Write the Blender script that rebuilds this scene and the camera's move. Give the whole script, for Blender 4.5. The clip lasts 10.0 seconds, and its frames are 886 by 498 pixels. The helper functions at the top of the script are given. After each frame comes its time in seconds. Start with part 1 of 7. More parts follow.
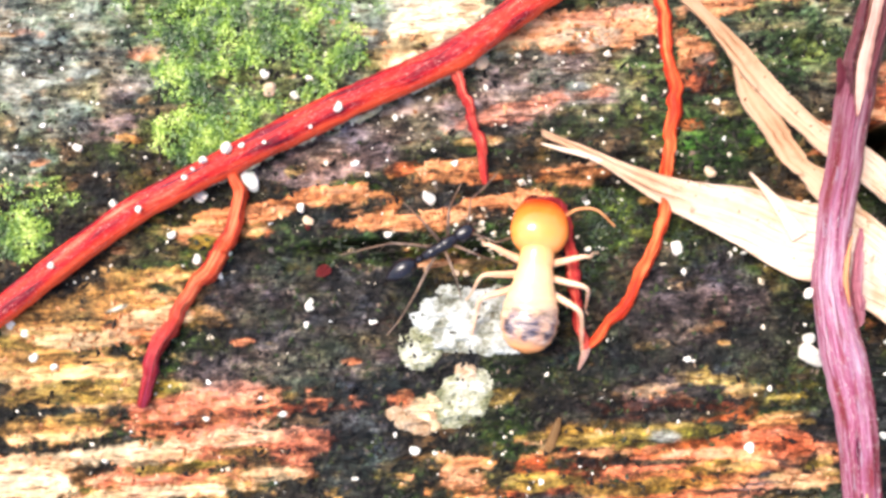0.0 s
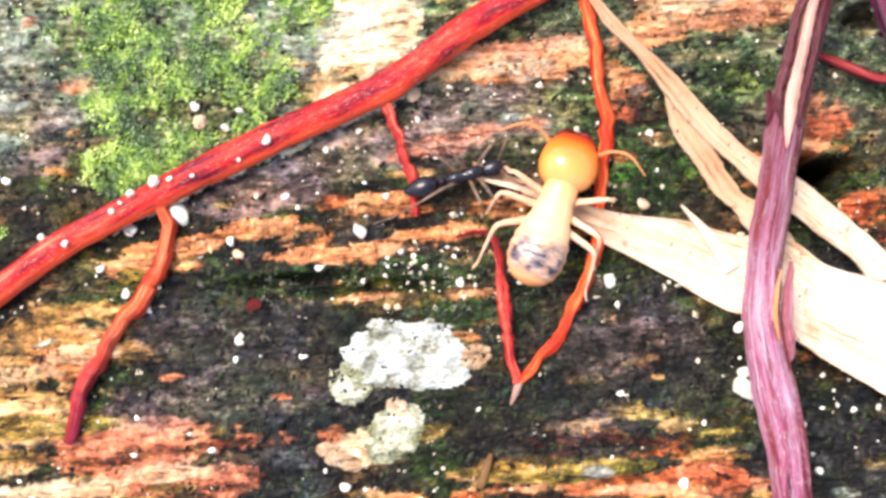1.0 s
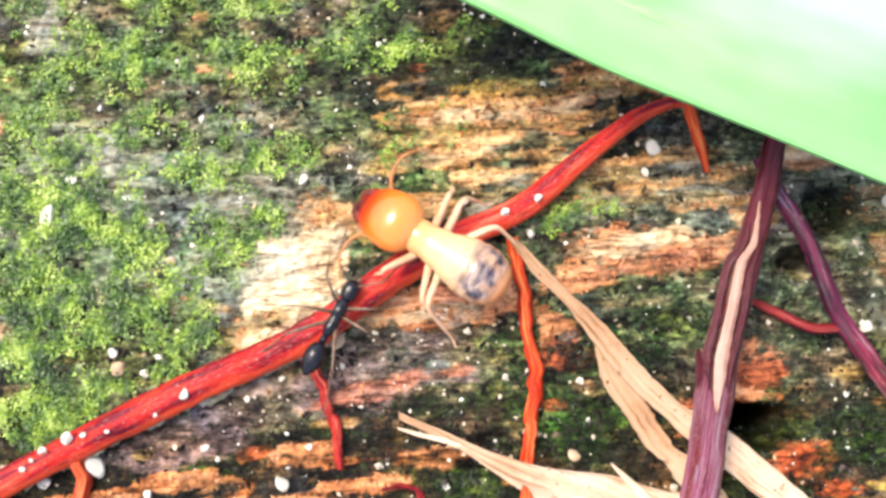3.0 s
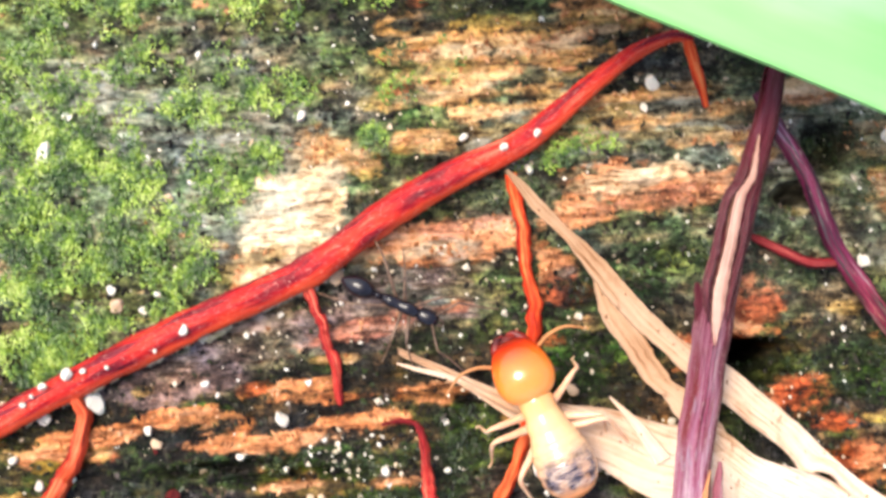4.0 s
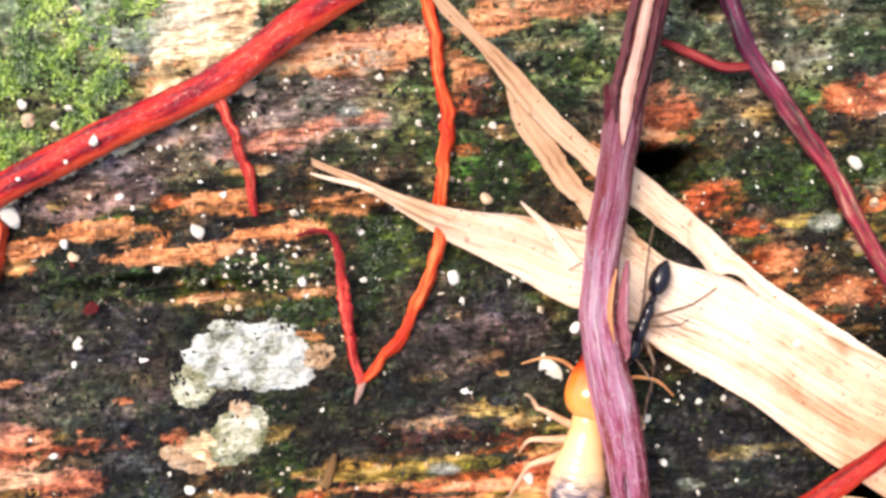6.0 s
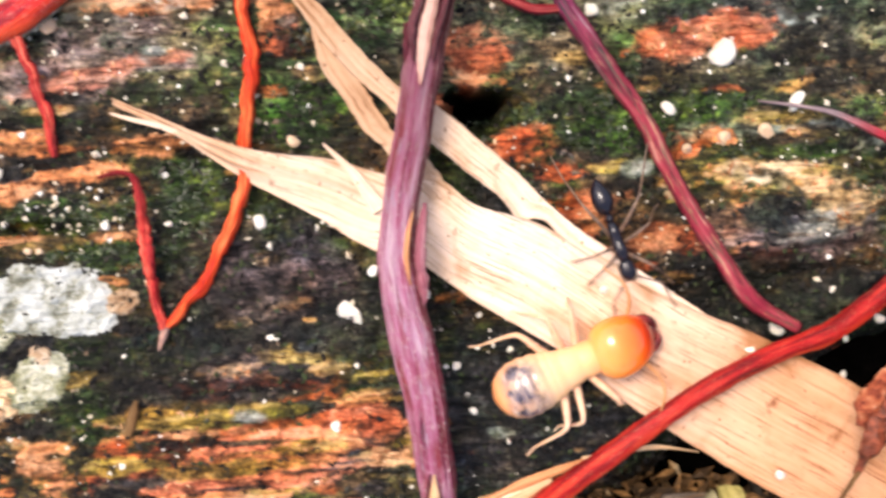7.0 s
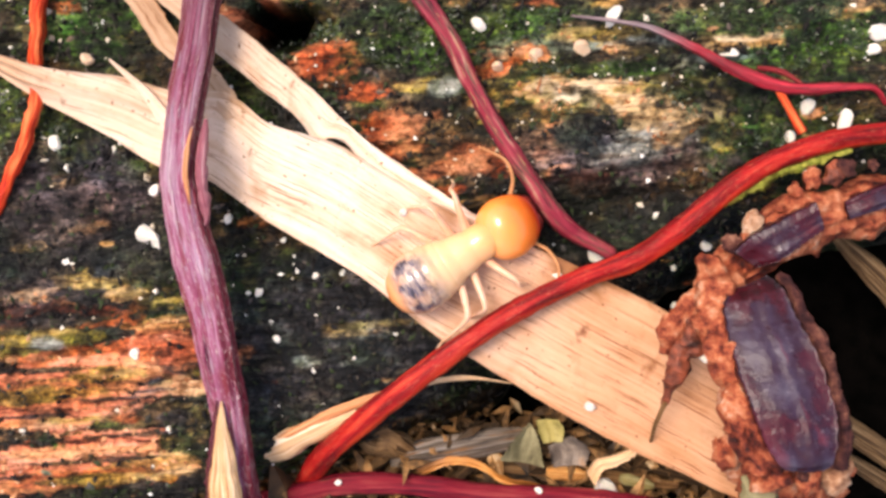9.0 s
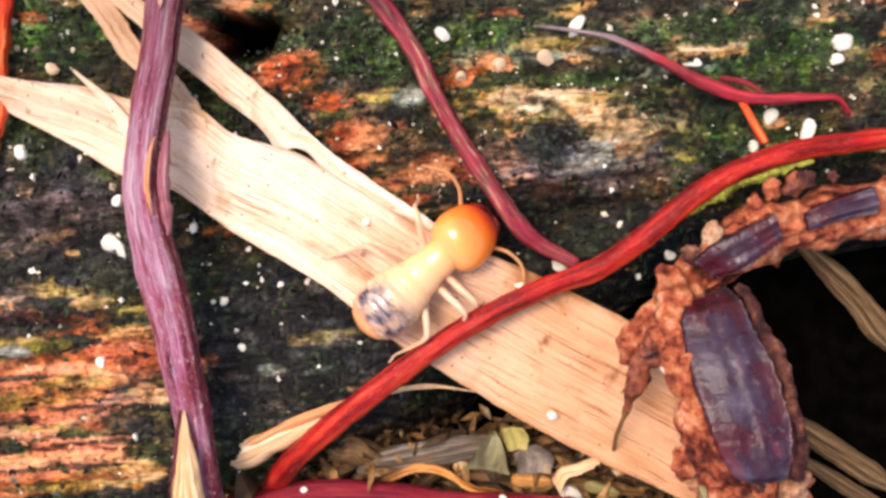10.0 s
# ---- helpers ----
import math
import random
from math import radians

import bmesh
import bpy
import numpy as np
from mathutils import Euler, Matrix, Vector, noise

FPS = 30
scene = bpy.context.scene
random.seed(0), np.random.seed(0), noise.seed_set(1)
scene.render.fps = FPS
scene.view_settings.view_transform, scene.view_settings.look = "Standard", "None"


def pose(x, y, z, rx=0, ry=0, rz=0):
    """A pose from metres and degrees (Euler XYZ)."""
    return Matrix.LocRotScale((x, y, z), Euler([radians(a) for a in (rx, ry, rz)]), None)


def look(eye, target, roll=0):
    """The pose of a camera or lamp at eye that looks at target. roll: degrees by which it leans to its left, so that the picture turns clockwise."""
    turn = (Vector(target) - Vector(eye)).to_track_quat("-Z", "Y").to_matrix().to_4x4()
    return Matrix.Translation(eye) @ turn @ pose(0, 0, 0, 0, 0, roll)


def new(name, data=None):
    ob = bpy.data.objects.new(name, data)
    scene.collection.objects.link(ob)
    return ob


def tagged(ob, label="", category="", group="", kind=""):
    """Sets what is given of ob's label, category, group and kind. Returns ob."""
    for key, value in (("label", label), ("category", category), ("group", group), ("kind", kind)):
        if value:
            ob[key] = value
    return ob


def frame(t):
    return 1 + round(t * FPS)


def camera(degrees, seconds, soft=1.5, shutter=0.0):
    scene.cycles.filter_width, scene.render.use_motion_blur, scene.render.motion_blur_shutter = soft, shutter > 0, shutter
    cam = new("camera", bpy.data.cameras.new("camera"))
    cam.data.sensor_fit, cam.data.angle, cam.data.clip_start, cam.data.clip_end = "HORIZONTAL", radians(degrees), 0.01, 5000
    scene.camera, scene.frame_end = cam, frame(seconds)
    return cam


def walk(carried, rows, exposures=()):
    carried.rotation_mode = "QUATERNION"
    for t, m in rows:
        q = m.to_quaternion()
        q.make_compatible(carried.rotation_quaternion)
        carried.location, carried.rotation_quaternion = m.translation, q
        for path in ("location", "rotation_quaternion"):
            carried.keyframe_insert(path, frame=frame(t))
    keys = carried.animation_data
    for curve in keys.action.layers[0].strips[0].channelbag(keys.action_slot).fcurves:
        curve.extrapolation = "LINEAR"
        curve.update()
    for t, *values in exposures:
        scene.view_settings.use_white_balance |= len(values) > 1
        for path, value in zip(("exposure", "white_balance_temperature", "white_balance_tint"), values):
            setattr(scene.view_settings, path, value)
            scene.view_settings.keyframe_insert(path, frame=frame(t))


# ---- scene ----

# All lengths below are in centimetres and turned into metres by C.
C = 0.01


def cm(x, y, z, rx=0, ry=0, rz=0):
    return pose(x * C, y * C, z * C, rx, ry, rz)


# ---- camera and its path: a phone held about six centimetres over the log ----
cam = camera(45, 10.0, soft=3.0, shutter=0.35)
PATH = [
    (0, 0.2248, -1.2025, 6.1544, 1.997, 1.238, 0.011),
    (0.5, 0.4281, -1.1828, 6.1269, 2.6, 1.378, -0.028),
    (1, 0.6253, -1.1159, 6.0893, 2.98, 1.331, -0.151),
    (1.5, 0.9295, -0.9716, 6.0347, 3.854, 1.552, -0.245),
    (2, 1.2066, -0.5482, 5.9906, 4.173, 1.502, -0.387),
    (2.5, 1.2322, -0.2159, 5.9784, 6.852, 1.989, -0.309),
    (2.7, 1.0975, 0.0441, 6.0029, 6.035, 1.24, -0.337),
    (3.8, 0.8848, -0.0791, 5.9916, 4.673, 0.2, -0.338),
    (4, 0.929, -0.1249, 5.9834, 3.504, 0.199, -0.553),
    (4.5, 1.0692, -0.463, 5.9781, 2.457, 0.151, -0.906),
    (5, 1.1582, -0.6709, 5.9756, 1.162, -0.196, -1.16),
    (6.3, 1.5129, -0.6694, 5.9677, -2.04, -0.222, -1.206),
    (6.5, 1.6682, -0.7019, 5.9429, -2.266, -0.525, -1.16),
    (7, 2.2551, -0.9109, 5.8855, -2.279, -1.718, -0.814),
    (7.5, 2.8927, -0.9799, 5.8289, -3.487, -1.633, -0.722),
    (8, 3.2013, -1.1063, 5.7891, -3.599, -1.955, -0.547),
    (8.5, 3.3473, -1.1073, 5.752, -4.371, -1.014, -0.668),
    (9, 3.5011, -1.2094, 5.7032, -3.671, 0.156, -0.741),
    (9.5, 3.6713, -1.1708, 5.6642, -3.863, 0.732, -0.86),
    (10, 3.7223, -1.12, 5.7173, -4.091, 0.437, -0.72),
]
walk(cam, [(t, cm(x, y, z, rx, ry, rz)) for t, x, y, z, rx, ry, rz in PATH],
     exposures=[(0, 1.6, 6500, 10), (2.5, 1.41, 6600, 6), (4.5, 1.27, 6800, 9), (6.5, 1.25, 6800, 12), (8, 1.06, 6850, 13), (10, 1.06, 6900, 14)])

# ---- world and sun ----
SUN_ELEVATION, SUN_AZIMUTH = 63, 142          # azimuth from +x, anticlockwise
world = bpy.data.worlds.new("sky")
scene.world = world
world.use_nodes = True
wn = world.node_tree.nodes
sky = wn.new("ShaderNodeTexSky")
sky.sky_type, sky.sun_disc = "NISHITA", False
sky.dust_density, sky.ozone_density = 4.0, 0.3
sky.sun_elevation, sky.sun_rotation = radians(SUN_ELEVATION), radians(90 - SUN_AZIMUTH)
world.node_tree.links.new(sky.outputs["Color"], wn["Background"].inputs["Color"])
wn["Background"].inputs["Strength"].default_value = 0.15
sun = new("sun", bpy.data.lights.new("sun", "SUN"))
sun.data.energy, sun.data.angle, sun.data.color = 1.3, radians(20), (1.0, 0.95, 0.88)
se, sa = radians(SUN_ELEVATION), radians(SUN_AZIMUTH)
sun.matrix_world = look((math.cos(se) * math.cos(sa), math.cos(se) * math.sin(sa), math.sin(se)), (0, 0, 0))


# ---- materials ----
class Nodes:
    """A node material with short ways to add nodes."""

    def __init__(self, name, rough=0.6, spec=0.5):
        self.mat = bpy.data.materials.new(name)
        self.mat.use_nodes = True
        self.tree = self.mat.node_tree
        self.bsdf = self.tree.nodes["Principled BSDF"]
        self.bsdf.inputs["Roughness"].default_value = rough
        self.bsdf.inputs["Specular IOR Level"].default_value = spec

    def add(self, kind, **values):
        n = self.tree.nodes.new("ShaderNode" + kind)
        for k, v in values.items():
            n.inputs[k].default_value = v
        return n

    def link(self, a, b):
        self.tree.links.new(a, b)

    def attribute(self, name):
        n = self.tree.nodes.new("ShaderNodeAttribute")
        n.attribute_name = name
        return n

    def place(self, scale, source=None):
        """Coordinates times scale: a mesh attribute, or the object's own in metres."""
        m = self.add("Mapping", Scale=scale)
        if source:
            self.link(self.attribute(source).outputs["Vector"], m.inputs["Vector"])
        else:
            self.link(self.tree.nodes.new("ShaderNodeTexCoord").outputs["Object"], m.inputs["Vector"])
        return m.outputs["Vector"]

    def noise(self, vec, scale=1.0, detail=4.0, rough=0.6, warp=0.0):
        n = self.add("TexNoise", Scale=scale, Detail=detail, Roughness=rough, Distortion=warp)
        self.link(vec, n.inputs["Vector"])
        return n.outputs["Fac"]

    def ramp(self, fac, stops):
        n = self.tree.nodes.new("ShaderNodeValToRGB")
        while len(n.color_ramp.elements) < len(stops):
            n.color_ramp.elements.new(0.5)
        for e, (p, c) in zip(n.color_ramp.elements, stops):
            e.position, e.color = p, (*c, 1) if len(c) == 3 else c
        self.link(fac, n.inputs["Fac"])
        return n.outputs["Color"]

    def mix(self, a, b, fac, how="MIX"):
        n = self.tree.nodes.new("ShaderNodeMix")
        n.data_type, n.blend_type = "RGBA", how
        for s, v in ((n.inputs[6], a), (n.inputs[7], b), (n.inputs[0], fac)):
            if isinstance(v, (tuple, list)):
                s.default_value = (*v, 1)
            elif isinstance(v, (int, float)):
                s.default_value = v
            else:
                self.link(v, s)
        return n.outputs[2]

    def value(self, fac, lo, hi, a=0.3, b=0.7):
        n = self.add("MapRange", **{"From Min": a, "From Max": b, "To Min": lo, "To Max": hi})
        self.link(fac, n.inputs["Value"])
        return n.outputs["Result"]

    def bump(self, fac, strength, depth=0.0003):
        n = self.add("Bump", Strength=strength, Distance=depth)
        self.link(fac, n.inputs["Height"])
        self.link(n.outputs["Normal"], self.bsdf.inputs["Normal"])

    def base(self, colour):
        self.link(colour, self.bsdf.inputs["Base Color"])

    def rough(self, fac):
        self.link(fac, self.bsdf.inputs["Roughness"])


def streaked(name, stops, along=1.2, across=10.0, rough=0.5, spots=None, spot_at=(0.6, 0.68), bump=0.5, spec=0.5, depth=0.0002, browning=(), lines=None, fibres=0.5, patch=(3.0, 2.2), mottle=(), edge=None):
    """Fibres that run along the piece, with larger blotches and spots."""
    m = Nodes(name, rough, spec)
    fibre = m.noise(m.place((across, across, along), "grain"), 1.0, 5.0, 0.65, 0.3)
    blotch = m.noise(m.place((patch[0], patch[0], patch[1]), "grain"), 1.0, 4.0, 0.62)
    both = m.tree.nodes.new("ShaderNodeMath")
    both.operation = "MULTIPLY_ADD"
    m.link(blotch, both.inputs[0])
    both.inputs[1].default_value = 1.05 - fibres
    half = m.tree.nodes.new("ShaderNodeMath")
    half.operation = "MULTIPLY"
    m.link(fibre, half.inputs[0])
    half.inputs[1].default_value = fibres
    m.link(half.outputs[0], both.inputs[2])
    colour = m.ramp(both.outputs[0], stops)
    if lines:
        thin = m.noise(m.place((lines[0], lines[0], lines[1]), "grain"), 1.0, 3.0, 0.6, 0.2)
        colour = m.mix(colour, m.mix((1, 1, 1), lines[2], m.value(thin, 1, 0, 0.34, 0.42)), 1.0, "MULTIPLY")
    for scale, lo, hi, tone in mottle:
        patchy = m.noise(m.place((scale, scale, scale * 1.3), "grain"), 1.0, 4.0, 0.6, 0.3)
        colour = m.mix(colour, tone, m.value(patchy, 0, 1, lo, hi))
    if edge:
        xyz = m.tree.nodes.new("ShaderNodeSeparateXYZ")
        m.link(m.attribute("grain").outputs["Vector"], xyz.inputs[0])
        uneven = m.tree.nodes.new("ShaderNodeMath")
        uneven.operation = "MULTIPLY_ADD"
        m.link(blotch, uneven.inputs[0])
        uneven.inputs[1].default_value = 1.6
        m.link(xyz.outputs[0], uneven.inputs[2])
        colour = m.mix(colour, edge[0], m.value(uneven.outputs[0], 0, 1, edge[1], edge[2]))
    if spots:
        s = m.noise(m.place((1, 1, 1), "grain"), 30.0, 2.0)
        colour = m.mix(colour, spots, m.value(s, 0, 1, *spot_at))
    for far, near, tone in browning:
        xyz = m.tree.nodes.new("ShaderNodeSeparateXYZ")
        m.link(m.attribute("grain").outputs["Vector"], xyz.inputs[0])
        colour = m.mix(colour, tone, m.value(xyz.outputs[2], 0, 1, far, near), "MULTIPLY")
    m.base(colour)
    m.rough(m.value(blotch, rough - 0.12, rough + 0.15))
    m.bump(fibre, bump, depth)
    return m.mat


def wood_ground():
    m = Nodes("decayed_wood", 0.6, 0.2)
    tint = m.attribute("tint").outputs["Color"]
    fine = m.noise(m.place((900, 2600, 1500)), 1.0, 6.0, 0.7, 0.4)
    speck = m.noise(m.place((1, 1, 1)), 5200.0, 3.0, 0.7)
    dark = m.attribute("tint").outputs["Alpha"]
    shade = m.ramp(fine, [(0.32, (0.15, 0.14, 0.14)), (0.47, (0.75, 0.75, 0.75)), (0.57, (1.3, 1.27, 1.22)), (0.7, (2.4, 2.3, 2.15))])
    soft = m.ramp(fine, [(0.32, (0.62, 0.56, 0.5)), (0.5, (1, 1, 1)), (0.68, (1.2, 1.2, 1.2))])
    colour = m.mix(tint, m.mix(soft, shade, dark), 1.0, "MULTIPLY")
    crumbs = m.ramp(speck, [(0.36, (0.35, 0.34, 0.33)), (0.5, (0.8, 0.8, 0.8)), (0.59, (1.3, 1.27, 1.2)), (0.68, (2.2, 2.1, 1.9))])
    grain = m.noise(m.place((520, 3400, 1500)), 1.0, 5.0, 0.68, 0.6)
    cracks = m.ramp(grain, [(0.34, (0.16, 0.1, 0.08)), (0.42, (0.7, 0.62, 0.56)), (0.48, (1, 1, 1)), (0.66, (1.12, 1.12, 1.1))])
    colour = m.mix(colour, cracks, 1.0, "MULTIPLY")
    m.base(m.mix(colour, m.mix((1, 1, 1), crumbs, dark), 1.0, "MULTIPLY"))
    wet = m.value(m.noise(m.place((1, 1, 1)), 650.0, 4.0, 0.65), 0.24, 0.7, 0.36, 0.62)
    m.rough(m.mix((0.7, 0.7, 0.7), wet, dark))
    m.bump(m.mix(m.mix(fine, speck, 0.4), grain, 0.35), 1.0, 0.00042)
    return m.mat


def island_leaf(name, stops, rough=0.5, spec=0.3, by_clump=0.5):
    m = Nodes(name, rough, spec)
    geo = m.tree.nodes.new("ShaderNodeNewGeometry")
    clump = m.noise(m.place((1, 1, 1)), 620.0, 4.0, 0.65)
    both = m.tree.nodes.new("ShaderNodeMath")
    both.operation = "MULTIPLY_ADD"
    m.link(geo.outputs["Random Per Island"], both.inputs[0])
    both.inputs[1].default_value = 1 - by_clump
    m.link(m.value(clump, 0.0, by_clump, 0.36, 0.64), both.inputs[2])
    m.base(m.ramp(both.outputs[0], stops))
    return m.mat


def plain(name, colour, rough=0.5, second=None, scale=1500.0, spec=0.5, sss=0.0, bump=0.3):
    m = Nodes(name, rough, spec)
    n = m.noise(m.place((1, 1, 1)), scale, 4.0, 0.6)
    fine = m.noise(m.place((1, 1, 1)), scale * 4, 3.0, 0.6)
    m.base(m.ramp(n, [(0.35, colour), (0.65, second or tuple(0.75 * c for c in colour))]))
    m.bump(fine, bump, 0.00015)
    if sss:
        m.bsdf.inputs["Subsurface Weight"].default_value = sss
        m.bsdf.inputs["Subsurface Radius"].default_value = (1.0, 0.5, 0.2)
        m.bsdf.inputs["Subsurface Scale"].default_value = 0.0006
    return m.mat


GROUND = wood_ground()
# soil in near black: the deep shade below the log is in its colour
SOIL = plain("shaded_soil", (0.0008, 0.0008, 0.0006), 0.95, (0.0025, 0.002, 0.0016), 900, 0.0)
RED_ROOT = streaked("red_root", [(0.36, (0.05, 0.002, 0.009)), (0.45, (0.2, 0.005, 0.014)), (0.52, (0.42, 0.01, 0.013)), (0.6, (0.56, 0.03, 0.014)), (0.72, (0.64, 0.16, 0.1))],
                    along=2.2, across=1.7, rough=0.45, spots=(0.62, 0.34, 0.28), spot_at=(0.64, 0.68), bump=0.5, depth=0.0004, spec=0.16, fibres=0.2, patch=(1.2, 2.2), lines=(7.0, 1.0, (0.45, 0.3, 0.4)), mottle=[(1.1, 0.56, 0.66, (0.13, 0.004, 0.016))], edge=((0.66, 0.07, 0.025), 1.25, 1.75))
WINE_ROOT = streaked("wine_root", [(0.32, (0.04, 0.003, 0.006)), (0.46, (0.17, 0.005, 0.006)), (0.56, (0.33, 0.01, 0.01)), (0.7, (0.48, 0.045, 0.02))],
                    along=2.4, across=1.7, rough=0.4, spots=(0.5, 0.2, 0.1), spot_at=(0.64, 0.69), bump=0.5, depth=0.0004, spec=0.14, fibres=0.22, patch=(1.2, 2.4), lines=(7.0, 1.2, (0.68, 0.5, 0.5)), edge=((0.5, 0.04, 0.012), 1.3, 1.8))
ORANGE_ROOT = streaked("orange_root", [(0.36, (0.12, 0.005, 0.006)), (0.45, (0.45, 0.018, 0.008)), (0.54, (0.7, 0.06, 0.012)), (0.66, (0.74, 0.22, 0.07))],
                    along=4.0, across=2.2, rough=0.42, bump=0.9, spec=0.18, fibres=0.25, patch=(1.4, 3.0))
WITHERED_ROOT = streaked("withered_root", [(0.36, (0.1, 0.006, 0.006)), (0.45, (0.42, 0.025, 0.01)), (0.54, (0.68, 0.075, 0.02)), (0.66, (0.74, 0.22, 0.09))],
                    along=3.0, across=2.4, rough=0.42, bump=0.9, spec=0.3, fibres=0.4, patch=(1.4, 2.4), browning=[(0.75, 1.25, (0.42, 0.14, 0.9))], lines=(4.0, 1.4, (0.4, 0.25, 0.3)))
DARK_ROOT = streaked("dark_red_root", [(0.36, (0.025, 0.004, 0.008)), (0.46, (0.1, 0.004, 0.01)), (0.55, (0.19, 0.009, 0.014)), (0.68, (0.32, 0.06, 0.05))],
                    along=4.0, across=2.2, rough=0.4, bump=0.7, spec=0.2, fibres=0.25, patch=(1.4, 3.0))
LITTER_ROOT = streaked("dark_wine_root", [(0.36, (0.03, 0.002, 0.006)), (0.46, (0.1, 0.005, 0.014)), (0.55, (0.19, 0.01, 0.02)), (0.68, (0.3, 0.06, 0.05))],
                    along=1.6, across=3.0, rough=0.5, bump=0.8, spec=0.12, fibres=0.4, patch=(1.4, 2.0), lines=(7.0, 1.2, (0.45, 0.3, 0.35)))
TWIST_ROOT = streaked("twisted_root", [(0.37, (0.05, 0.004, 0.01)), (0.45, (0.28, 0.012, 0.02)), (0.53, (0.5, 0.025, 0.018)), (0.64, (0.66, 0.17, 0.1))],
                    along=5.0, across=2.6, rough=0.42, bump=0.9, spec=0.22, lines=(4.0, 2.0, (0.35, 0.2, 0.3)), browning=[(0.5, 1.1, (0.45, 0.25, 0.6))])
ROOTLET = streaked("greying_rootlet", [(0.36, (0.03, 0.018, 0.02)), (0.46, (0.1, 0.064, 0.07)), (0.55, (0.19, 0.13, 0.14)), (0.68, (0.38, 0.28, 0.28))],
                    along=4.0, across=2.0, rough=0.4, bump=0.7, spec=0.35, fibres=0.25, patch=(1.4, 3.0), browning=[(0.42, 0.68, (1.5, 0.1, 0.17))])
# edge puts the shading of the stem's right side into its bark colour
PURPLE = streaked("purple_stem", [(0.35, (0.03, 0.004, 0.01)), (0.42, (0.15, 0.02, 0.055)), (0.47, (0.4, 0.06, 0.13)), (0.53, (0.54, 0.17, 0.29)), (0.6, (0.66, 0.37, 0.5)), (0.68, (0.78, 0.6, 0.64))],
                    along=0.5, across=10.0, rough=0.36, spots=(0.76, 0.64, 0.58), spot_at=(0.615, 0.65), bump=1.0, depth=0.0006, spec=0.4, browning=[(3.0, 1.6, (0.36, 0.13, 0.16))], fibres=0.5, patch=(1.3, 1.6),
                    lines=(16.0, 0.6, (0.42, 0.17, 0.26)), mottle=[(2.2, 0.52, 0.66, (0.32, 0.045, 0.06)), (3.1, 0.6, 0.68, (0.56, 0.48, 0.58))], edge=((0.2, 0.014, 0.035), 0.42, 0.0))
RIDGE = streaked("loose_bark", [(0.36, (0.06, 0.006, 0.012)), (0.46, (0.2, 0.03, 0.05)), (0.55, (0.34, 0.1, 0.13)), (0.66, (0.56, 0.34, 0.34))], along=1.5, across=5.0, rough=0.4, bump=0.8, spec=0.4)
WINE_BARK = streaked("curled_bark_edge", [(0.36, (0.012, 0.002, 0.004)), (0.48, (0.06, 0.006, 0.012)), (0.58, (0.15, 0.02, 0.03)), (0.7, (0.3, 0.12, 0.1))], along=2.0, across=4.0, rough=0.35, bump=0.8, spec=0.5)
PITH = streaked("bare_wood_strip", [(0.36, (0.12, 0.035, 0.03)), (0.46, (0.32, 0.15, 0.11)), (0.56, (0.46, 0.26, 0.2)), (0.66, (0.6, 0.42, 0.34))], along=1.0, across=22.0, rough=0.5, lines=(60.0, 1.2, (0.5, 0.2, 0.2)))
SPLIT_WOOD = streaked("split_wood", [(0.37, (0.22, 0.08, 0.03)), (0.46, (0.48, 0.24, 0.09)), (0.54, (0.64, 0.4, 0.2)), (0.64, (0.78, 0.6, 0.42))], along=0.7, across=5.0, rough=0.5, lines=(14.0, 0.8, (0.5, 0.25, 0.12)), mottle=[(2.6, 0.56, 0.7, (0.4, 0.14, 0.05))])
TORN = streaked("torn_wood", [(0.38, (0.36, 0.16, 0.07)), (0.47, (0.6, 0.34, 0.16)), (0.56, (0.68, 0.44, 0.25)), (0.66, (0.78, 0.6, 0.42))], along=1.6, across=3.0, rough=0.5)
SLIT = streaked("orange_split", [(0.38, (0.12, 0.03, 0.012)), (0.5, (0.5, 0.17, 0.05)), (0.62, (0.66, 0.34, 0.16))], along=1.5, across=4.0, rough=0.5)
GREY_STEM = streaked("weathered_stem", [(0.38, (0.02, 0.003, 0.006)), (0.46, (0.12, 0.008, 0.018)), (0.53, (0.24, 0.018, 0.034)), (0.6, (0.3, 0.045, 0.06)), (0.68, (0.4, 0.24, 0.16))],
                     along=2.5, across=2.2, rough=0.5, spec=0.2, fibres=0.2, patch=(1.0, 1.8), browning=[(1.7, 0.9, (0.5, 0.62, 1.3)), (2.9, 4.4, (0.45, 0.3, 0.36))],
                     mottle=[(3.2, 0.54, 0.62, (0.085, 0.06, 0.035)), (4.0, 0.58, 0.66, (0.018, 0.01, 0.01)), (4.6, 0.63, 0.69, (0.46, 0.29, 0.13))])
STRAW = streaked("dry_leaf", [(0.34, (0.3, 0.14, 0.07)), (0.41, (0.56, 0.35, 0.22)), (0.48, (0.68, 0.48, 0.34)), (0.55, (0.77, 0.58, 0.45)), (0.66, (0.84, 0.69, 0.57))],
                 along=0.55, across=22.0, rough=0.55, spots=(0.2, 0.09, 0.04), spot_at=(0.665, 0.7), bump=0.55, spec=0.2, depth=0.0002)
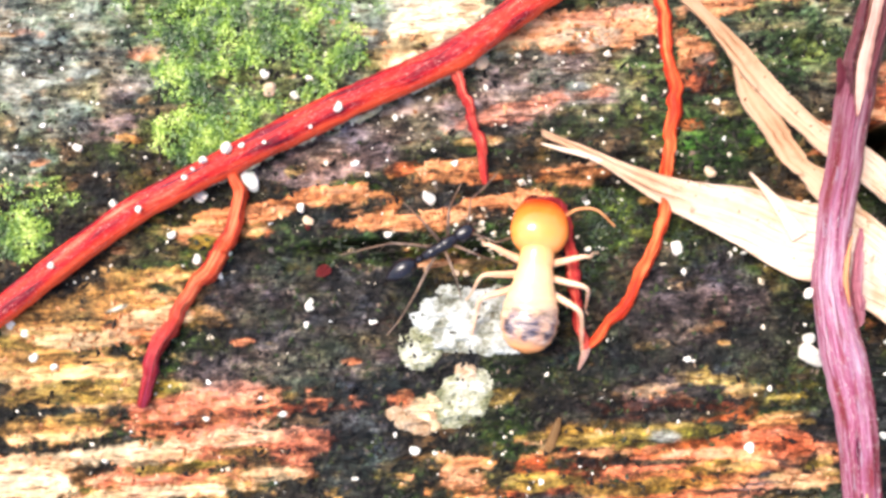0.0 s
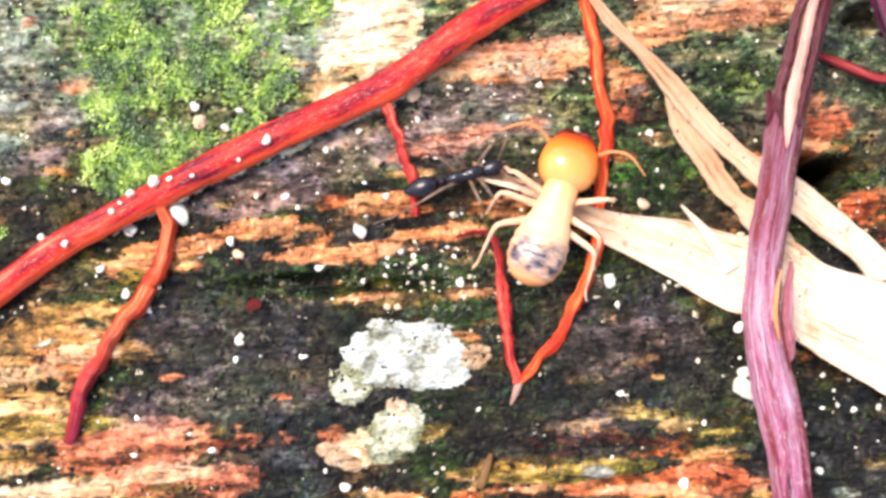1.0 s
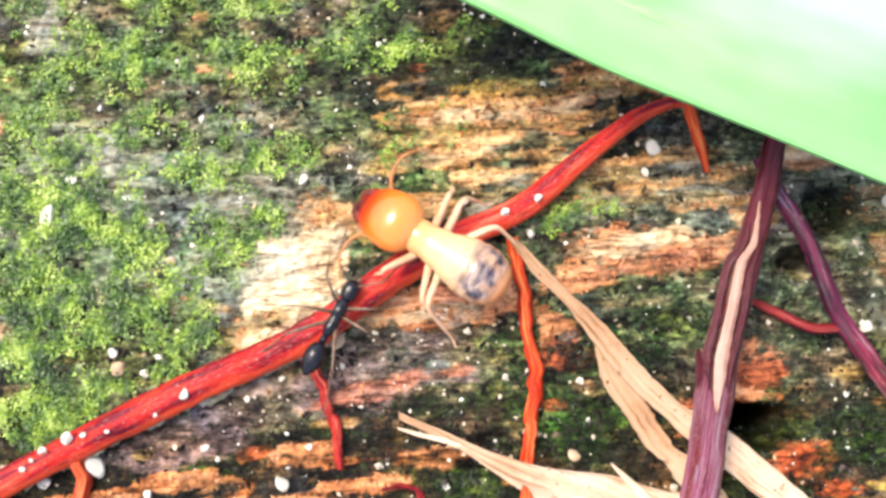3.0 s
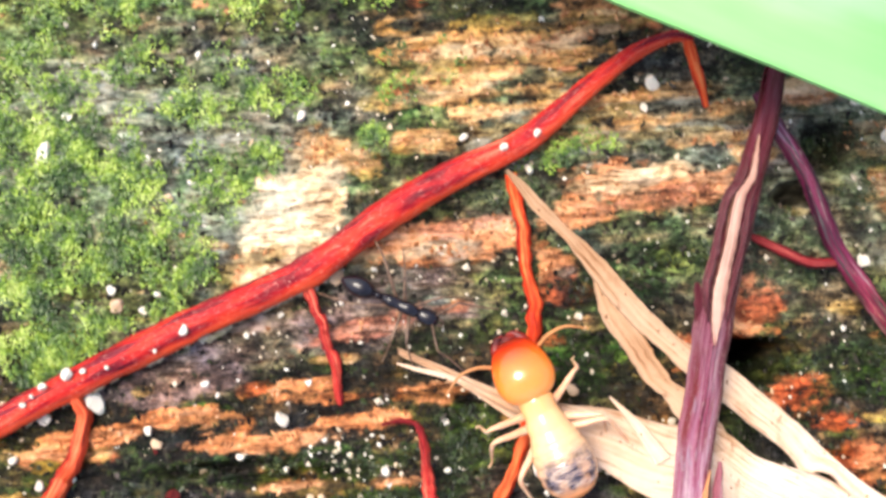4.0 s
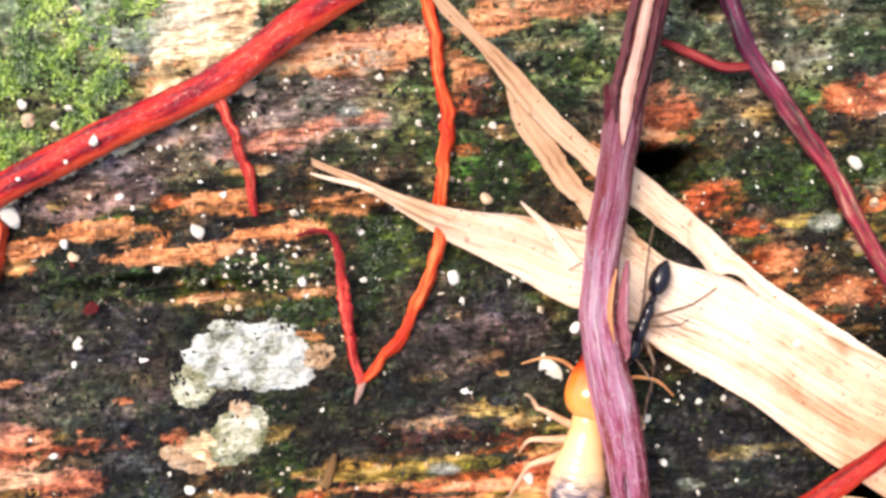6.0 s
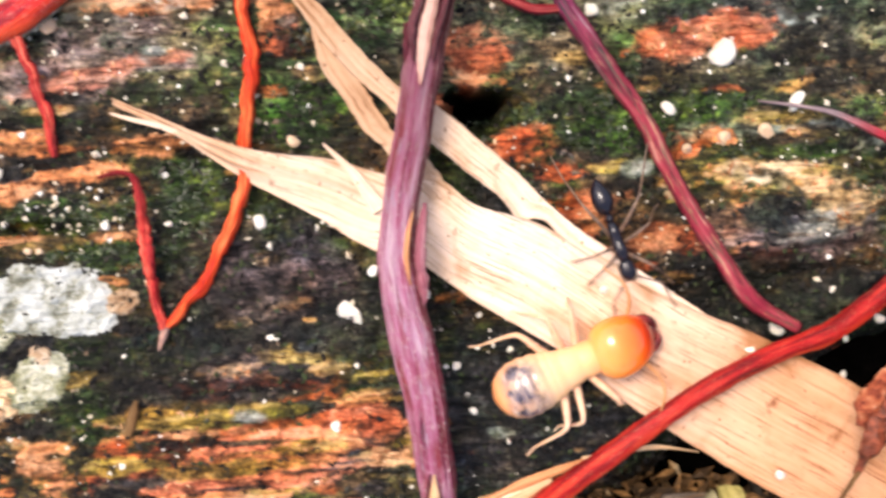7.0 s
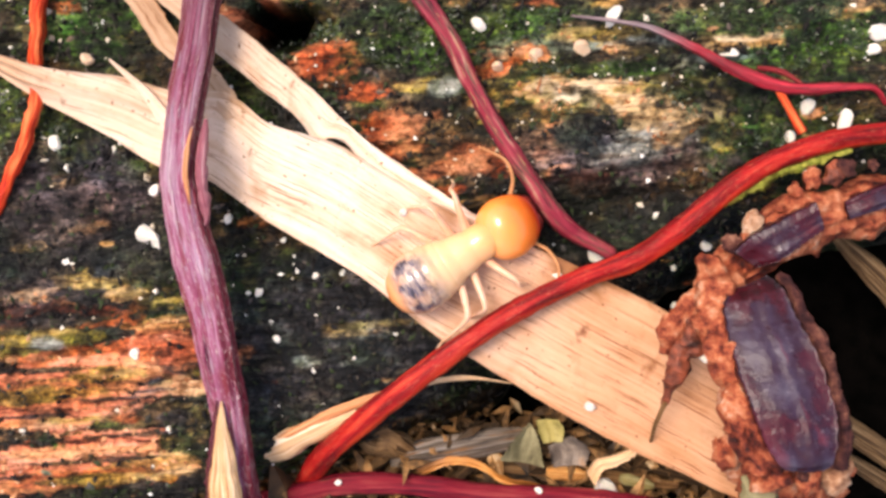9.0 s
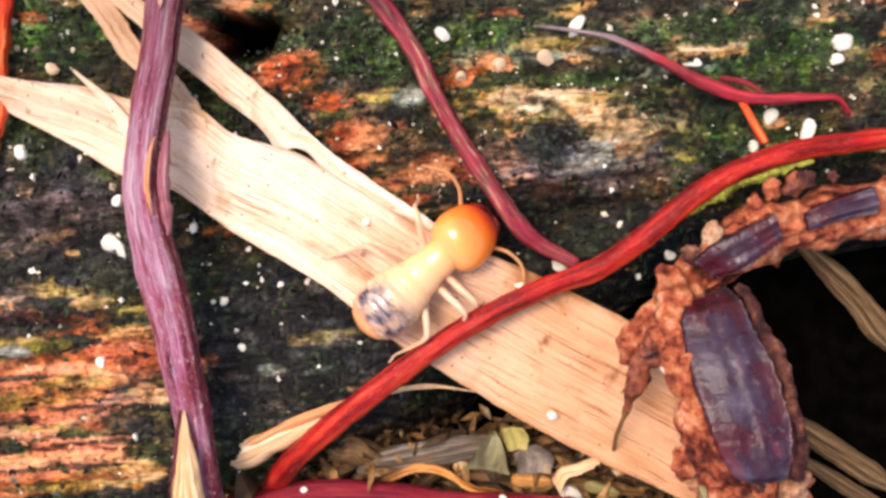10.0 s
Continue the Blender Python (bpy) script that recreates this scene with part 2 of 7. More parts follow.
BLADE = streaked("dry_leaf_blade", [(0.34, (0.3, 0.14, 0.07)), (0.41, (0.56, 0.35, 0.22)), (0.48, (0.68, 0.48, 0.34)), (0.55, (0.77, 0.58, 0.45)), (0.66, (0.84, 0.69, 0.57))],
                 along=0.55, across=22.0, rough=0.55, spots=(0.2, 0.09, 0.04), spot_at=(0.665, 0.7), bump=0.55, spec=0.2, depth=0.0002, browning=[(2.2, 4.0, (0.72, 0.5, 0.35)), (2.4, 0.6, (0.7, 0.62, 0.54))], lines=(95.0, 2.0, (0.32, 0.16, 0.08)), edge=((0.36, 0.19, 0.08), 0.5, 0.2), mottle=[(3.2, 0.58, 0.86, (0.34, 0.16, 0.06)), (7.0, 0.64, 0.8, (0.22, 0.09, 0.04))])
STRIP = streaked("dry_leaf_strip", [(0.34, (0.3, 0.14, 0.07)), (0.41, (0.56, 0.35, 0.22)), (0.48, (0.68, 0.48, 0.34)), (0.55, (0.77, 0.58, 0.45)), (0.66, (0.84, 0.69, 0.57))],
                 along=0.55, across=22.0, rough=0.55, spots=(0.2, 0.09, 0.04), spot_at=(0.665, 0.7), bump=0.55, spec=0.2, depth=0.0002, browning=[(2.8, 0.8, (0.56, 0.46, 0.36))], lines=(95.0, 2.4, (0.42, 0.24, 0.13)), mottle=[(3.2, 0.58, 0.86, (0.34, 0.16, 0.06)), (7.0, 0.64, 0.8, (0.22, 0.09, 0.04))])
GREY_BARK = streaked("weathered_grey_bark", [(0.36, (0.02, 0.014, 0.01)), (0.46, (0.11, 0.08, 0.06)), (0.54, (0.26, 0.2, 0.15)), (0.64, (0.44, 0.38, 0.33))], along=3.0, across=6.0, rough=0.65, bump=1.0, spec=0.25, depth=0.0006, mottle=[(3.0, 0.55, 0.65, (0.34, 0.16, 0.06))])
DARK_CHIP = streaked("dark_bark_chip", [(0.38, (0.008, 0.005, 0.003)), (0.48, (0.05, 0.025, 0.01)), (0.56, (0.13, 0.065, 0.025)), (0.66, (0.3, 0.18, 0.08))], along=1.2, across=10.0, rough=0.7, bump=1.0, spec=0.2, depth=0.0005)
AMBER_STRIP = streaked("amber_strip", [(0.38, (0.1, 0.03, 0.006)), (0.47, (0.36, 0.13, 0.025)), (0.56, (0.56, 0.25, 0.06)), (0.66, (0.66, 0.42, 0.17))], along=1.2, across=9.0, rough=0.45, bump=0.7, spec=0.35)
TAN_CHIP = streaked("tan_chip", [(0.38, (0.015, 0.008, 0.004)), (0.46, (0.1, 0.05, 0.02)), (0.54, (0.25, 0.14, 0.06)), (0.64, (0.44, 0.29, 0.15))], along=1.4, across=9.0, rough=0.65, bump=1.0, spec=0.2, depth=0.0005, mottle=[(5.0, 0.58, 0.7, (0.05, 0.025, 0.012))])
CHIP = streaked("bark_chip", [(0.38, (0.03, 0.012, 0.006)), (0.46, (0.19, 0.08, 0.025)), (0.54, (0.42, 0.21, 0.075)), (0.64, (0.62, 0.4, 0.2))], along=1.0, across=14.0, rough=0.65, bump=1.0, spec=0.2, depth=0.0004)
FRINGE = plain("yellow_moss", (0.22, 0.24, 0.03), 0.7, (0.56, 0.52, 0.1), 2500, 0.2, 0.0, 1.0)
YELLOW_SCRAP = streaked("yellowish_scrap", [(0.38, (0.1, 0.08, 0.02)), (0.48, (0.3, 0.24, 0.07)), (0.56, (0.4, 0.33, 0.13)), (0.66, (0.54, 0.46, 0.26))], along=2.0, across=8.0, rough=0.6, spec=0.2, bump=1.0, mottle=[(7.0, 0.55, 0.68, (0.14, 0.08, 0.03))])
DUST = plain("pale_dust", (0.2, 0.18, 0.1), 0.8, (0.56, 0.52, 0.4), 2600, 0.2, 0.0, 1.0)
OLIVE = streaked("olive_scrap", [(0.38, (0.04, 0.032, 0.014)), (0.48, (0.15, 0.125, 0.06)), (0.56, (0.27, 0.23, 0.12)), (0.66, (0.46, 0.4, 0.24))], along=2.0, across=8.0, rough=0.6, spec=0.2, bump=1.0, mottle=[(6.0, 0.56, 0.68, (0.08, 0.045, 0.02)), (9.0, 0.62, 0.72, (0.5, 0.4, 0.22))])
GREEN_LEAF = streaked("fresh_leaf", [(0.38, (0.14, 0.38, 0.11)), (0.5, (0.18, 0.44, 0.15)), (0.62, (0.23, 0.48, 0.19))], along=0.15, across=5.0, rough=0.4, bump=0.05, spec=0.35, edge=((0.4, 0.66, 0.46), 0.6, 1.25), fibres=0.25, patch=(0.8, 0.25))
LEAF_RIB = plain("leaf_rib", (0.2, 0.46, 0.16), 0.4, (0.26, 0.5, 0.2), 400, 0.3, 0.0, 0.05)
QUARTZ = plain("quartz", (0.78, 0.74, 0.66), 0.3, (0.58, 0.5, 0.4), 1300, 0.5, 0.15)
PINK_GRAIN = plain("pink_grain", (0.62, 0.38, 0.24), 0.4, (0.5, 0.4, 0.27), 1100, 0.5, 0.2)
RED_BEAD = plain("red_bead", (0.3, 0.02, 0.02), 0.4, (0.09, 0.015, 0.015), 1600, 0.3, 0.0, 1.0)


def lichen_crust(name, stops, rough=0.85):
    m = Nodes(name, rough, 0.2)
    grit = m.noise(m.place((1, 1, 1)), 1500.0, 5.0, 0.75)
    zone = m.noise(m.place((1, 1, 1)), 420.0, 3.0, 0.6)
    m.base(m.ramp(m.mix(grit, zone, 0.45), stops))
    m.bump(grit, 1.0, 0.0004)
    return m.mat


LICHEN = lichen_crust("white_lichen", [(0.36, (0.07, 0.065, 0.04)), (0.43, (0.25, 0.25, 0.19)), (0.5, (0.46, 0.47, 0.43)), (0.6, (0.62, 0.64, 0.62))])
MOSS = island_leaf("moss_leaf", [(0.0, (0.012, 0.03, 0.012)), (0.25, (0.04, 0.085, 0.02)), (0.5, (0.12, 0.22, 0.035)), (0.72, (0.29, 0.42, 0.05)), (1.0, (0.56, 0.64, 0.2))], 0.4, 0.4, 0.72)
DARK_MOSS = island_leaf("dark_moss_leaf", [(0.0, (0.006, 0.012, 0.004)), (0.5, (0.016, 0.034, 0.008)), (0.8, (0.045, 0.075, 0.016)), (1.0, (0.19, 0.22, 0.08))], 0.35, 0.5, 0.6)
SPECK = island_leaf("sand_speck", [(0.0, (0.3, 0.2, 0.12)), (0.4, (0.6, 0.5, 0.36)), (0.8, (0.8, 0.78, 0.72))], 0.3)
CRUST_BIT = island_leaf("crust_bit", [(0.0, (0.004, 0.004, 0.004)), (0.4, (0.012, 0.01, 0.01)), (0.6, (0.04, 0.034, 0.026)), (0.75, (0.03, 0.05, 0.014)), (0.88, (0.08, 0.066, 0.066)), (1.0, (0.2, 0.13, 0.08))], 0.6, 0.15)
SPLINTER = island_leaf("wood_splinter", [(0.0, (0.06, 0.02, 0.008)), (0.4, (0.36, 0.13, 0.045)), (0.7, (0.62, 0.3, 0.14)), (1.0, (0.75, 0.52, 0.32))], 0.6)
CRUMB = island_leaf("litter_crumb", [(0.0, (0.01, 0.007, 0.004)), (0.45, (0.08, 0.04, 0.014)), (0.75, (0.32, 0.16, 0.055)), (1.0, (0.58, 0.42, 0.24))], 0.7)


def bark_plate():
    m = Nodes("glossy_purple_bark", 0.3, 0.4)
    band = m.noise(m.place((5, 5, 1.6), "grain"), 1.0, 3.0, 0.55, 0.4)
    tone = m.noise(m.place((1, 1, 1)), 330.0, 4.0, 0.65)
    dust = m.noise(m.place((1, 1, 1)), 2400.0, 4.0, 0.7)
    skin = m.ramp(m.mix(band, tone, 0.6), [(0.36, (0.012, 0.002, 0.004)), (0.44, (0.05, 0.004, 0.009)), (0.5, (0.026, 0.006, 0.014)), (0.56, (0.034, 0.016, 0.034)), (0.66, (0.075, 0.062, 0.09))])
    skin = m.mix(skin, (0.2, 0.02, 0.02), m.value(band, 0, 0.6, 0.56, 0.66))
    m.base(m.mix(skin, (0.36, 0.3, 0.32), m.value(dust, 0, 0.3, 0.6, 0.74)))
    m.rough(m.value(tone, 0.16, 0.42, 0.4, 0.62))
    m.bump(m.mix(m.noise(m.place((1, 1, 1)), 240.0, 1.5, 0.5), dust, 0.06), 0.9, 0.0014)
    return m.mat


PLATE = bark_plate()
CORK = lichen_crust("rusty_cork", [(0.37, (0.02, 0.005, 0.005)), (0.43, (0.12, 0.02, 0.011)), (0.49, (0.32, 0.07, 0.03)), (0.55, (0.48, 0.16, 0.07)), (0.61, (0.58, 0.31, 0.2)), (0.67, (0.74, 0.58, 0.5))], 0.45)
DARK_CORK = lichen_crust("dark_cork", [(0.36, (0.008, 0.003, 0.004)), (0.45, (0.045, 0.012, 0.012)), (0.54, (0.13, 0.045, 0.03)), (0.64, (0.34, 0.16, 0.1))])
PALE_CORK = lichen_crust("pale_cork", [(0.36, (0.14, 0.05, 0.03)), (0.45, (0.4, 0.19, 0.1)), (0.53, (0.58, 0.36, 0.23)), (0.62, (0.7, 0.52, 0.4))])
FLAKE = plain("brown_flake", (0.03, 0.008, 0.005), 0.45, (0.3, 0.07, 0.03), 1400, 0.4, 0.0, 1.0)


def termite_head_skin():
    m = Nodes("amber_head", 0.12, 0.7)
    x = m.tree.nodes.new("ShaderNodeSeparateXYZ")
    m.link(m.attribute("grain").outputs["Vector"], x.inputs[0])
    m.base(m.ramp(m.value(x.outputs[2], 0, 1, 0.12, 0.54),
                  [(0.0, (0.86, 0.4, 0.15)), (0.3, (0.84, 0.27, 0.055)), (0.66, (0.78, 0.15, 0.016)), (0.79, (0.64, 0.06, 0.008)), (0.89, (0.36, 0.018, 0.005)), (0.98, (0.08, 0.006, 0.004))]))
    m.bsdf.inputs["Subsurface Weight"].default_value = 0.35
    m.bsdf.inputs["Subsurface Radius"].default_value = (1.0, 0.4, 0.1)
    m.bsdf.inputs["Subsurface Scale"].default_value = 0.0007
    return m.mat


def termite_belly():
    m = Nodes("pale_belly", 0.16, 0.6)
    sep = m.tree.nodes.new("ShaderNodeSeparateXYZ")
    m.link(m.attribute("grain").outputs["Vector"], sep.inputs[0])
    gut = m.noise(m.place((9, 9, 34), "grain"), 1.0, 3.0, 0.6, 0.6)
    edge = m.noise(m.place((11, 11, 11), "grain"), 1.0, 3.0)
    body = m.ramp(m.value(sep.outputs[2], 0, 1, -0.39, 0.22),
                  [(0.0, (0.76, 0.28, 0.09)), (0.16, (0.74, 0.37, 0.2)), (0.4, (0.73, 0.45, 0.25)), (0.75, (0.76, 0.44, 0.22)), (1.0, (0.8, 0.34, 0.11))])
    dark = m.ramp(gut, [(0.36, (0.03, 0.025, 0.035)), (0.47, (0.13, 0.1, 0.12)), (0.56, (0.3, 0.21, 0.17)), (0.68, (0.55, 0.44, 0.38))])
    k = None
    for part_of in ((sep.outputs[1], 0.025, 0.075), (sep.outputs[2], -0.07, -0.18), (sep.outputs[2], -0.345, -0.305)):
        v = m.value(part_of[0], 0, 1, part_of[1], part_of[2])
        if k is None:
            k = v
        else:
            n = m.tree.nodes.new("ShaderNodeMath")
            n.operation = "MULTIPLY"
            m.link(k, n.inputs[0])
            m.link(v, n.inputs[1])
            k = n.outputs[0]
    n = m.tree.nodes.new("ShaderNodeMath")
    n.operation = "MULTIPLY"
    m.link(k, n.inputs[0])
    m.link(m.value(edge, 0.5, 1.0, 0.38, 0.52), n.inputs[1])
    m.base(m.mix(body, dark, n.outputs[0]))
    m.bsdf.inputs["Subsurface Weight"].default_value = 0.25
    m.bsdf.inputs["Subsurface Radius"].default_value = (1.0, 0.55, 0.25)
    m.bsdf.inputs["Subsurface Scale"].default_value = 0.0005
    return m.mat


AMBER = termite_head_skin()
BELLY = termite_belly()
LEG_SKIN = plain("pale_leg", (0.72, 0.46, 0.31), 0.35, (0.62, 0.34, 0.2), 900, 0.5, 0.25)
FEELER = plain("brown_feeler", (0.5, 0.22, 0.08), 0.4, (0.4, 0.16, 0.05), 900)
JAW = plain("dark_red_jaw", (0.22, 0.015, 0.008), 0.25, (0.06, 0.006, 0.005), 1500)
BLACK_SHELL = plain("black_shell", (0.005, 0.004, 0.007), 0.16, (0.012, 0.01, 0.016), 2500, 0.45, 0.0, 0.1)
ANT_LEG = plain("ant_leg", (0.2, 0.12, 0.075), 0.35, (0.07, 0.04, 0.03), 2500)


# ---- mesh helpers ----
def mesh_of(name, verts, faces, material, grain=None, smooth=True):
    me = bpy.data.meshes.new(name)
    verts = np.asarray(verts, float)
    me.from_pydata((verts * C).tolist(), [], faces if isinstance(faces, list) else faces.tolist())
    if grain is not None:
        a = me.attributes.new("grain", "FLOAT_VECTOR", "POINT")
        a.data.foreach_set("vector", np.asarray(grain, np.float32).ravel())
    me.materials.append(material)
    if smooth:
        me.polygons.foreach_set("use_smooth", np.ones(len(me.polygons), bool))
    me.update()
    return me


def piece(name, data, parent=None, label="", at=None):
    """One mesh object, under a thing where parent is given."""
    verts, faces, grain, material, *flat = data
    ob = new(name, mesh_of(name, verts, faces, material, grain, not flat))
    if parent:
        ob.parent = parent
    if at:
        ob.matrix_basis = at
    return tagged(ob, label)


def thing(name, label, category, group="", kind="", at=(0, 0, 0)):
    ob = new(name)
    ob.empty_display_size = 0.002
    ob.location = [v * C for v in at]
    return tagged(ob, label, category, group, kind)


def spline(points, n):
    """n places along a smooth line through the points, evenly by stretch."""
    p = np.asarray(points, float)
    p = np.vstack([2 * p[0] - p[1], p, 2 * p[-1] - p[-2]])
    seg = np.linalg.norm(np.diff(p[1:-1, :3], axis=0), axis=1)
    knots = np.concatenate([[0], np.cumsum(seg)])
    u = np.interp(np.linspace(0, knots[-1], n), knots, np.arange(len(knots)))
    i = np.minimum(u.astype(int), len(knots) - 2)
    f = (u - i)[:, None]
    a, b, c, d = p[i], p[i + 1], p[i + 2], p[i + 3]
    return 0.5 * (2 * b + (c - a) * f + (2 * a - 5 * b + 4 * c - d) * f ** 2 + (3 * b - a - 3 * c + d) * f ** 3)


def vnoise(x, y, seed):
    """Smooth random values from 0 to 1 on a plane."""
    tab = np.random.RandomState(seed).rand(256, 256)
    xi, yi = np.floor(x).astype(int), np.floor(y).astype(int)
    fx, fy = x - xi, y - yi
    fx, fy = fx * fx * (3 - 2 * fx), fy * fy * (3 - 2 * fy)
    x0, x1, y0, y1 = xi % 256, (xi + 1) % 256, yi % 256, (yi + 1) % 256
    return (tab[x0, y0] * (1 - fx) + tab[x1, y0] * fx) * (1 - fy) + (tab[x0, y1] * (1 - fx) + tab[x1, y1] * fx) * fy


def fbm(x, y, seed, octaves=4, gain=0.55):
    total, amp, norm = 0, 1.0, 0
    for k in range(octaves):
        total = total + amp * vnoise(x * 2 ** k + 17.3 * k, y * 2 ** k + 5.1 * k, seed + k)
        norm += amp
        amp *= gain
    return total / norm


def tube(points, radii, material, sides=14, rings=60, rough=0.06, seed=1, flat=1.0, furrow=0.0, wig=0.0, stria=0.0):
    """A round, slightly uneven stalk through the points, with closed ends."""
    p = spline([(*q, 0) if len(q) == 2 else q for q in points], rings)
    r = np.interp(np.linspace(0, 1, rings), np.linspace(0, 1, len(radii)), radii)
    if wig:
        q = np.linspace(0, np.linalg.norm(np.diff(p, axis=0), axis=1).sum(), rings) * 6
        p = p + wig * 2 * np.stack([fbm(q, q * 0 + k * 7, seed + 3 * k, 2) - 0.5 for k in range(3)], -1)
    t = np.gradient(p, axis=0)
    t /= np.linalg.norm(t, axis=1)[:, None]
    side = np.cross(t, (0, 0, 1.0))
    side /= np.maximum(np.linalg.norm(side, axis=1), 1e-6)[:, None]
    up = np.cross(side, t)
    length = np.concatenate([[0], np.cumsum(np.linalg.norm(np.diff(p, axis=0), axis=1))])
    a = np.linspace(0, 2 * np.pi, sides, endpoint=False)
    ca, sa_ = np.cos(a), np.sin(a)
    L = length[:, None] / max(r.mean(), 1e-4)
    wob = 1 + rough * 2 * (fbm(L * 0.5 + 0 * ca[None], 3 + 1.2 * ca[None] + 0 * L, seed, 3) - 0.5) \
        + rough * 2.4 * (fbm(L * 0.9, 9 + 1.5 * sa_[None] + 0 * L, seed + 9, 3) - 0.5)
    if furrow:
        wob = wob + furrow * (vnoise(7 + 4 * ca[None] + 0.12 * L, 20 + 4 * sa_[None] + 0.1 * L, seed + 31) - 0.5)
    if stria:
        wob = wob + stria * (vnoise(40 + 7 * ca[None] + 0.012 * L, 60 + 7 * sa_[None] + 0.016 * L, seed + 51) - 0.5)
    rr = r[:, None] * wob
    v = p[:, None] + side[:, None] * (ca[None] * rr)[..., None] + up[:, None] * (sa_[None] * rr * flat)[..., None]
    g = np.stack([ca[None] + 0 * L, sa_[None] + 0 * L, length[:, None] + 0 * ca[None]], -1)
    v, g = v.reshape(-1, 3), g.reshape(-1, 3)
    k = np.arange(rings - 1)[:, None] * sides
    j, jn = np.arange(sides)[None], (np.arange(sides)[None] + 1) % sides
    f = np.stack([k + j, k + jn, k + sides + jn, k + sides + j], -1).reshape(-1, 4).tolist()
    f.append(list(range(sides - 1, -1, -1)))
    f.append([(rings - 1) * sides + i for i in range(sides)])
    return v, f, g, material


def ribbon(one, two, material, along=100, across=12, thick=0.02, wave=0.03, seed=3, curl=0.0, ragged=0.0):
    """A thin blade between two edges, with ripples, curl and a real thickness."""
    a, b = spline(one, along), spline(two, along)
    s = np.linspace(0, 1, across)[None, :, None]
    width = np.linalg.norm(b - a, axis=1)
    if ragged:
        q = np.linspace(0, 40, along)
        d = (b - a) / np.maximum(width, 1e-5)[:, None]
        a = a + d * (ragged * (fbm(q, q * 0, seed + 3, 3) - 0.5))[:, None]
        b = b + d * (ragged * (fbm(q, q * 0 + 9, seed + 5, 3) - 0.5))[:, None]
    top = a[:, None] * (1 - s) + b[:, None] * s
    run = np.linspace(0, np.linalg.norm(np.diff(a, axis=0), axis=1).sum(), along)[:, None]
    off = s[..., 0] - 0.5
    lift = wave * (fbm(run * 1.3, off * 2.5 + 8, seed, 3) - 0.5) * 2 + curl * (4 * off ** 2) * width[:, None] \
        + 0.006 * (vnoise(off * width[:, None] * 30 + 40, run * 0.5, seed + 1) - 0.5)
    top[..., 2] += lift
    low = top.copy()
    low[..., 2] -= thick
    g = np.stack([off * width[:, None], 0 * off + 0 * run, run + 0 * off], -1)
    v = np.vstack([top.reshape(-1, 3), low.reshape(-1, 3)])
    grain = np.vstack([g.reshape(-1, 3)] * 2)
    n = along * across
    i, j = np.arange(along - 1)[:, None] * across, np.arange(across - 1)[None]
    f = np.stack([i + j, i + j + 1, i + across + j + 1, i + across + j], -1).reshape(-1, 4)
    faces = f[:, ::-1].tolist() + (f + n).tolist()
    for e in (0, across - 1):
        for k in range(along - 1):
            q, w = k * across + e, (k + 1) * across + e
            faces.append([q, w, w + n, q + n] if e == 0 else [w, q, q + n, w + n])
    for e in (0, (along - 1) * across):
        for k in range(across - 1):
            faces.append([e + k, e + k + 1, e + k + 1 + n, e + k + n] if e else [e + k + 1, e + k, e + k + n, e + k + 1 + n])
    return v, faces, grain, material


def shell(profile, material, rings=28, sides=20, square=1.0, ripple=0.0, waves=8):
    """A rounded body along x: stations of x, half width, half height, height of the middle."""
    p = spline([(x, w, h, z) for x, w, h, z in profile], rings)
    a = np.linspace(0, 2 * np.pi, sides, endpoint=False)
    c, s = np.cos(a), np.sin(a)
    c, s = np.sign(c) * np.abs(c) ** square, np.sign(s) * np.abs(s) ** square
    k = 1 + ripple * np.abs(np.sin(np.linspace(0, waves * np.pi, rings)))
    w, h = np.maximum(p[:, 1], 0.002) * k, np.maximum(p[:, 2], 0.002) * k
    v = np.stack([p[:, 0, None] + 0 * c, w[:, None] * c, p[:, 3, None] + h[:, None] * s], -1)
    g = np.stack([v[..., 1], v[..., 2], v[..., 0]], -1)
    q = np.arange(rings - 1)[:, None] * sides
    j, jn = np.arange(sides)[None], (np.arange(sides)[None] + 1) % sides
    f = np.stack([q + j, q + jn, q + sides + jn, q + sides + j], -1).reshape(-1, 4)[:, ::-1].tolist()
    f.append(list(range(sides)))
    f.append([(rings - 1) * sides + i for i in range(sides - 1, -1, -1)])
    return v.reshape(-1, 3), f, g.reshape(-1, 3), material


# ---- the log: shape and cover of its top ----
EDGE = [(-6, -3.9), (1, -3.6), (1.9, -3.1), (2.5, -2.7), (3.2, -2.5), (3.8, -2.05), (4.3, -1.65), (4.9, -1.4), (5.6, -1.1), (9, -0.9)]
HOLLOWS = []


def hollow(x, y, rx, ry, ang=4, depth=0.12):
    HOLLOWS.append((x, y, rx, ry, ang, depth))


def oval(x, y, cx, cy, rx, ry, ang):
    c, s = math.cos(radians(ang)), math.sin(radians(ang))
    u, v = (x - cx) * c + (y - cy) * s, (y - cy) * c - (x - cx) * s
    return np.sqrt((u / rx) ** 2 + (v / ry) ** 2)


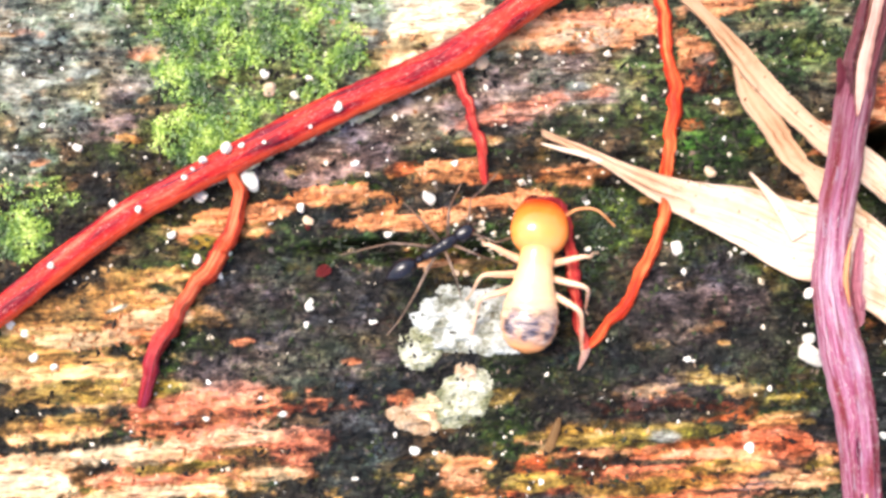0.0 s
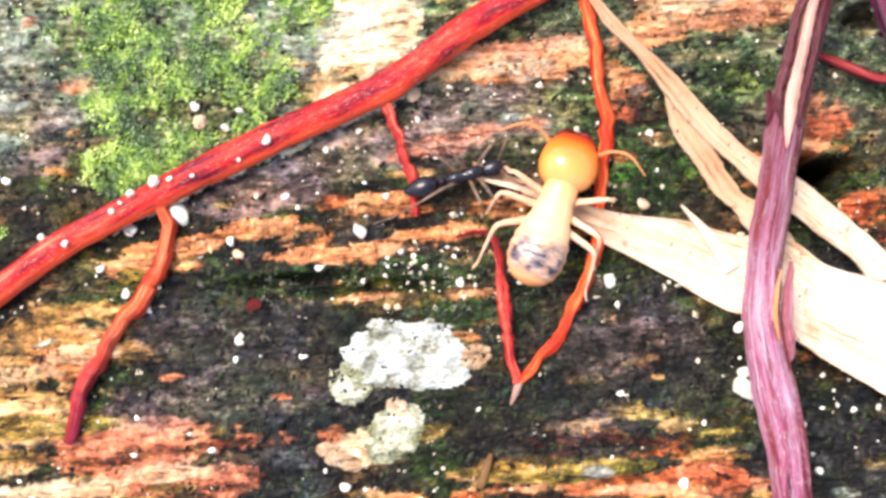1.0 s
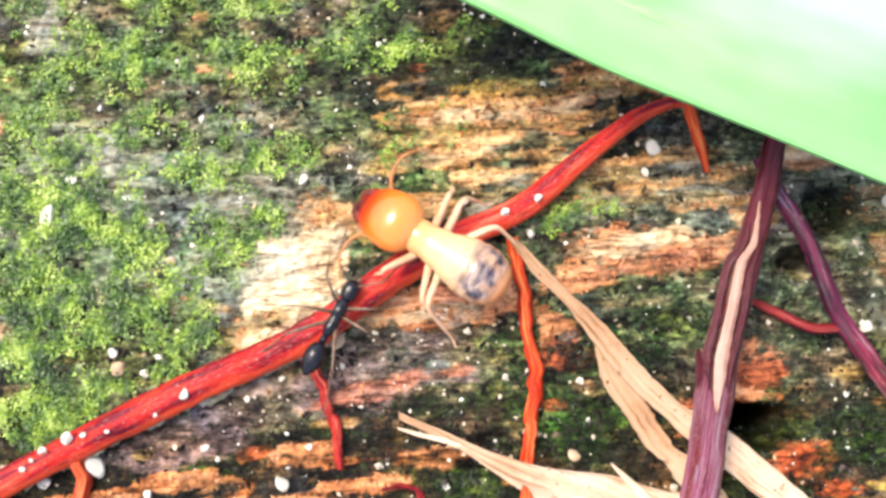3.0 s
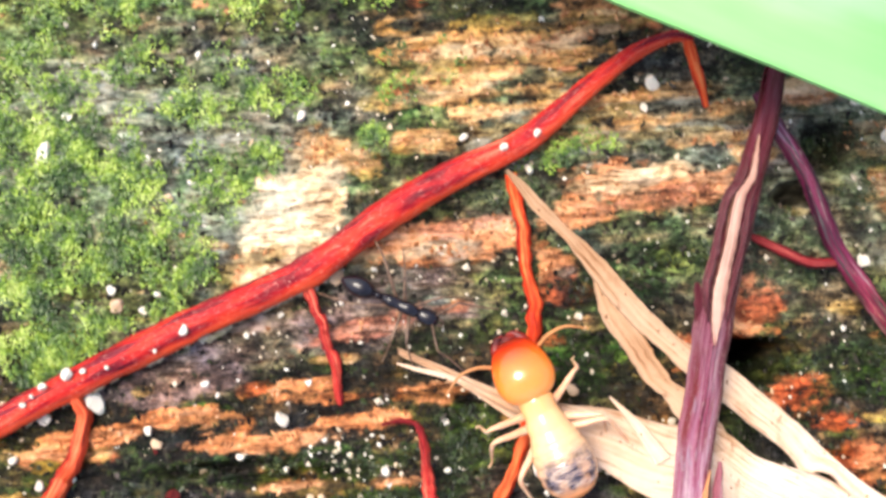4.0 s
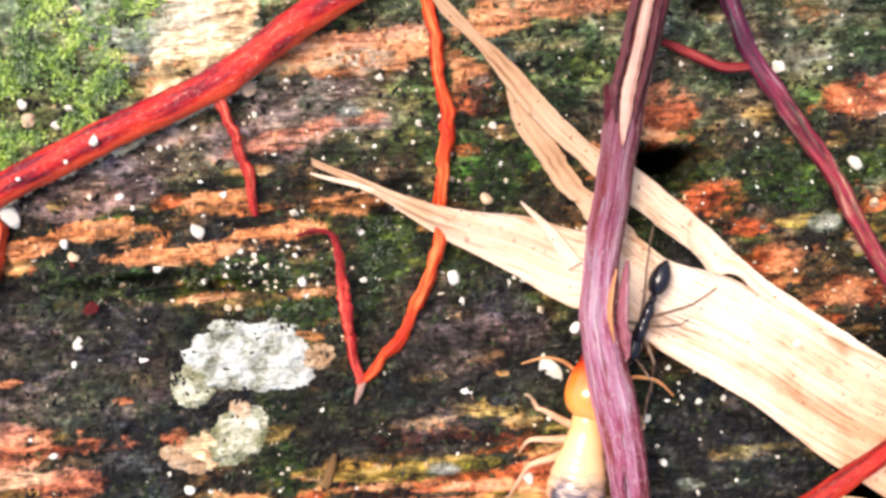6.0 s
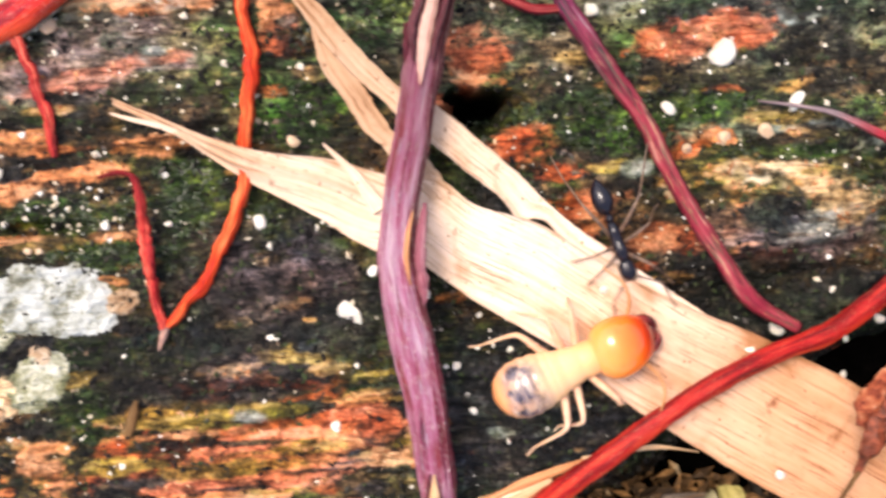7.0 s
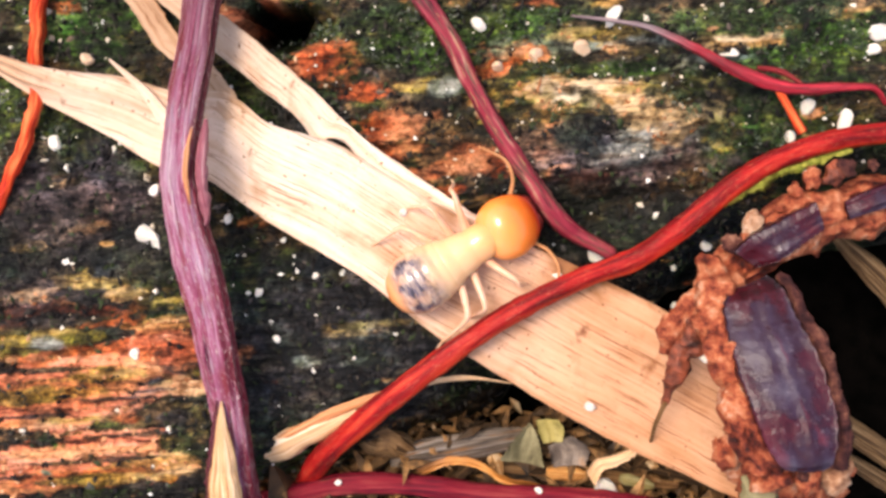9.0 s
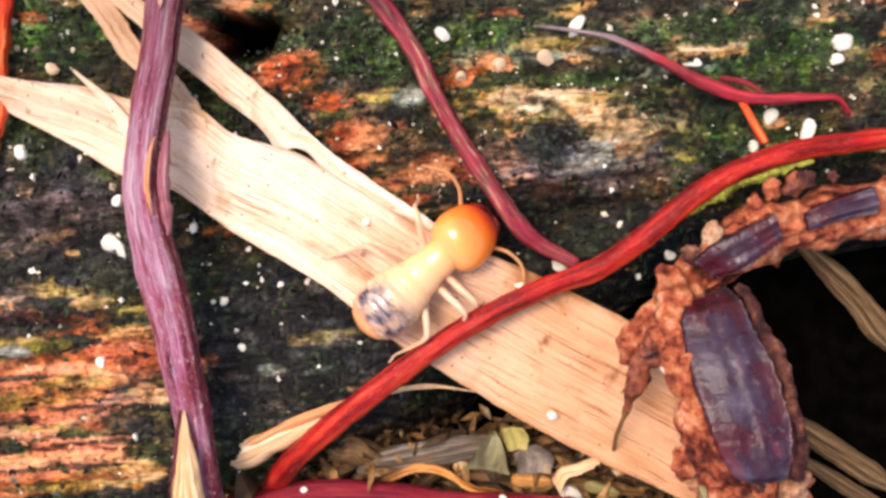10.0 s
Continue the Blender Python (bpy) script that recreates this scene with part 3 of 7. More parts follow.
hollow(2.68, -0.39, 0.190, 0.101, 8, 0.35)
hollow(2.90, 0.53, 0.126, 0.069, 4, 0.2)
hollow(3.10, 0.82, 0.190, 0.158, 4, 0.15)
hollow(-0.38, -0.97, 0.284, 0.038, 4, 0.12)
hollow(0.09, -1.02, 0.379, 0.038, 5, 0.1)
hollow(2.16, 0.10, 0.379, 0.126, 4, 0.06)
hollow(1.16, -0.68, 0.190, 0.190, 4, 0.1)
hollow(3.10, 0.75, 0.126, 0.221, 4, 0.1)
hollow(4.86, -1.08, 0.181, 0.121, 4, 0.1)
hollow(4.19, -1.40, 0.663, 0.181, 14, 0.15)
hollow(2.59, -0.43, 0.151, 0.090, 4, 0.2)
hollow(4.82, -0.66, 0.392, 0.075, 4, 0.08)

hollow(4.44, -0.91, 0.603, 0.301, -4, -0.14)


def log_height(x, y):
    grain_y = y - 0.07 * x
    z = 0.05 * (fbm(x * 0.7, grain_y * 1.6, 11, 3) - 0.5) * 2
    z = z + 0.035 * (fbm(x * 1.6, grain_y * 7.0, 21, 4) - 0.5) * 2
    z = z + 0.034 * (fbm(x * 10, y * 13, 41, 4, 0.75) - 0.5) * 2
    z = z + 0.02 * (fbm(x * 7, grain_y * 34, 45, 3, 0.7) - 0.5) * 2
    for cx, cy, rx, ry, ang, depth in HOLLOWS:
        d = oval(x, y, cx, cy, rx, ry, ang) + 0.5 * (fbm(x * 5, y * 5, 51, 3) - 0.5)
        z = z - depth * np.clip(1.3 - d, 0, 1) ** 0.8
    d = np.interp(x, *zip(*EDGE)) - y + 0.25 * (fbm(x * 2.2, y * 1.0, 61, 3) - 0.5)
    soft = np.log1p(np.exp(np.clip(d * 9, -40, 40))) / 9
    return z - np.minimum(1.0 * soft + 1.6 * soft ** 2, 1.9)


def height(x, y):
    return float(log_height(np.array([float(x)]), np.array([float(y)]))[0])


# a finer grid in the middle, where the ground is seen closest
GX = np.concatenate([np.linspace(-4.6, -2.9, 20, endpoint=False), np.linspace(-2.9, 6.6, 1090), np.linspace(6.6, 8.6, 22)[1:]])
GY = np.concatenate([np.linspace(-4.2, -3.3, 12, endpoint=False), np.linspace(-3.3, 2.3, 680), np.linspace(2.3, 4.4, 24)[1:]])
XX, YY = np.meshgrid(GX, GY)
ZZ = log_height(XX, YY)
TINT = np.zeros(XX.shape + (3,))
GRAIN_Y = YY - 0.07 * XX
STREAK = fbm(XX * 1.4, GRAIN_Y * 13, 71, 5, 0.65)
BLOT = fbm(XX * 3.0, YY * 4.5, 81, 5, 0.65)
FINE = fbm(XX * 9.0, YY * 11, 91, 4, 0.7)
WARP = fbm(XX * 2.2, YY * 4.0, 101, 6, 0.68)
MOSSY = np.zeros(XX.shape)
DARKMOSS = np.zeros(XX.shape)


def smooth_step(v, lo, hi):
    t = np.clip((v - lo) / (hi - lo), 0, 1)
    return t * t * (3 - 2 * t)


def blend(mask, colour):
    TINT[:] = TINT * (1 - mask[..., None]) + np.asarray(colour)[..., :] * mask[..., None]


def ramp3(v, a, b, c):
    v = np.clip((v - 0.25) / 0.5, 0, 1)[..., None]
    a, b, c = (np.asarray(k, float) for k in (a, b, c))
    return np.where(v < 0.5, a + (b - a) * v * 2, b + (c - b) * (v * 2 - 1))


def cover(x, y, rx, ry, ang, dark, mid, light, ragged=1.5, hard=0.3, strength=1.0, pattern=None, lift=0.0):
    """One patch of a kind of surface with a ragged outline; returns its mask."""
    reach = 2.2 * max(rx, ry)
    i0, i1 = np.searchsorted(GY, (y - reach, y + reach))
    j0, j1 = np.searchsorted(GX, (x - reach, x + reach))
    full = np.zeros(XX.shape)
    if i1 <= i0 or j1 <= j0:
        return full
    w = (slice(i0, i1), slice(j0, j1))
    d = oval(XX[w], YY[w], x, y, rx, ry, ang)
    m = smooth_step(-(d + 1.35 * ragged * (WARP[w] - 0.5) + 1.1 * (FINE[w] - 0.5) + 0.9 * (STREAK[w] - 0.5)), -1 - hard / 2, -1 + hard / 2) * strength * (d < 2.2)
    TINT[w] = TINT[w] * (1 - m[..., None]) + ramp3((STREAK if pattern is None else pattern)[w], dark, mid, light) * m[..., None]
    if lift:
        ZZ[w] += lift * m
    full[w] = m
    return full


# dark wet wood everywhere, browner in places, with thin green film
blend(np.ones(XX.shape), ramp3(BLOT, (0.004, 0.004, 0.004), (0.016, 0.013, 0.01), (0.075, 0.045, 0.022)))
blend(smooth_step(FINE * 0.5 + STREAK * 0.5, 0.56, 0.66) * 0.7, (0.17, 0.1, 0.05))
blend(smooth_step(fbm(XX * 2, YY * 3, 131, 5, 0.6), 0.5, 0.62) * 0.6, (0.02, 0.04, 0.008))


def cream(x, y, rx, ry, ang=4, strength=1.0):
    bare = smooth_step(-oval(XX, YY, x, y, rx, ry, ang), -1.25, -0.95)
    MOSSY[:] = MOSSY * (1 - bare)
    cover(x, y, rx, ry, ang, (0.54, 0.35, 0.18), (0.7, 0.52, 0.32), (0.8, 0.66, 0.46), 0.7, 0.25, strength, None, 0.015)


def orange(x, y, rx, ry, ang=4, strength=1.0):
    cover(x, y, rx, ry, ang, (0.1, 0.03, 0.01), (0.58, 0.22, 0.085), (0.78, 0.43, 0.23), 1.5, 0.3, strength, None, 0.012)


def ochre(x, y, rx, ry, ang=4, strength=1.0):
    cover(x, y, rx, ry, ang, (0.06, 0.03, 0.008), (0.46, 0.24, 0.075), (0.76, 0.52, 0.27), 1.9, 0.4, strength, None, 0.01)


def pink(x, y, rx, ry, ang=4, strength=1.0):
    cover(x, y, rx, ry, ang, (0.12, 0.022, 0.013), (0.58, 0.18, 0.095), (0.78, 0.4, 0.26), 1.5, 0.35, strength, None, 0.01)


def rust(x, y, rx, ry, ang=4, strength=1.0):
    cover(x, y, rx, ry, ang, (0.05, 0.012, 0.006), (0.44, 0.09, 0.03), (0.68, 0.28, 0.13), 1.8, 0.4, strength, BLOT)


def grey(x, y, rx, ry, ang=4, strength=1.0):
    cover(x, y, rx, ry, ang, (0.035, 0.025, 0.027), (0.13, 0.09, 0.09), (0.3, 0.21, 0.2), 1.3, 0.5, strength, STREAK * 0.6 + FINE * 0.4)


def soot(x, y, rx, ry, ang=4, strength=1.0):
    cover(x, y, rx, ry, ang, (0.005, 0.005, 0.006), (0.016, 0.016, 0.019), (0.08, 0.072, 0.078), 1.2, 0.4, strength, FINE * 0.6 + STREAK * 0.4, 0.01)


def moss(x, y, rx, ry, ang=0, strength=1.0):
    m = cover(x, y, rx, ry, ang, (0.012, 0.017, 0.01), (0.07, 0.1, 0.022), (0.24, 0.3, 0.08), 2.0, 0.5, strength, BLOT * 0.6 + FINE * 0.4)
    MOSSY[:] = np.maximum(MOSSY, m)


def deep_moss(x, y, rx, ry, ang=4, strength=1.0):
    m = cover(x, y, rx, ry, ang, (0.005, 0.008, 0.003), (0.02, 0.036, 0.007), (0.075, 0.1, 0.024), 2.0, 0.6, strength, FINE)
    DARKMOSS[:] = np.maximum(DARKMOSS, m)


def film(x, y, rx, ry, ang=4, strength=1.0):
    cover(x, y, rx, ry, ang, (0.05, 0.05, 0.045), (0.2, 0.22, 0.19), (0.5, 0.52, 0.47), 2.0, 0.5, strength, FINE)


def yellow(x, y, rx, ry, ang=4, strength=1.0):
    cover(x, y, rx, ry, ang, (0.03, 0.02, 0.005), (0.26, 0.17, 0.035), (0.56, 0.42, 0.17), 1.8, 0.4, strength, STREAK * 0.6 + FINE * 0.4)


def crusty(x, y, rx, ry, ang=4, strength=1.0):
    cover(x, y, rx, ry, ang, (0.03, 0.025, 0.012), (0.26, 0.18, 0.09), (0.6, 0.47, 0.32), 1.6, 0.4, strength, FINE * 0.7 + BLOT * 0.3, 0.02)


def scraps(count, seed, kinds, big):
    """Small chance bits of bare wood, moss and crust all over the log."""
    r = random.Random(seed)
    for _ in range(count):
        x, y = r.uniform(-3.2, 7.0), r.uniform(-3.1, 3.0)
        w = big * r.uniform(0.35, 1.0) ** 1.5
        r.choice(kinds)(x, y, w, w * r.uniform(0.2, 0.55), r.uniform(-8, 18), r.uniform(0.5, 1.0))


scraps(260, 7, [orange, ochre, deep_moss, grey, soot, film, rust, ochre, soot, deep_moss], 0.2)
soot(-0.51, -1.50, 0.683, 0.618, 0)
soot(-0.44, -2.15, 0.358, 0.358, 0)
soot(-1.00, -1.25, 0.390, 0.293, 0)
soot(-1.38, -2.12, 0.195, 0.130, 0)
soot(1.28, -1.37, 0.520, 0.390, 0)
soot(-2.04, -1.95, 0.293, 0.081, 5)
soot(2.79, -2.11, 0.693, 0.573, 10)
soot(1.57, -1.52, 0.482, 0.392, 0)
soot(4.56, -1.53, 0.573, 0.271, 18)
grey(0.60, -0.08, 0.600, 0.190, 13)
grey(-0.06, -0.26, 0.695, 0.126, 12)
grey(-0.38, -0.37, 0.411, 0.095, 10)
grey(-0.66, -0.52, 0.347, 0.079, 8)
grey(2.81, 0.82, 0.379, 0.190, 4)
ochre(-1.82, -1.38, 0.553, 0.163, 3)
ochre(-2.18, -1.64, 0.520, 0.228, 3)
ochre(-1.49, -1.15, 0.195, 0.049, 4)
ochre(-1.32, -2.32, 0.845, 0.130, 3)
ochre(-2.14, -2.03, 0.293, 0.081, 4)
ochre(0.98, -2.07, 0.488, 0.072, 3)
ochre(1.56, -1.82, 0.260, 0.052, 4)
orange(-1.69, -1.44, 0.228, 0.098, 3)
orange(-2.27, -2.32, 0.455, 0.130, 3)
orange(0.21, -2.25, 0.195, 0.146, 20, 0.8)
orange(1.91, -2.11, 0.488, 0.065, 3, 0.5)
orange(0.98, -2.15, 0.423, 0.039, 3, 0.7)
pink(-1.16, -2.02, 0.488, 0.244, 8)
pink(-1.48, -2.28, 0.585, 0.098, 4)
pink(-0.76, -2.12, 0.228, 0.195, 0, 0.8)
rust(1.66, -2.11, 0.488, 0.195, 3, 0.8)
rust(1.11, -2.29, 0.780, 0.163, 3, 0.8)
rust(1.59, -1.82, 0.520, 0.098, 3, 0.5)
soot(1.43, -2.02, 0.650, 0.046, 3)
soot(1.91, -2.24, 0.715, 0.052, 3)
soot(1.11, -2.39, 0.650, 0.046, 3)
soot(2.17, -2.05, 0.390, 0.046, 3)
soot(1.59, -1.76, 0.488, 0.130, 3)
soot(2.33, -1.89, 0.358, 0.130, 3)
soot(0.79, -2.02, 0.195, 0.163, 0, 0.8)
pink(1.69, -2.16, 0.358, 0.046, 3, 0.7)
pink(2.13, -2.14, 0.195, 0.065, 3, 0.7)
pink(1.37, -2.24, 0.293, 0.052, 3, 0.7)
pink(1.84, -2.33, 0.358, 0.039, 3, 0.6)
cream(-2.27, -2.34, 0.358, 0.098, 2)
cream(0.01, -1.94, 0.137, 0.111, 20)
cream(-1.55, -1.38, 0.195, 0.059, 3, 0.7)
cream(-1.81, -2.16, 0.260, 0.046, 3, 0.6)
ochre(-0.25, 0.10, 0.158, 0.111, 20)
ochre(0.30, 0.77, 0.237, 0.142, -10)
ochre(0.81, 1.14, 0.347, 0.095, 3)
ochre(1.22, 1.02, 0.411, 0.069, 5)
ochre(1.76, 0.95, 0.474, 0.057, 8)
ochre(0.51, 0.25, 0.190, 0.095, 4)
ochre(2.92, 1.12, 0.347, 0.079, 3)
ochre(0.81, 0.85, 0.190, 0.069, 5)
ochre(2.65, 0.76, 0.221, 0.063, 4)
ochre(-1.23, -0.86, 0.253, 0.063, 4)
orange(0.88, 0.28, 0.426, 0.101, 7)
orange(1.54, 0.11, 0.120, 0.142, 4)
orange(0.17, -0.52, 0.253, 0.051, 8)
orange(0.90, -0.55, 0.237, 0.076, 5)
orange(-0.60, -0.69, 0.237, 0.044, 7)
orange(-0.90, -0.77, 0.190, 0.044, 5)
orange(-0.04, -0.82, 0.442, 0.047, 5)
orange(0.47, -0.70, 0.237, 0.051, 8)
orange(0.01, -0.86, 0.088, 0.082, 60)
orange(-1.30, -0.90, 0.190, 0.069, 5)
orange(0.65, -1.10, 0.152, 0.069, -15)
orange(0.75, -1.16, 0.126, 0.057, 4)
orange(0.35, -0.57, 0.190, 0.044, 4)
orange(0.06, -1.07, 0.253, 0.032, 4)
orange(-1.14, -0.80, 0.190, 0.038, 3)
orange(2.01, 0.56, 0.505, 0.152, 8)
orange(1.75, 0.45, 0.284, 0.095, 10)
orange(2.98, 1.09, 0.284, 0.057, 4)
orange(2.42, 0.60, 0.253, 0.095, 5)
orange(2.59, -0.16, 0.174, 0.142, 4)
rust(2.93, -0.55, 0.237, 0.120, 5)
rust(3.08, -0.74, 0.158, 0.088, 4, 0.7)
cream(1.92, 0.61, 0.284, 0.069, 10, 0.7)
cream(2.17, 0.67, 0.253, 0.051, 8, 0.7)
cream(0.86, 0.24, 0.190, 0.038, 8, 0.5)
pink(2.04, 0.50, 0.411, 0.057, 9, 0.7)
pink(0.54, -0.19, 0.442, 0.063, 13, 0.5)
rust(3.23, -0.96, 0.221, 0.126, 4, 0.7)
pink(1.05, 0.37, 0.253, 0.044, 8, 0.6)
rust(2.92, -0.53, 0.233, 0.131, 5)
rust(3.81, -0.53, 0.118, 0.044, 5)
rust(2.62, -0.08, 0.187, 0.171, 4)
rust(4.05, 0.05, 0.218, 0.087, 4)
rust(3.73, -1.10, 0.218, 0.081, 4, 0.5)
rust(4.30, -1.25, 0.093, 0.062, 4)
rust(3.29, -1.03, 0.249, 0.093, 4, 0.5)
rust(4.02, -0.29, 0.155, 0.044, 4)
rust(1.57, 0.05, 0.124, 0.109, 4)
rust(3.68, -0.04, 0.187, 0.093, 4)
ochre(4.38, -0.83, 0.512, 0.181, -4)
ochre(5.12, -0.47, 0.331, 0.060, 3)
ochre(5.63, -0.36, 0.211, 0.054, 4)
ochre(4.02, -0.74, 0.181, 0.090, 4)
ochre(4.89, -1.11, 0.181, 0.090, 4)
ochre(4.41, -0.52, 0.121, 0.054, 4)
cream(4.59, -0.90, 0.331, 0.121, -6, 0.75)
cream(4.11, -0.76, 0.211, 0.078, 0, 0.75)
cream(4.38, -0.74, 0.241, 0.060, -4, 0.6)
cream(5.09, -0.47, 0.211, 0.036, 3, 0.6)
cream(3.72, -0.85, 0.060, 0.060, 4, 0.5)
soot(4.23, -0.86, 0.136, 0.090, 0)
soot(4.32, -1.00, 0.151, 0.121, 10, 0.9)
soot(4.89, -1.02, 0.241, 0.151, 4)
rust(4.27, -1.24, 0.084, 0.066, 4)
rust(2.94, -0.55, 0.286, 0.127, 3)
rust(3.81, -0.52, 0.145, 0.054, 5)
rust(3.47, -1.15, 0.241, 0.060, 10, 0.6)
rust(3.18, -0.88, 0.181, 0.096, 4, 0.5)
rust(4.14, -0.95, 0.121, 0.072, 4)
rust(3.60, -1.06, 0.121, 0.054, 4, 0.5)
rust(2.47, -0.36, 0.271, 0.121, 4)
pink(1.44, -2.40, 0.512, 0.211, 3)
pink(1.97, -2.10, 0.196, 0.151, 4)
pink(1.25, -2.74, 0.362, 0.151, 3)
pink(1.62, -2.59, 0.331, 0.090, 3)
pink(1.97, -2.01, 0.151, 0.072, 4)
orange(1.42, -2.31, 0.422, 0.048, 3)
orange(1.35, -2.49, 0.452, 0.042, 3)
orange(1.44, -2.65, 0.392, 0.036, 3)
orange(1.28, -2.83, 0.452, 0.054, 3)
orange(1.85, -2.19, 0.121, 0.090, 4)
ochre(2.01, -1.95, 0.181, 0.042, 5, 0.8)
ochre(1.28, -1.79, 0.181, 0.054, 3, 0.8)
ochre(2.09, -2.29, 0.181, 0.054, 4, 0.6)
ochre(2.98, -2.02, 0.181, 0.024, 4, 0.2)
ochre(1.83, -2.75, 0.181, 0.042, 4)
ochre(1.27, -2.06, 0.241, 0.030, 4)
soot(1.36, -2.20, 0.337, 0.013, 3, 0.85)
soot(1.69, -2.36, 0.289, 0.012, 3, 0.85)
soot(1.26, -2.45, 0.265, 0.012, 3, 0.85)
soot(1.77, -2.56, 0.313, 0.015, 3, 0.85)
soot(1.25, -2.60, 0.217, 0.010, 3, 0.85)
soot(1.56, -2.70, 0.362, 0.013, 3, 0.85)
soot(1.99, -2.47, 0.145, 0.050, 3, 0.85)
soot(1.18, -2.79, 0.289, 0.012, 3, 0.85)
soot(1.83, -2.84, 0.265, 0.027, 3, 0.85)
soot(2.09, -2.16, 0.121, 0.066, 3, 0.85)
soot(1.46, -2.03, 0.289, 0.020, 3, 0.85)
soot(1.17, -2.31, 0.145, 0.010, 3, 0.85)
soot(1.90, -2.32, 0.121, 0.013, 3, 0.85)
rust(1.26, -2.34, 0.271, 0.048, 3, 0.8)
rust(1.75, -2.47, 0.181, 0.048, 3, 0.8)
rust(2.00, -2.07, 0.181, 0.090, 3, 0.7)
rust(1.52, -2.81, 0.331, 0.042, 3, 0.8)
deep_moss(0.31, -0.95, 0.411, 0.107, 5)
deep_moss(1.16, -0.96, 0.284, 0.190, 0)
deep_moss(2.16, 0.22, 0.474, 0.190, 4)
deep_moss(3.10, 0.88, 0.284, 0.158, 4)
deep_moss(2.83, 0.21, 0.221, 0.190, 4)
deep_moss(3.31, -0.43, 0.284, 0.190, 4)
deep_moss(3.25, 0.59, 0.190, 0.190, 4)
deep_moss(0.59, -1.14, 0.411, 0.063, 4)
deep_moss(1.28, 0.53, 0.347, 0.076, 4)
deep_moss(-0.54, -0.96, 0.347, 0.051, 4)
deep_moss(-0.26, -1.05, 0.316, 0.044, 4)
deep_moss(0.92, -0.30, 0.284, 0.051, 6, 0.6)
deep_moss(1.16, -0.68, 0.253, 0.126, 4)
deep_moss(4.88, -0.40, 0.573, 0.108, 3)
deep_moss(3.18, -0.52, 0.362, 0.181, 4)
deep_moss(1.60, -0.41, 0.331, 0.151, 0)
deep_moss(3.99, -0.36, 0.362, 0.090, 4)
deep_moss(5.12, -0.61, 0.452, 0.078, 2)
deep_moss(4.29, -0.65, 0.452, 0.072, 4)
deep_moss(5.10, -1.05, 0.331, 0.211, 4)
deep_moss(5.63, -0.47, 0.271, 0.181, 4)
deep_moss(4.83, -0.96, 0.211, 0.151, 4)
deep_moss(2.83, -0.43, 0.301, 0.090, 4)
deep_moss(2.13, -1.74, 0.362, 0.181, 4, 0.5)
moss(-1.11, 0.69, 0.600, 0.474, 0)
moss(-1.23, 0.18, 0.411, 0.284, 0)
moss(-0.41, 0.65, 0.316, 0.300, 20)
moss(-0.66, 0.14, 0.253, 0.142, 10)
moss(-1.01, 0.40, 0.379, 0.190, 4)
moss(-0.02, 1.14, 0.347, 0.158, 4)
moss(-0.37, 1.03, 0.411, 0.190, 4)
moss(0.49, 0.89, 0.111, 0.082, 4)
moss(-1.33, -0.35, 0.284, 0.190, 10)
moss(-0.95, -0.14, 0.474, 0.126, 10)
moss(0.68, 1.15, 0.190, 0.079, 4, 0.7)
moss(-0.74, 0.30, 0.284, 0.221, 4)
moss(0.90, 0.63, 0.190, 0.063, 4, 0.5)
moss(1.60, 0.78, 0.379, 0.057, 6, 0.5)
moss(0.36, 0.57, 0.158, 0.057, 4)
moss(-1.15, 1.66, 0.632, 0.284, 0, 0.8)
moss(-0.23, 1.68, 0.537, 0.221, 0, 0.8)
moss(0.50, 1.76, 0.411, 0.190, 0, 0.7)
moss(0.30, 1.33, 0.190, 0.190, 0, 0.5)
moss(0.76, 1.29, 0.190, 0.126, 0, 0.5)
moss(-0.71, 1.31, 0.505, 0.221, 0, 0.8)
moss(-1.40, 1.22, 0.253, 0.190, 4, 0.7)
moss(-0.74, 2.27, 1.263, 0.379, 0, 0.7)
moss(1.09, 1.89, 0.190, 0.095, 4, 0.5)
film(-1.36, 1.86, 0.126, 0.190, 0, 0.9)
film(-1.04, 1.23, 0.190, 0.095, 4)
film(-0.86, 0.88, 0.158, 0.063, 4)
film(0.05, 1.04, 0.126, 0.063, 4, 0.7)
film(-1.32, 0.81, 0.126, 0.051, 4)
film(-0.37, 0.59, 0.190, 0.063, 4, 0.6)
orange(1.51, 1.45, 0.221, 0.095, 8, 0.8)
orange(1.73, 1.58, 0.190, 0.095, 4, 0.7)
orange(0.96, 1.32, 0.158, 0.095, 4, 0.6)
film(-2.34, 0.27, 0.228, 0.163, 0, 0.6)
film(-2.20, -0.19, 0.195, 0.130, 0, 0.5)
film(-2.36, -0.52, 0.163, 0.130, 0, 0.5)
film(-1.90, 0.34, 0.163, 0.130, 0, 0.5)
film(-2.40, -0.03, 0.130, 0.130, 0, 0.6)
film(-2.13, 0.07, 0.163, 0.098, 0, 0.5)
moss(-2.44, -0.88, 0.163, 0.163, 0)
moss(-2.29, -0.65, 0.195, 0.130, 0, 0.6)
moss(-1.41, 0.34, 0.228, 0.163, 0)
moss(-1.07, 0.10, 0.195, 0.130, 0)
moss(-0.78, 0.37, 0.293, 0.130, 0)
moss(-0.64, 0.17, 0.195, 0.130, 0, 0.8)
film(-1.01, 1.17, 0.190, 0.111, 4)
film(-1.27, 0.81, 0.158, 0.063, 4)
film(-0.31, 0.89, 0.158, 0.057, 4)
film(-0.50, 0.41, 0.126, 0.063, 4)
film(1.19, 0.81, 0.158, 0.051, 4, 0.7)
film(0.93, 0.24, 0.126, 0.051, 4, 0.5)
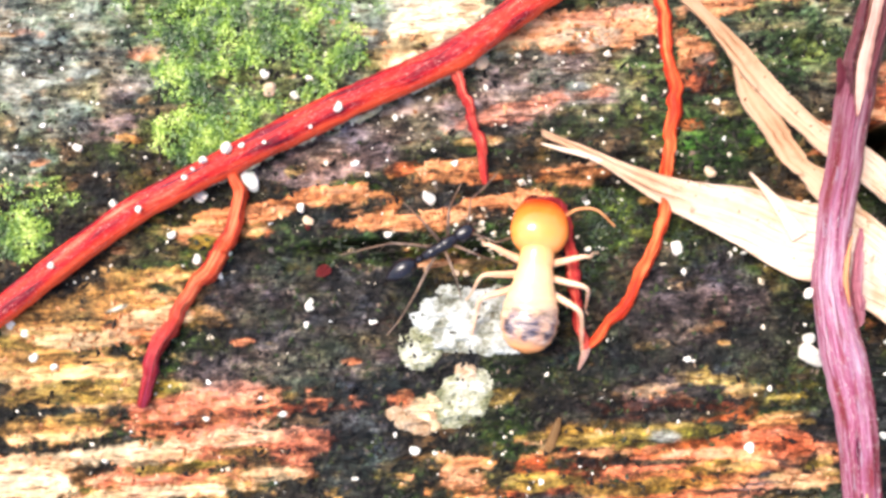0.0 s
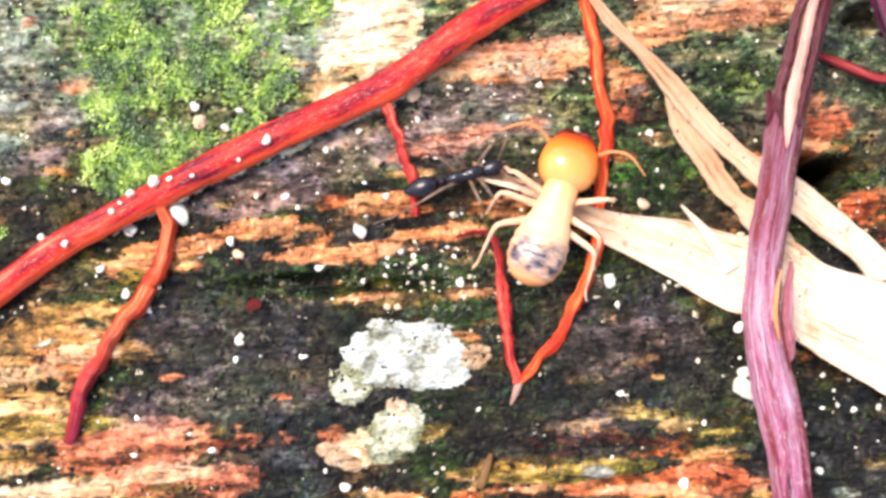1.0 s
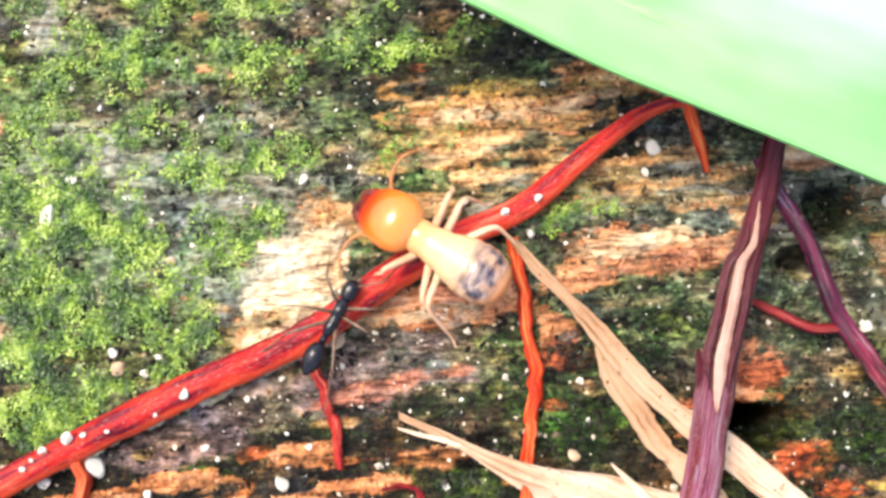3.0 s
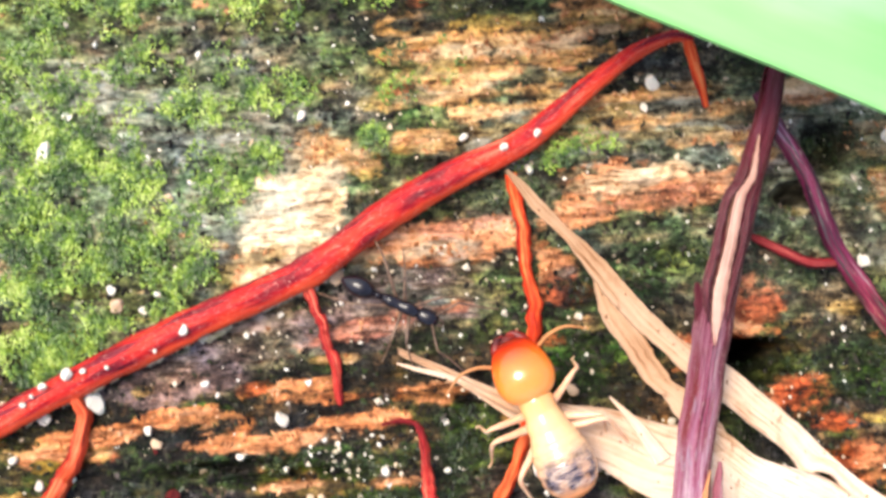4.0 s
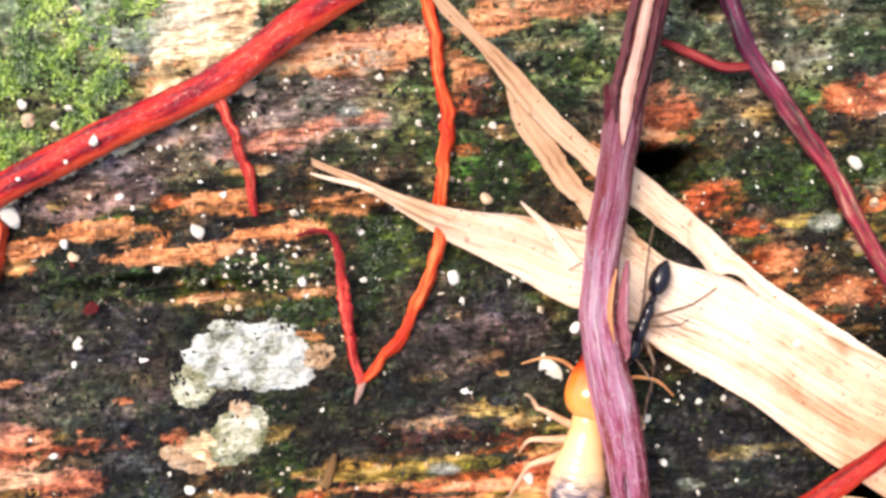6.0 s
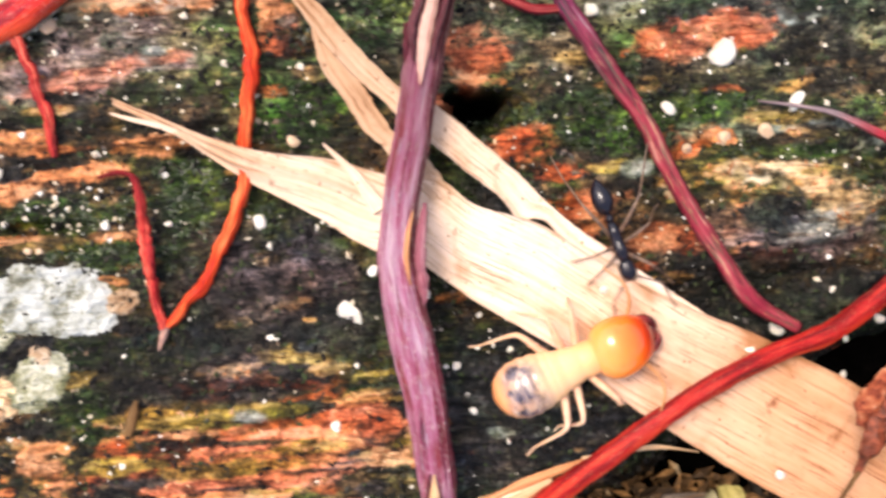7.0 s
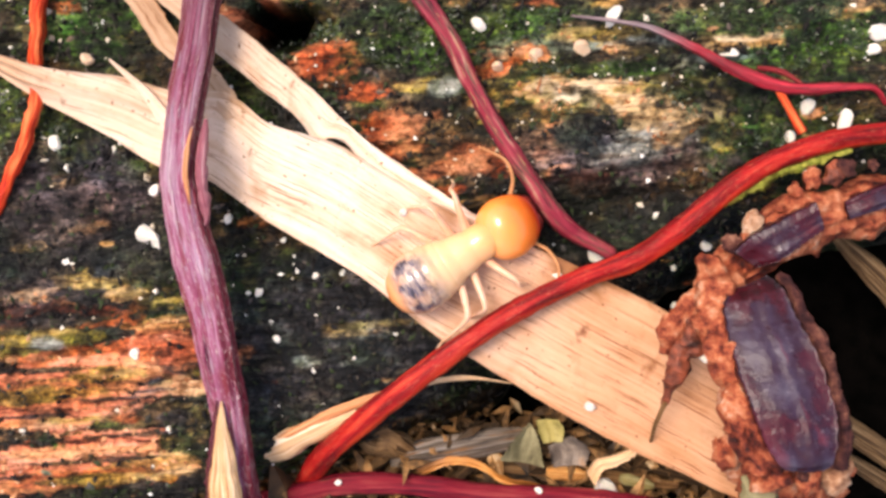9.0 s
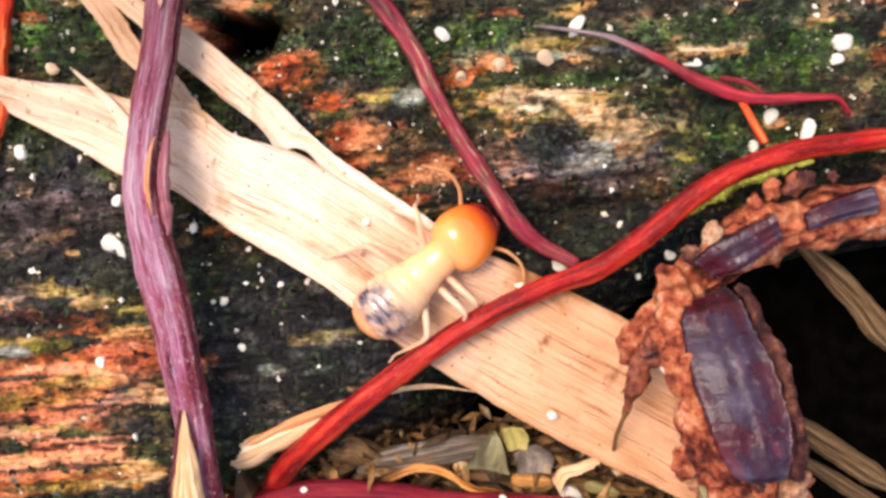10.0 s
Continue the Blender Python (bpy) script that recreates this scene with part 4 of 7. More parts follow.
film(4.41, -0.49, 0.452, 0.054, 4, 0.6)
film(4.85, -0.60, 0.211, 0.048, 4, 0.6)
cream(0.07, 0.42, 0.354, 0.253, 38)
cream(-0.06, 0.18, 0.202, 0.126, 30)
cream(0.23, 0.64, 0.158, 0.095, 20)
cream(2.95, 1.13, 0.253, 0.044, 4, 0.6)
cream(1.00, 1.17, 0.253, 0.044, 4, 0.5)
film(3.17, 0.98, 0.190, 0.095, 4, 0.5)
film(3.31, 0.62, 0.190, 0.126, 4, 0.4)
film(2.88, 0.82, 0.126, 0.095, 4, 0.4)
film(3.33, 0.20, 0.190, 0.095, 4, 0.3)
film(1.38, 1.00, 0.190, 0.051, 4, 0.4)
ochre(0.85, 1.40, 0.316, 0.082, 6)
ochre(1.30, 1.46, 0.348, 0.076, 6)
ochre(1.10, 1.24, 0.348, 0.063, 6)
ochre(1.58, 1.33, 0.316, 0.076, 6)
ochre(1.78, 1.52, 0.285, 0.063, 6)
ochre(0.62, 1.50, 0.190, 0.063, 6)
ochre(1.39, 1.14, 0.285, 0.038, 6, 0.8)
cream(0.97, 1.35, 0.221, 0.038, 6, 0.6)
cream(1.49, 1.38, 0.253, 0.038, 6, 0.6)
cream(1.74, 1.46, 0.190, 0.032, 6, 0.5)
ochre(3.44, 0.52, 0.190, 0.126, 4, 0.7)
ochre(3.35, 0.84, 0.158, 0.095, 4, 0.5)
ochre(1.64, 1.06, 0.284, 0.044, 6, 0.7)
grey(4.53, -1.16, 0.422, 0.151, 4, 0.7)
grey(3.99, -1.04, 0.181, 0.121, 4, 0.5)
grey(4.74, -1.02, 0.181, 0.121, 4, 0.6)
ochre(4.17, -0.86, 0.121, 0.048, 4, 0.6)
ochre(4.71, -0.87, 0.181, 0.048, 4, 0.6)
soot(-0.34, 0.38, 0.08, 0.170, 10, 0.7)
soot(-0.50, 0.87, 0.190, 0.095, 4, 0.8)
soot(-0.09, 0.87, 0.190, 0.111, 4, 0.7)
soot(-0.38, 0.07, 0.088, 0.190, -20, 0.8)
soot(-1.20, 0.85, 0.190, 0.079, 4, 0.7)

yellow(0.98, -2.07, 0.358, 0.065, 3)
yellow(1.34, -2.02, 0.228, 0.046, 3, 0.8)
yellow(-1.88, -1.80, 0.520, 0.052, 3, 0.8)
yellow(-1.38, -2.24, 0.390, 0.052, 3)
yellow(0.63, -2.31, 0.293, 0.059, 3)
yellow(1.17, -2.35, 0.390, 0.039, 3, 0.8)
yellow(0.37, -1.84, 0.195, 0.046, 3, 0.8)
yellow(-2.28, -1.51, 0.228, 0.046, 3, 0.7)
yellow(-1.06, -2.15, 0.228, 0.039, 3, 0.7)
yellow(1.47, -1.68, 0.163, 0.046, 3, 0.7)
yellow(0.14, -1.41, 0.130, 0.098, 3, 0.6)
yellow(1.59, -1.73, 0.241, 0.036, 3, 0.8)
yellow(3.04, -1.98, 0.271, 0.027, 3, 0.3)
yellow(2.01, -1.83, 0.181, 0.030, 3, 0.8)
yellow(1.69, -2.22, 0.181, 0.036, 3, 0.8)
yellow(1.53, -2.47, 0.271, 0.027, 3, 0.8)
yellow(1.64, -2.81, 0.271, 0.030, 3, 0.8)
yellow(4.02, -0.78, 0.121, 0.060, 0, 0.8)
yellow(4.53, -0.75, 0.181, 0.048, 0, 0.8)
yellow(4.95, -1.02, 0.151, 0.060, 0, 0.9)
yellow(4.41, -0.45, 0.181, 0.048, 3, 0.8)
yellow(3.36, -0.70, 0.181, 0.042, 5, 0.7)
yellow(4.20, -0.45, 0.151, 0.048, 3, 0.7)
ochre(1.96, 1.08, 0.411, 0.051, 6)
ochre(2.11, 0.96, 0.411, 0.044, 6)
ochre(1.79, 0.89, 0.347, 0.044, 6)
ochre(2.37, 0.84, 0.284, 0.044, 5)
ochre(2.56, 1.03, 0.190, 0.057, 4)
ochre(1.54, 1.00, 0.284, 0.044, 6)
ochre(2.34, 1.12, 0.253, 0.044, 5)
film(2.02, 1.03, 0.347, 0.044, 6, 0.6)
film(1.70, 0.84, 0.284, 0.038, 6, 0.6)
film(2.34, 0.92, 0.221, 0.044, 6, 0.6)
film(1.38, 0.75, 0.221, 0.044, 6, 0.5)
film(-1.23, 1.14, 0.221, 0.158, 0, 0.7)
film(-0.95, 1.04, 0.190, 0.095, 0, 0.7)
film(-0.53, 0.78, 0.158, 0.126, 0, 0.6)
film(-0.69, 1.10, 0.158, 0.095, 0, 0.6)
film(-0.28, 0.45, 0.126, 0.126, 0, 0.5)
film(-1.11, -0.11, 0.190, 0.095, 0, 0.5)
yellow(1.83, 1.00, 0.253, 0.038, 6, 0.8)
yellow(2.21, 0.88, 0.253, 0.032, 6, 0.8)
yellow(1.51, 0.84, 0.221, 0.044, 6, 0.7)
yellow(1.29, 0.91, 0.158, 0.044, 6, 0.7)
yellow(1.64, 1.11, 0.221, 0.032, 6, 0.7)
yellow(0.49, 1.08, 0.190, 0.063, 6, 0.6)
yellow(-0.15, 0.17, 0.190, 0.051, 20, 0.7)
yellow(1.23, 1.53, 0.285, 0.044, 6, 0.8)
yellow(1.68, 1.23, 0.253, 0.038, 6, 0.8)
yellow(0.84, 1.24, 0.190, 0.044, 6, 0.7)
yellow(-0.53, -0.12, 0.253, 0.038, 6, 0.6)
grey(1.48, -1.37, 0.392, 0.181, 5, 0.55)
grey(1.90, -1.61, 0.241, 0.151, 5, 0.45)
grey(1.28, -1.76, 0.241, 0.121, 5, 0.5)
grey(1.25, -1.12, 0.181, 0.151, 5, 0.5)
grey(1.73, -1.19, 0.181, 0.121, 5, 0.4)
ochre(1.63, -1.43, 0.121, 0.036, 5, 0.5)
ochre(1.29, -1.54, 0.151, 0.030, 5, 0.5)
ochre(1.83, -1.79, 0.151, 0.036, 5, 0.5)
grey(-0.68, -1.58, 0.474, 0.158, 4, 0.5)
grey(-1.12, -1.69, 0.316, 0.126, 4, 0.5)
grey(-0.92, -1.29, 0.347, 0.126, 4, 0.4)
soot(1.17, -1.63, 0.483, 0.116, 4, 0.7)
soot(0.85, -1.82, 0.322, 0.084, 4, 0.7)
soot(1.43, -1.44, 0.290, 0.116, 4, 0.6)
soot(1.30, -1.95, 0.354, 0.039, 4, 0.8)
film(4.62, -0.97, 0.241, 0.151, -6, 0.7)
film(4.14, -0.76, 0.121, 0.048, 0, 0.6)
film(4.83, -0.91, 0.121, 0.121, 0, 0.5)
film(4.47, -1.07, 0.241, 0.090, 0, 0.4)
soot(4.14, -0.88, 0.121, 0.042, 10, 0.6)
soot(4.29, -1.01, 0.102, 0.084, 10)
film(4.71, -0.97, 0.181, 0.133, 0, 0.5)
film(4.84, -0.87, 0.139, 0.108, 0, 0.5)
film(4.50, -1.08, 0.211, 0.072, 0, 0.4)
cream(4.74, -0.92, 0.169, 0.078, 0, 0.45)
cream(4.56, -0.81, 0.181, 0.042, 0, 0.5)
ochre(4.68, -0.99, 0.151, 0.090, 0, 0.6)
ochre(4.50, -0.87, 0.121, 0.042, 0, 0.6)
ochre(4.02, -0.83, 0.090, 0.060, 0, 0.6)
cream(-1.65, -2.16, 0.358, 0.072, 3, 0.6)
cream(-1.06, -2.06, 0.228, 0.065, 6, 0.5)
cream(-1.98, -1.51, 0.260, 0.052, 3, 0.6)
cream(-0.89, -2.28, 0.195, 0.052, 4, 0.5)
cream(-2.17, -2.22, 0.358, 0.059, 3, 0.6)
cream(-1.48, -2.38, 0.488, 0.046, 3, 0.6)
crusty(4.07, -0.73, 0.14, 0.08, 8)
crusty(4.25, -0.80, 0.1, 0.07, -20)
crusty(4.53, -0.89, 0.12, 0.1, 0, 0.9)
crusty(4.72, -0.93, 0.16, 0.12, 0, 0.9)
crusty(4.91, -0.88, 0.14, 0.1, 0, 0.8)
soot(4.16, -0.95, 0.13, 0.09, 10)
deep_moss(4.75, -0.80, 0.2, 0.05, 0, 0.7)
scraps(330, 9, [soot, deep_moss, soot, ochre, film, orange, yellow, rust], 0.09)
GRIT = fbm(XX * 17, YY * 21, 151, 3, 0.75)
# paler away from the lower edge: hazy brightness put into the wood colour
HAZY = smooth_step(YY + 0.25 * (BLOT - 0.5), -0.6, 0.7) * (1 - 0.7 * smooth_step(YY, 1.0, 1.7)) * (0.4 + 0.6 * smooth_step(XX, 0.9, -0.4) + 0.25 * smooth_step(XX, 1.8, 3.0))
blend(0.42 * HAZY * smooth_step(FINE * 0.6 + BLOT * 0.4, 0.36, 0.6), (0.36, 0.36, 0.28))
TINT += 0.045 * HAZY[..., None] * np.array([0.85, 1.0, 0.9])
LUM = np.clip(TINT.mean(-1) * 2.6, 0, 1)
TINT *= np.exp((3.6 - 2.9 * LUM) * (GRIT - 0.5))[..., None]
TINT *= (1 + 0.25 * (fbm(XX * 6, YY * 6, 161, 3)[..., None] - 0.5) * np.array([1.2, 0.0, -1.2]))
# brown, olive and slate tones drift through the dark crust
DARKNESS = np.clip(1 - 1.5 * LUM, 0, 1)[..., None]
TINT *= 1 + DARKNESS * 1.7 * np.maximum(fbm(XX * 3.2, YY * 5.0, 171, 4, 0.6)[..., None] - 0.44, 0) * np.array([0.9, 0.3, -0.6])
TINT *= 1 + DARKNESS * 1.8 * np.maximum(fbm(XX * 2.6, YY * 4.4, 181, 4, 0.6)[..., None] - 0.45, 0) * np.array([-0.2, 0.7, -0.6])
TINT *= 1 + DARKNESS * 1.8 * np.maximum(fbm(XX * 2.9, YY * 3.7, 191, 4, 0.6)[..., None] - 0.47, 0) * np.array([-0.2, 0.1, 0.6])
TINT *= np.exp(2.6 * DARKNESS * (fbm(XX * 4.6, YY * 7.5, 197, 4, 0.65)[..., None] - 0.5))
# dark places slightly lighter high up, darker towards the lower edge
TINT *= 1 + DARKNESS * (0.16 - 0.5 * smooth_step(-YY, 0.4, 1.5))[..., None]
np.clip(TINT, 0.002, 0.88, out=TINT)
# shade inside the deeper hollows, painted over the tint
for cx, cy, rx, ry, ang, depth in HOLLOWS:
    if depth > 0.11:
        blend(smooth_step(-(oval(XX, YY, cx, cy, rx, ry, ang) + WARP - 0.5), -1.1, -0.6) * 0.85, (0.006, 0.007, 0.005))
ZZ += 0.012 * MOSSY * (fbm(XX * 14, YY * 14, 141, 2) - 0.3)
# holes with a sharp upper lip; the darkness inside them is painted black
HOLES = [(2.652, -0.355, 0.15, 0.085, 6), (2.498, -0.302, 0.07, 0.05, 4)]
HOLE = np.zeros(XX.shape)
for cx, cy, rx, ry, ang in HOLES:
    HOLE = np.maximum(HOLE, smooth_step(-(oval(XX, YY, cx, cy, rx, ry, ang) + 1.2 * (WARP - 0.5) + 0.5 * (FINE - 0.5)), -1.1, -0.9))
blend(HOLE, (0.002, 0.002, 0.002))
ZZ -= 0.55 * HOLE


def build_log():
    ny, nx = XX.shape
    v = np.stack([XX, YY, ZZ], -1).reshape(-1, 3)
    i, j = np.arange(ny - 1)[:, None] * nx, np.arange(nx - 1)[None]
    f = np.stack([i + j, i + j + 1, i + nx + j + 1, i + nx + j], -1).reshape(-1, 4)
    me = bpy.data.meshes.new("rotten_log")
    me.vertices.add(len(v))
    me.vertices.foreach_set("co", (v * C).ravel())
    me.loops.add(f.size)
    me.loops.foreach_set("vertex_index", f.ravel())
    me.polygons.add(len(f))
    me.polygons.foreach_set("loop_start", np.arange(0, f.size, 4))
    me.update(calc_edges=True)
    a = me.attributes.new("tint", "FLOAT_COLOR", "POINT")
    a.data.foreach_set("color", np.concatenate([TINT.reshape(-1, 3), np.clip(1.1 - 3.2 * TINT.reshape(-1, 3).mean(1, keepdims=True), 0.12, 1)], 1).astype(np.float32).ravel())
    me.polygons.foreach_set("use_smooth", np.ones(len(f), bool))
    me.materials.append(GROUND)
    return tagged(new("rotten_log", me), "damp decayed log with moss, bare orange wood and black crust", "log", kind="structure")


build_log()


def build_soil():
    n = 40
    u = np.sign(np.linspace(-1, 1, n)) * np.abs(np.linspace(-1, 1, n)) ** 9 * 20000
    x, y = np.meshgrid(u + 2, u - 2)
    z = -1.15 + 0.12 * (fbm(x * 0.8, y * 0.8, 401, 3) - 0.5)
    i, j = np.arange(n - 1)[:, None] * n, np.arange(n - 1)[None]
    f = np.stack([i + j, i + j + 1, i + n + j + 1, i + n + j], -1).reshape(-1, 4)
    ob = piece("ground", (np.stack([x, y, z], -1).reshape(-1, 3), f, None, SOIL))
    tagged(ob, "forest soil beside and under the log, coloured near black as deep shade", "soil", kind="structure")


build_soil()


# ---- moss, built of small leaflets ----
def leaflets(name, mask, count, size, material, label, seed, lift=0.0):
    rs = np.random.RandomState(seed)
    w = (np.maximum(mask - 0.3, 0) * (0.3 + smooth_step(fbm(XX * 3.4, YY * 4.0, seed + 170, 5, 0.65), 0.44, 0.62)) * np.clip(3.2 * FINE - 1.1, 0.02, 1) * (1 - HOLE)).ravel()
    tufts = rs.choice(w.size, count // 22, p=w / w.sum())
    pick = np.repeat(tufts, 22)[:count]
    count = len(pick)
    spread = np.repeat(rs.uniform(0.012, 0.06, len(tufts)) ** 1.0, 22)
    away, turned = np.sqrt(rs.rand(count)), rs.uniform(0, 2 * np.pi, count)
    x = XX.ravel()[pick] + spread * away * np.cos(turned)
    y = YY.ravel()[pick] + spread * away * np.sin(turned)
    z = ZZ.ravel()[pick] + (1 - away ** 2) * spread * 0.7 + lift * rs.rand(count) - 0.006
    a, tilt = turned + rs.normal(0, 0.7, count), rs.uniform(0.1, 1.1, count)
    ln, wd = size * rs.uniform(0.6, 1.4, count), size * rs.uniform(0.22, 0.42, count)
    d = np.stack([np.cos(a) * np.cos(tilt), np.sin(a) * np.cos(tilt), np.sin(tilt)], -1)
    s = np.stack([-np.sin(a), np.cos(a), 0 * a], -1)
    p = np.stack([x, y, z], -1)
    mid = p + d * (ln * 0.5)[:, None]
    v = np.stack([p, mid + s * wd[:, None], p + d * ln[:, None] - np.array([0, 0, 0.3]) * (ln * 0.5)[:, None], mid - s * wd[:, None]], 1).reshape(-1, 3)
    f = np.arange(count * 4).reshape(-1, 4)
    ob = piece(name, (v, f, None, material))
    return tagged(ob, label, "moss", kind="stuff")


leaflets("moss", MOSSY, 52000, 0.019, MOSS, "bright yellow-green moss on the damp log", 5, 0.02)
leaflets("dark_moss", DARKMOSS, 11000, 0.014, DARK_MOSS, "deep green thin moss in the furrows of the log", 6, 0.015)


def crust_bits(name, label, count, size, material, seed, weight):
    """Tiny angular bits of the log's crust, lying where it is dark."""
    rs = np.random.RandomState(seed)
    w = (weight * (1 - HOLE) * (YY < 3.2) * (XX > -3.3) * (XX < 7.2)).ravel()
    pick = rs.choice(w.size, count, p=w / w.sum())
    step = 0.012
    p = np.stack([XX.ravel()[pick] + rs.uniform(-step, step, count), YY.ravel()[pick] + rs.uniform(-step, step, count), ZZ.ravel()[pick]], -1)
    s = size * rs.uniform(0.45, 1.5, count)
    a = rs.uniform(0, 2 * np.pi, count)
    u = np.stack([np.cos(a), np.sin(a), rs.uniform(-0.5, 0.5, count)], -1) * (s * rs.uniform(1.0, 2.4, count))[:, None]
    q = np.stack([-np.sin(a), np.cos(a), rs.uniform(-0.4, 0.4, count)], -1) * (s * rs.uniform(0.5, 1.0, count))[:, None]
    up = np.stack([0 * a, 0 * a, s * rs.uniform(0.5, 1.1, count)], -1)
    v = np.stack([p + u, p + q, p - u * 0.8, p - q, p + up, p - up], 1).reshape(-1, 3)
    t = np.array([[0, 1, 4], [1, 2, 4], [2, 3, 4], [3, 0, 4]])
    f = (np.arange(count)[:, None, None] * 6 + t[None]).reshape(-1, 3)
    tagged(piece(name, (v, f, None, material, 1)), label, "log crust", kind="stuff")


crust_bits("crust_bits", "dark crumbly bits of rotten wood and soil on the log", 20000, 0.014, CRUST_BIT, 8, np.clip(1.0 - 2.2 * LUM, 0.0, 1) * (ZZ > -0.8))
crust_bits("wood_splinters", "small orange and tan splinters of decayed wood on the log", 2600, 0.011, SPLINTER, 9, np.clip(LUM * 1.8 - 0.8, 0, 1) * (LUM < 0.95) * (1 - 0.9 * MOSSY) * (ZZ > -0.4) * (TINT[..., 0] > 1.7 * TINT[..., 2]))


# ---- roots ----
def root(name, label, points, radii, material, parent=None, **more):
    if parent:
        return piece(name, tube(points, radii, material, **more), parent)
    return tagged(piece(name, tube(points, radii, material, **more)), label, "root")


main_root = thing("forked_root", "long smooth red root with thin side roots lying on the log", "root")
root("main_root", "", [(-3.272, -1.889, 0.1), (-2.756, -1.567, 0.1), (-2.434, -1.351, 0.1), (-1.726, -0.81, 0.1), (-1.08, -0.465, 0.1), (-0.499, -0.182, 0.1), (0.145, 0.108, 0.1), (0.619, 0.439, 0.11), (0.996, 0.653, 0.11), (1.374, 0.836, 0.11), (1.787, 1.173, 0.11), (2.008, 1.327, 0.12), (2.198, 1.404, 0.12), (2.312, 1.399, 0.1)],
     [0.071, 0.076, 0.077, 0.08, 0.077, 0.08, 0.092, 0.088, 0.092, 0.088, 0.084, 0.071, 0.05, 0.029], RED_ROOT, main_root, rings=220, sides=18, rough=0.07, furrow=0.12)
root("side_root", "", [(-1.101, -0.535, 0.09), (-1.079, -0.679, 0.07), (-1.11, -0.873, 0.07), (-1.228, -1.099, 0.07), (-1.437, -1.374, 0.07), (-1.542, -1.568, 0.06), (-1.595, -1.762, 0.05), (-1.629, -1.88, 0.03)],
     [0.03, 0.04, 0.043, 0.044, 0.046, 0.044, 0.042, 0.026], WITHERED_ROOT, main_root, rings=140, sides=18, rough=0.25, furrow=0.8, wig=0.025, seed=41)
root("side_root", "", [(0.149, 0.052, 0.08), (0.207, -0.082, 0.06), (0.247, -0.224, 0.06), (0.29, -0.412, 0.05), (0.336, -0.617, 0.03)],
     [0.03, 0.032, 0.028, 0.026, 0.018], TWIST_ROOT, main_root, rings=110, rough=0.35, furrow=0.9, wig=0.03, seed=43)
root("side_root", "", [(1.278, 0.652, 0.09), (1.331, 0.448, 0.08), (1.364, 0.196, 0.08), (1.4, -0.087, 0.08), (1.402, -0.337, 0.08), (1.366, -0.648, 0.06), (1.321, -0.878, 0.06), (1.169, -1.233, 0.06), (1.007, -1.466, 0.05), (0.917, -1.548, 0.05)],
     [0.035, 0.036, 0.04, 0.042, 0.036, 0.034, 0.034, 0.034, 0.03, 0.024], ORANGE_ROOT, main_root, rings=170, rough=0.2, furrow=0.6, wig=0.02, seed=45)
root("side_root", "", [(0.917, -1.558, 0.05), (0.874, -1.382, 0.07), (0.841, -1.162, 0.08), (0.8, -0.882, 0.09), (0.76, -0.72, 0.1), (0.655, -0.718, 0.06), (0.56, -0.742, 0.02)],
     [0.026, 0.028, 0.034, 0.032, 0.024, 0.014, 0.008], TWIST_ROOT, main_root, rings=120, rough=0.3, furrow=0.8, wig=0.02, seed=47)
root("side_root", "", [(2.281, 1.406, 0.1), (2.326, 1.272, 0.07), (2.363, 1.146, 0.06), (2.399, 1.023, 0.03)], [0.03, 0.032, 0.03, 0.016], ORANGE_ROOT, main_root, rings=40, rough=0.12)
root("root_tip", "", [(0.917, -1.542, 0.05), (0.893, -1.606, 0.04), (0.866, -1.678, 0.02)], [0.022, 0.02, 0.006], PITH, main_root, rings=16)

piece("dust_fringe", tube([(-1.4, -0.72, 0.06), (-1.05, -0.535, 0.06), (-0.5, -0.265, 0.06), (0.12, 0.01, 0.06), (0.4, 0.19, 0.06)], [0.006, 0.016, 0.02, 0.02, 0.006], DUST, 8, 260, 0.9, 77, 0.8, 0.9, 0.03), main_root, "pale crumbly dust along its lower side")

# purple stem across the dry leaf, with a peeled strip
stem = thing("woody_stem", "dry purple-brown stem with a peeled pale strip, lying over the leaf", "stem")
STEM = [(2.800, 1.685, 0.320), (2.735, 1.340, 0.320), (2.695, 1.141, 0.320), (2.635, 0.868, 0.320), (2.535, 0.560, 0.330), (2.430, 0.220, 0.330), (2.366, 0.007, 0.335), (2.317, -0.230, 0.340), (2.277, -0.490, 0.340), (2.222, -0.750, 0.355), (2.192, -0.970, 0.370), (2.172, -1.160, 0.380), (2.193, -1.310, 0.380), (2.226, -1.500, 0.370), (2.285, -1.756, 0.360), (2.330, -2.050, 0.330), (2.366, -2.360, 0.270), (2.390, -2.666, 0.220), (2.400, -3.000, 0.100), (2.400, -3.300, 0.020)]
piece("bark", tube(STEM, [0.05, 0.05, 0.052, 0.054, 0.056, 0.06, 0.063, 0.07, 0.072, 0.08, 0.084, 0.092, 0.09, 0.1, 0.104, 0.1, 0.094, 0.098, 0.092, 0.096, 0.094, 0.096, 0.1, 0.104, 0.11, 0.12, 0.112, 0.104, 0.104, 0.1, 0.1, 0.096, 0.096, 0.098, 0.104, 0.116, 0.13, 0.145, 0.15], PURPLE, 48, 420, 0.06, 7, 0.9, 0.05, 0.004, 0.16), stem)
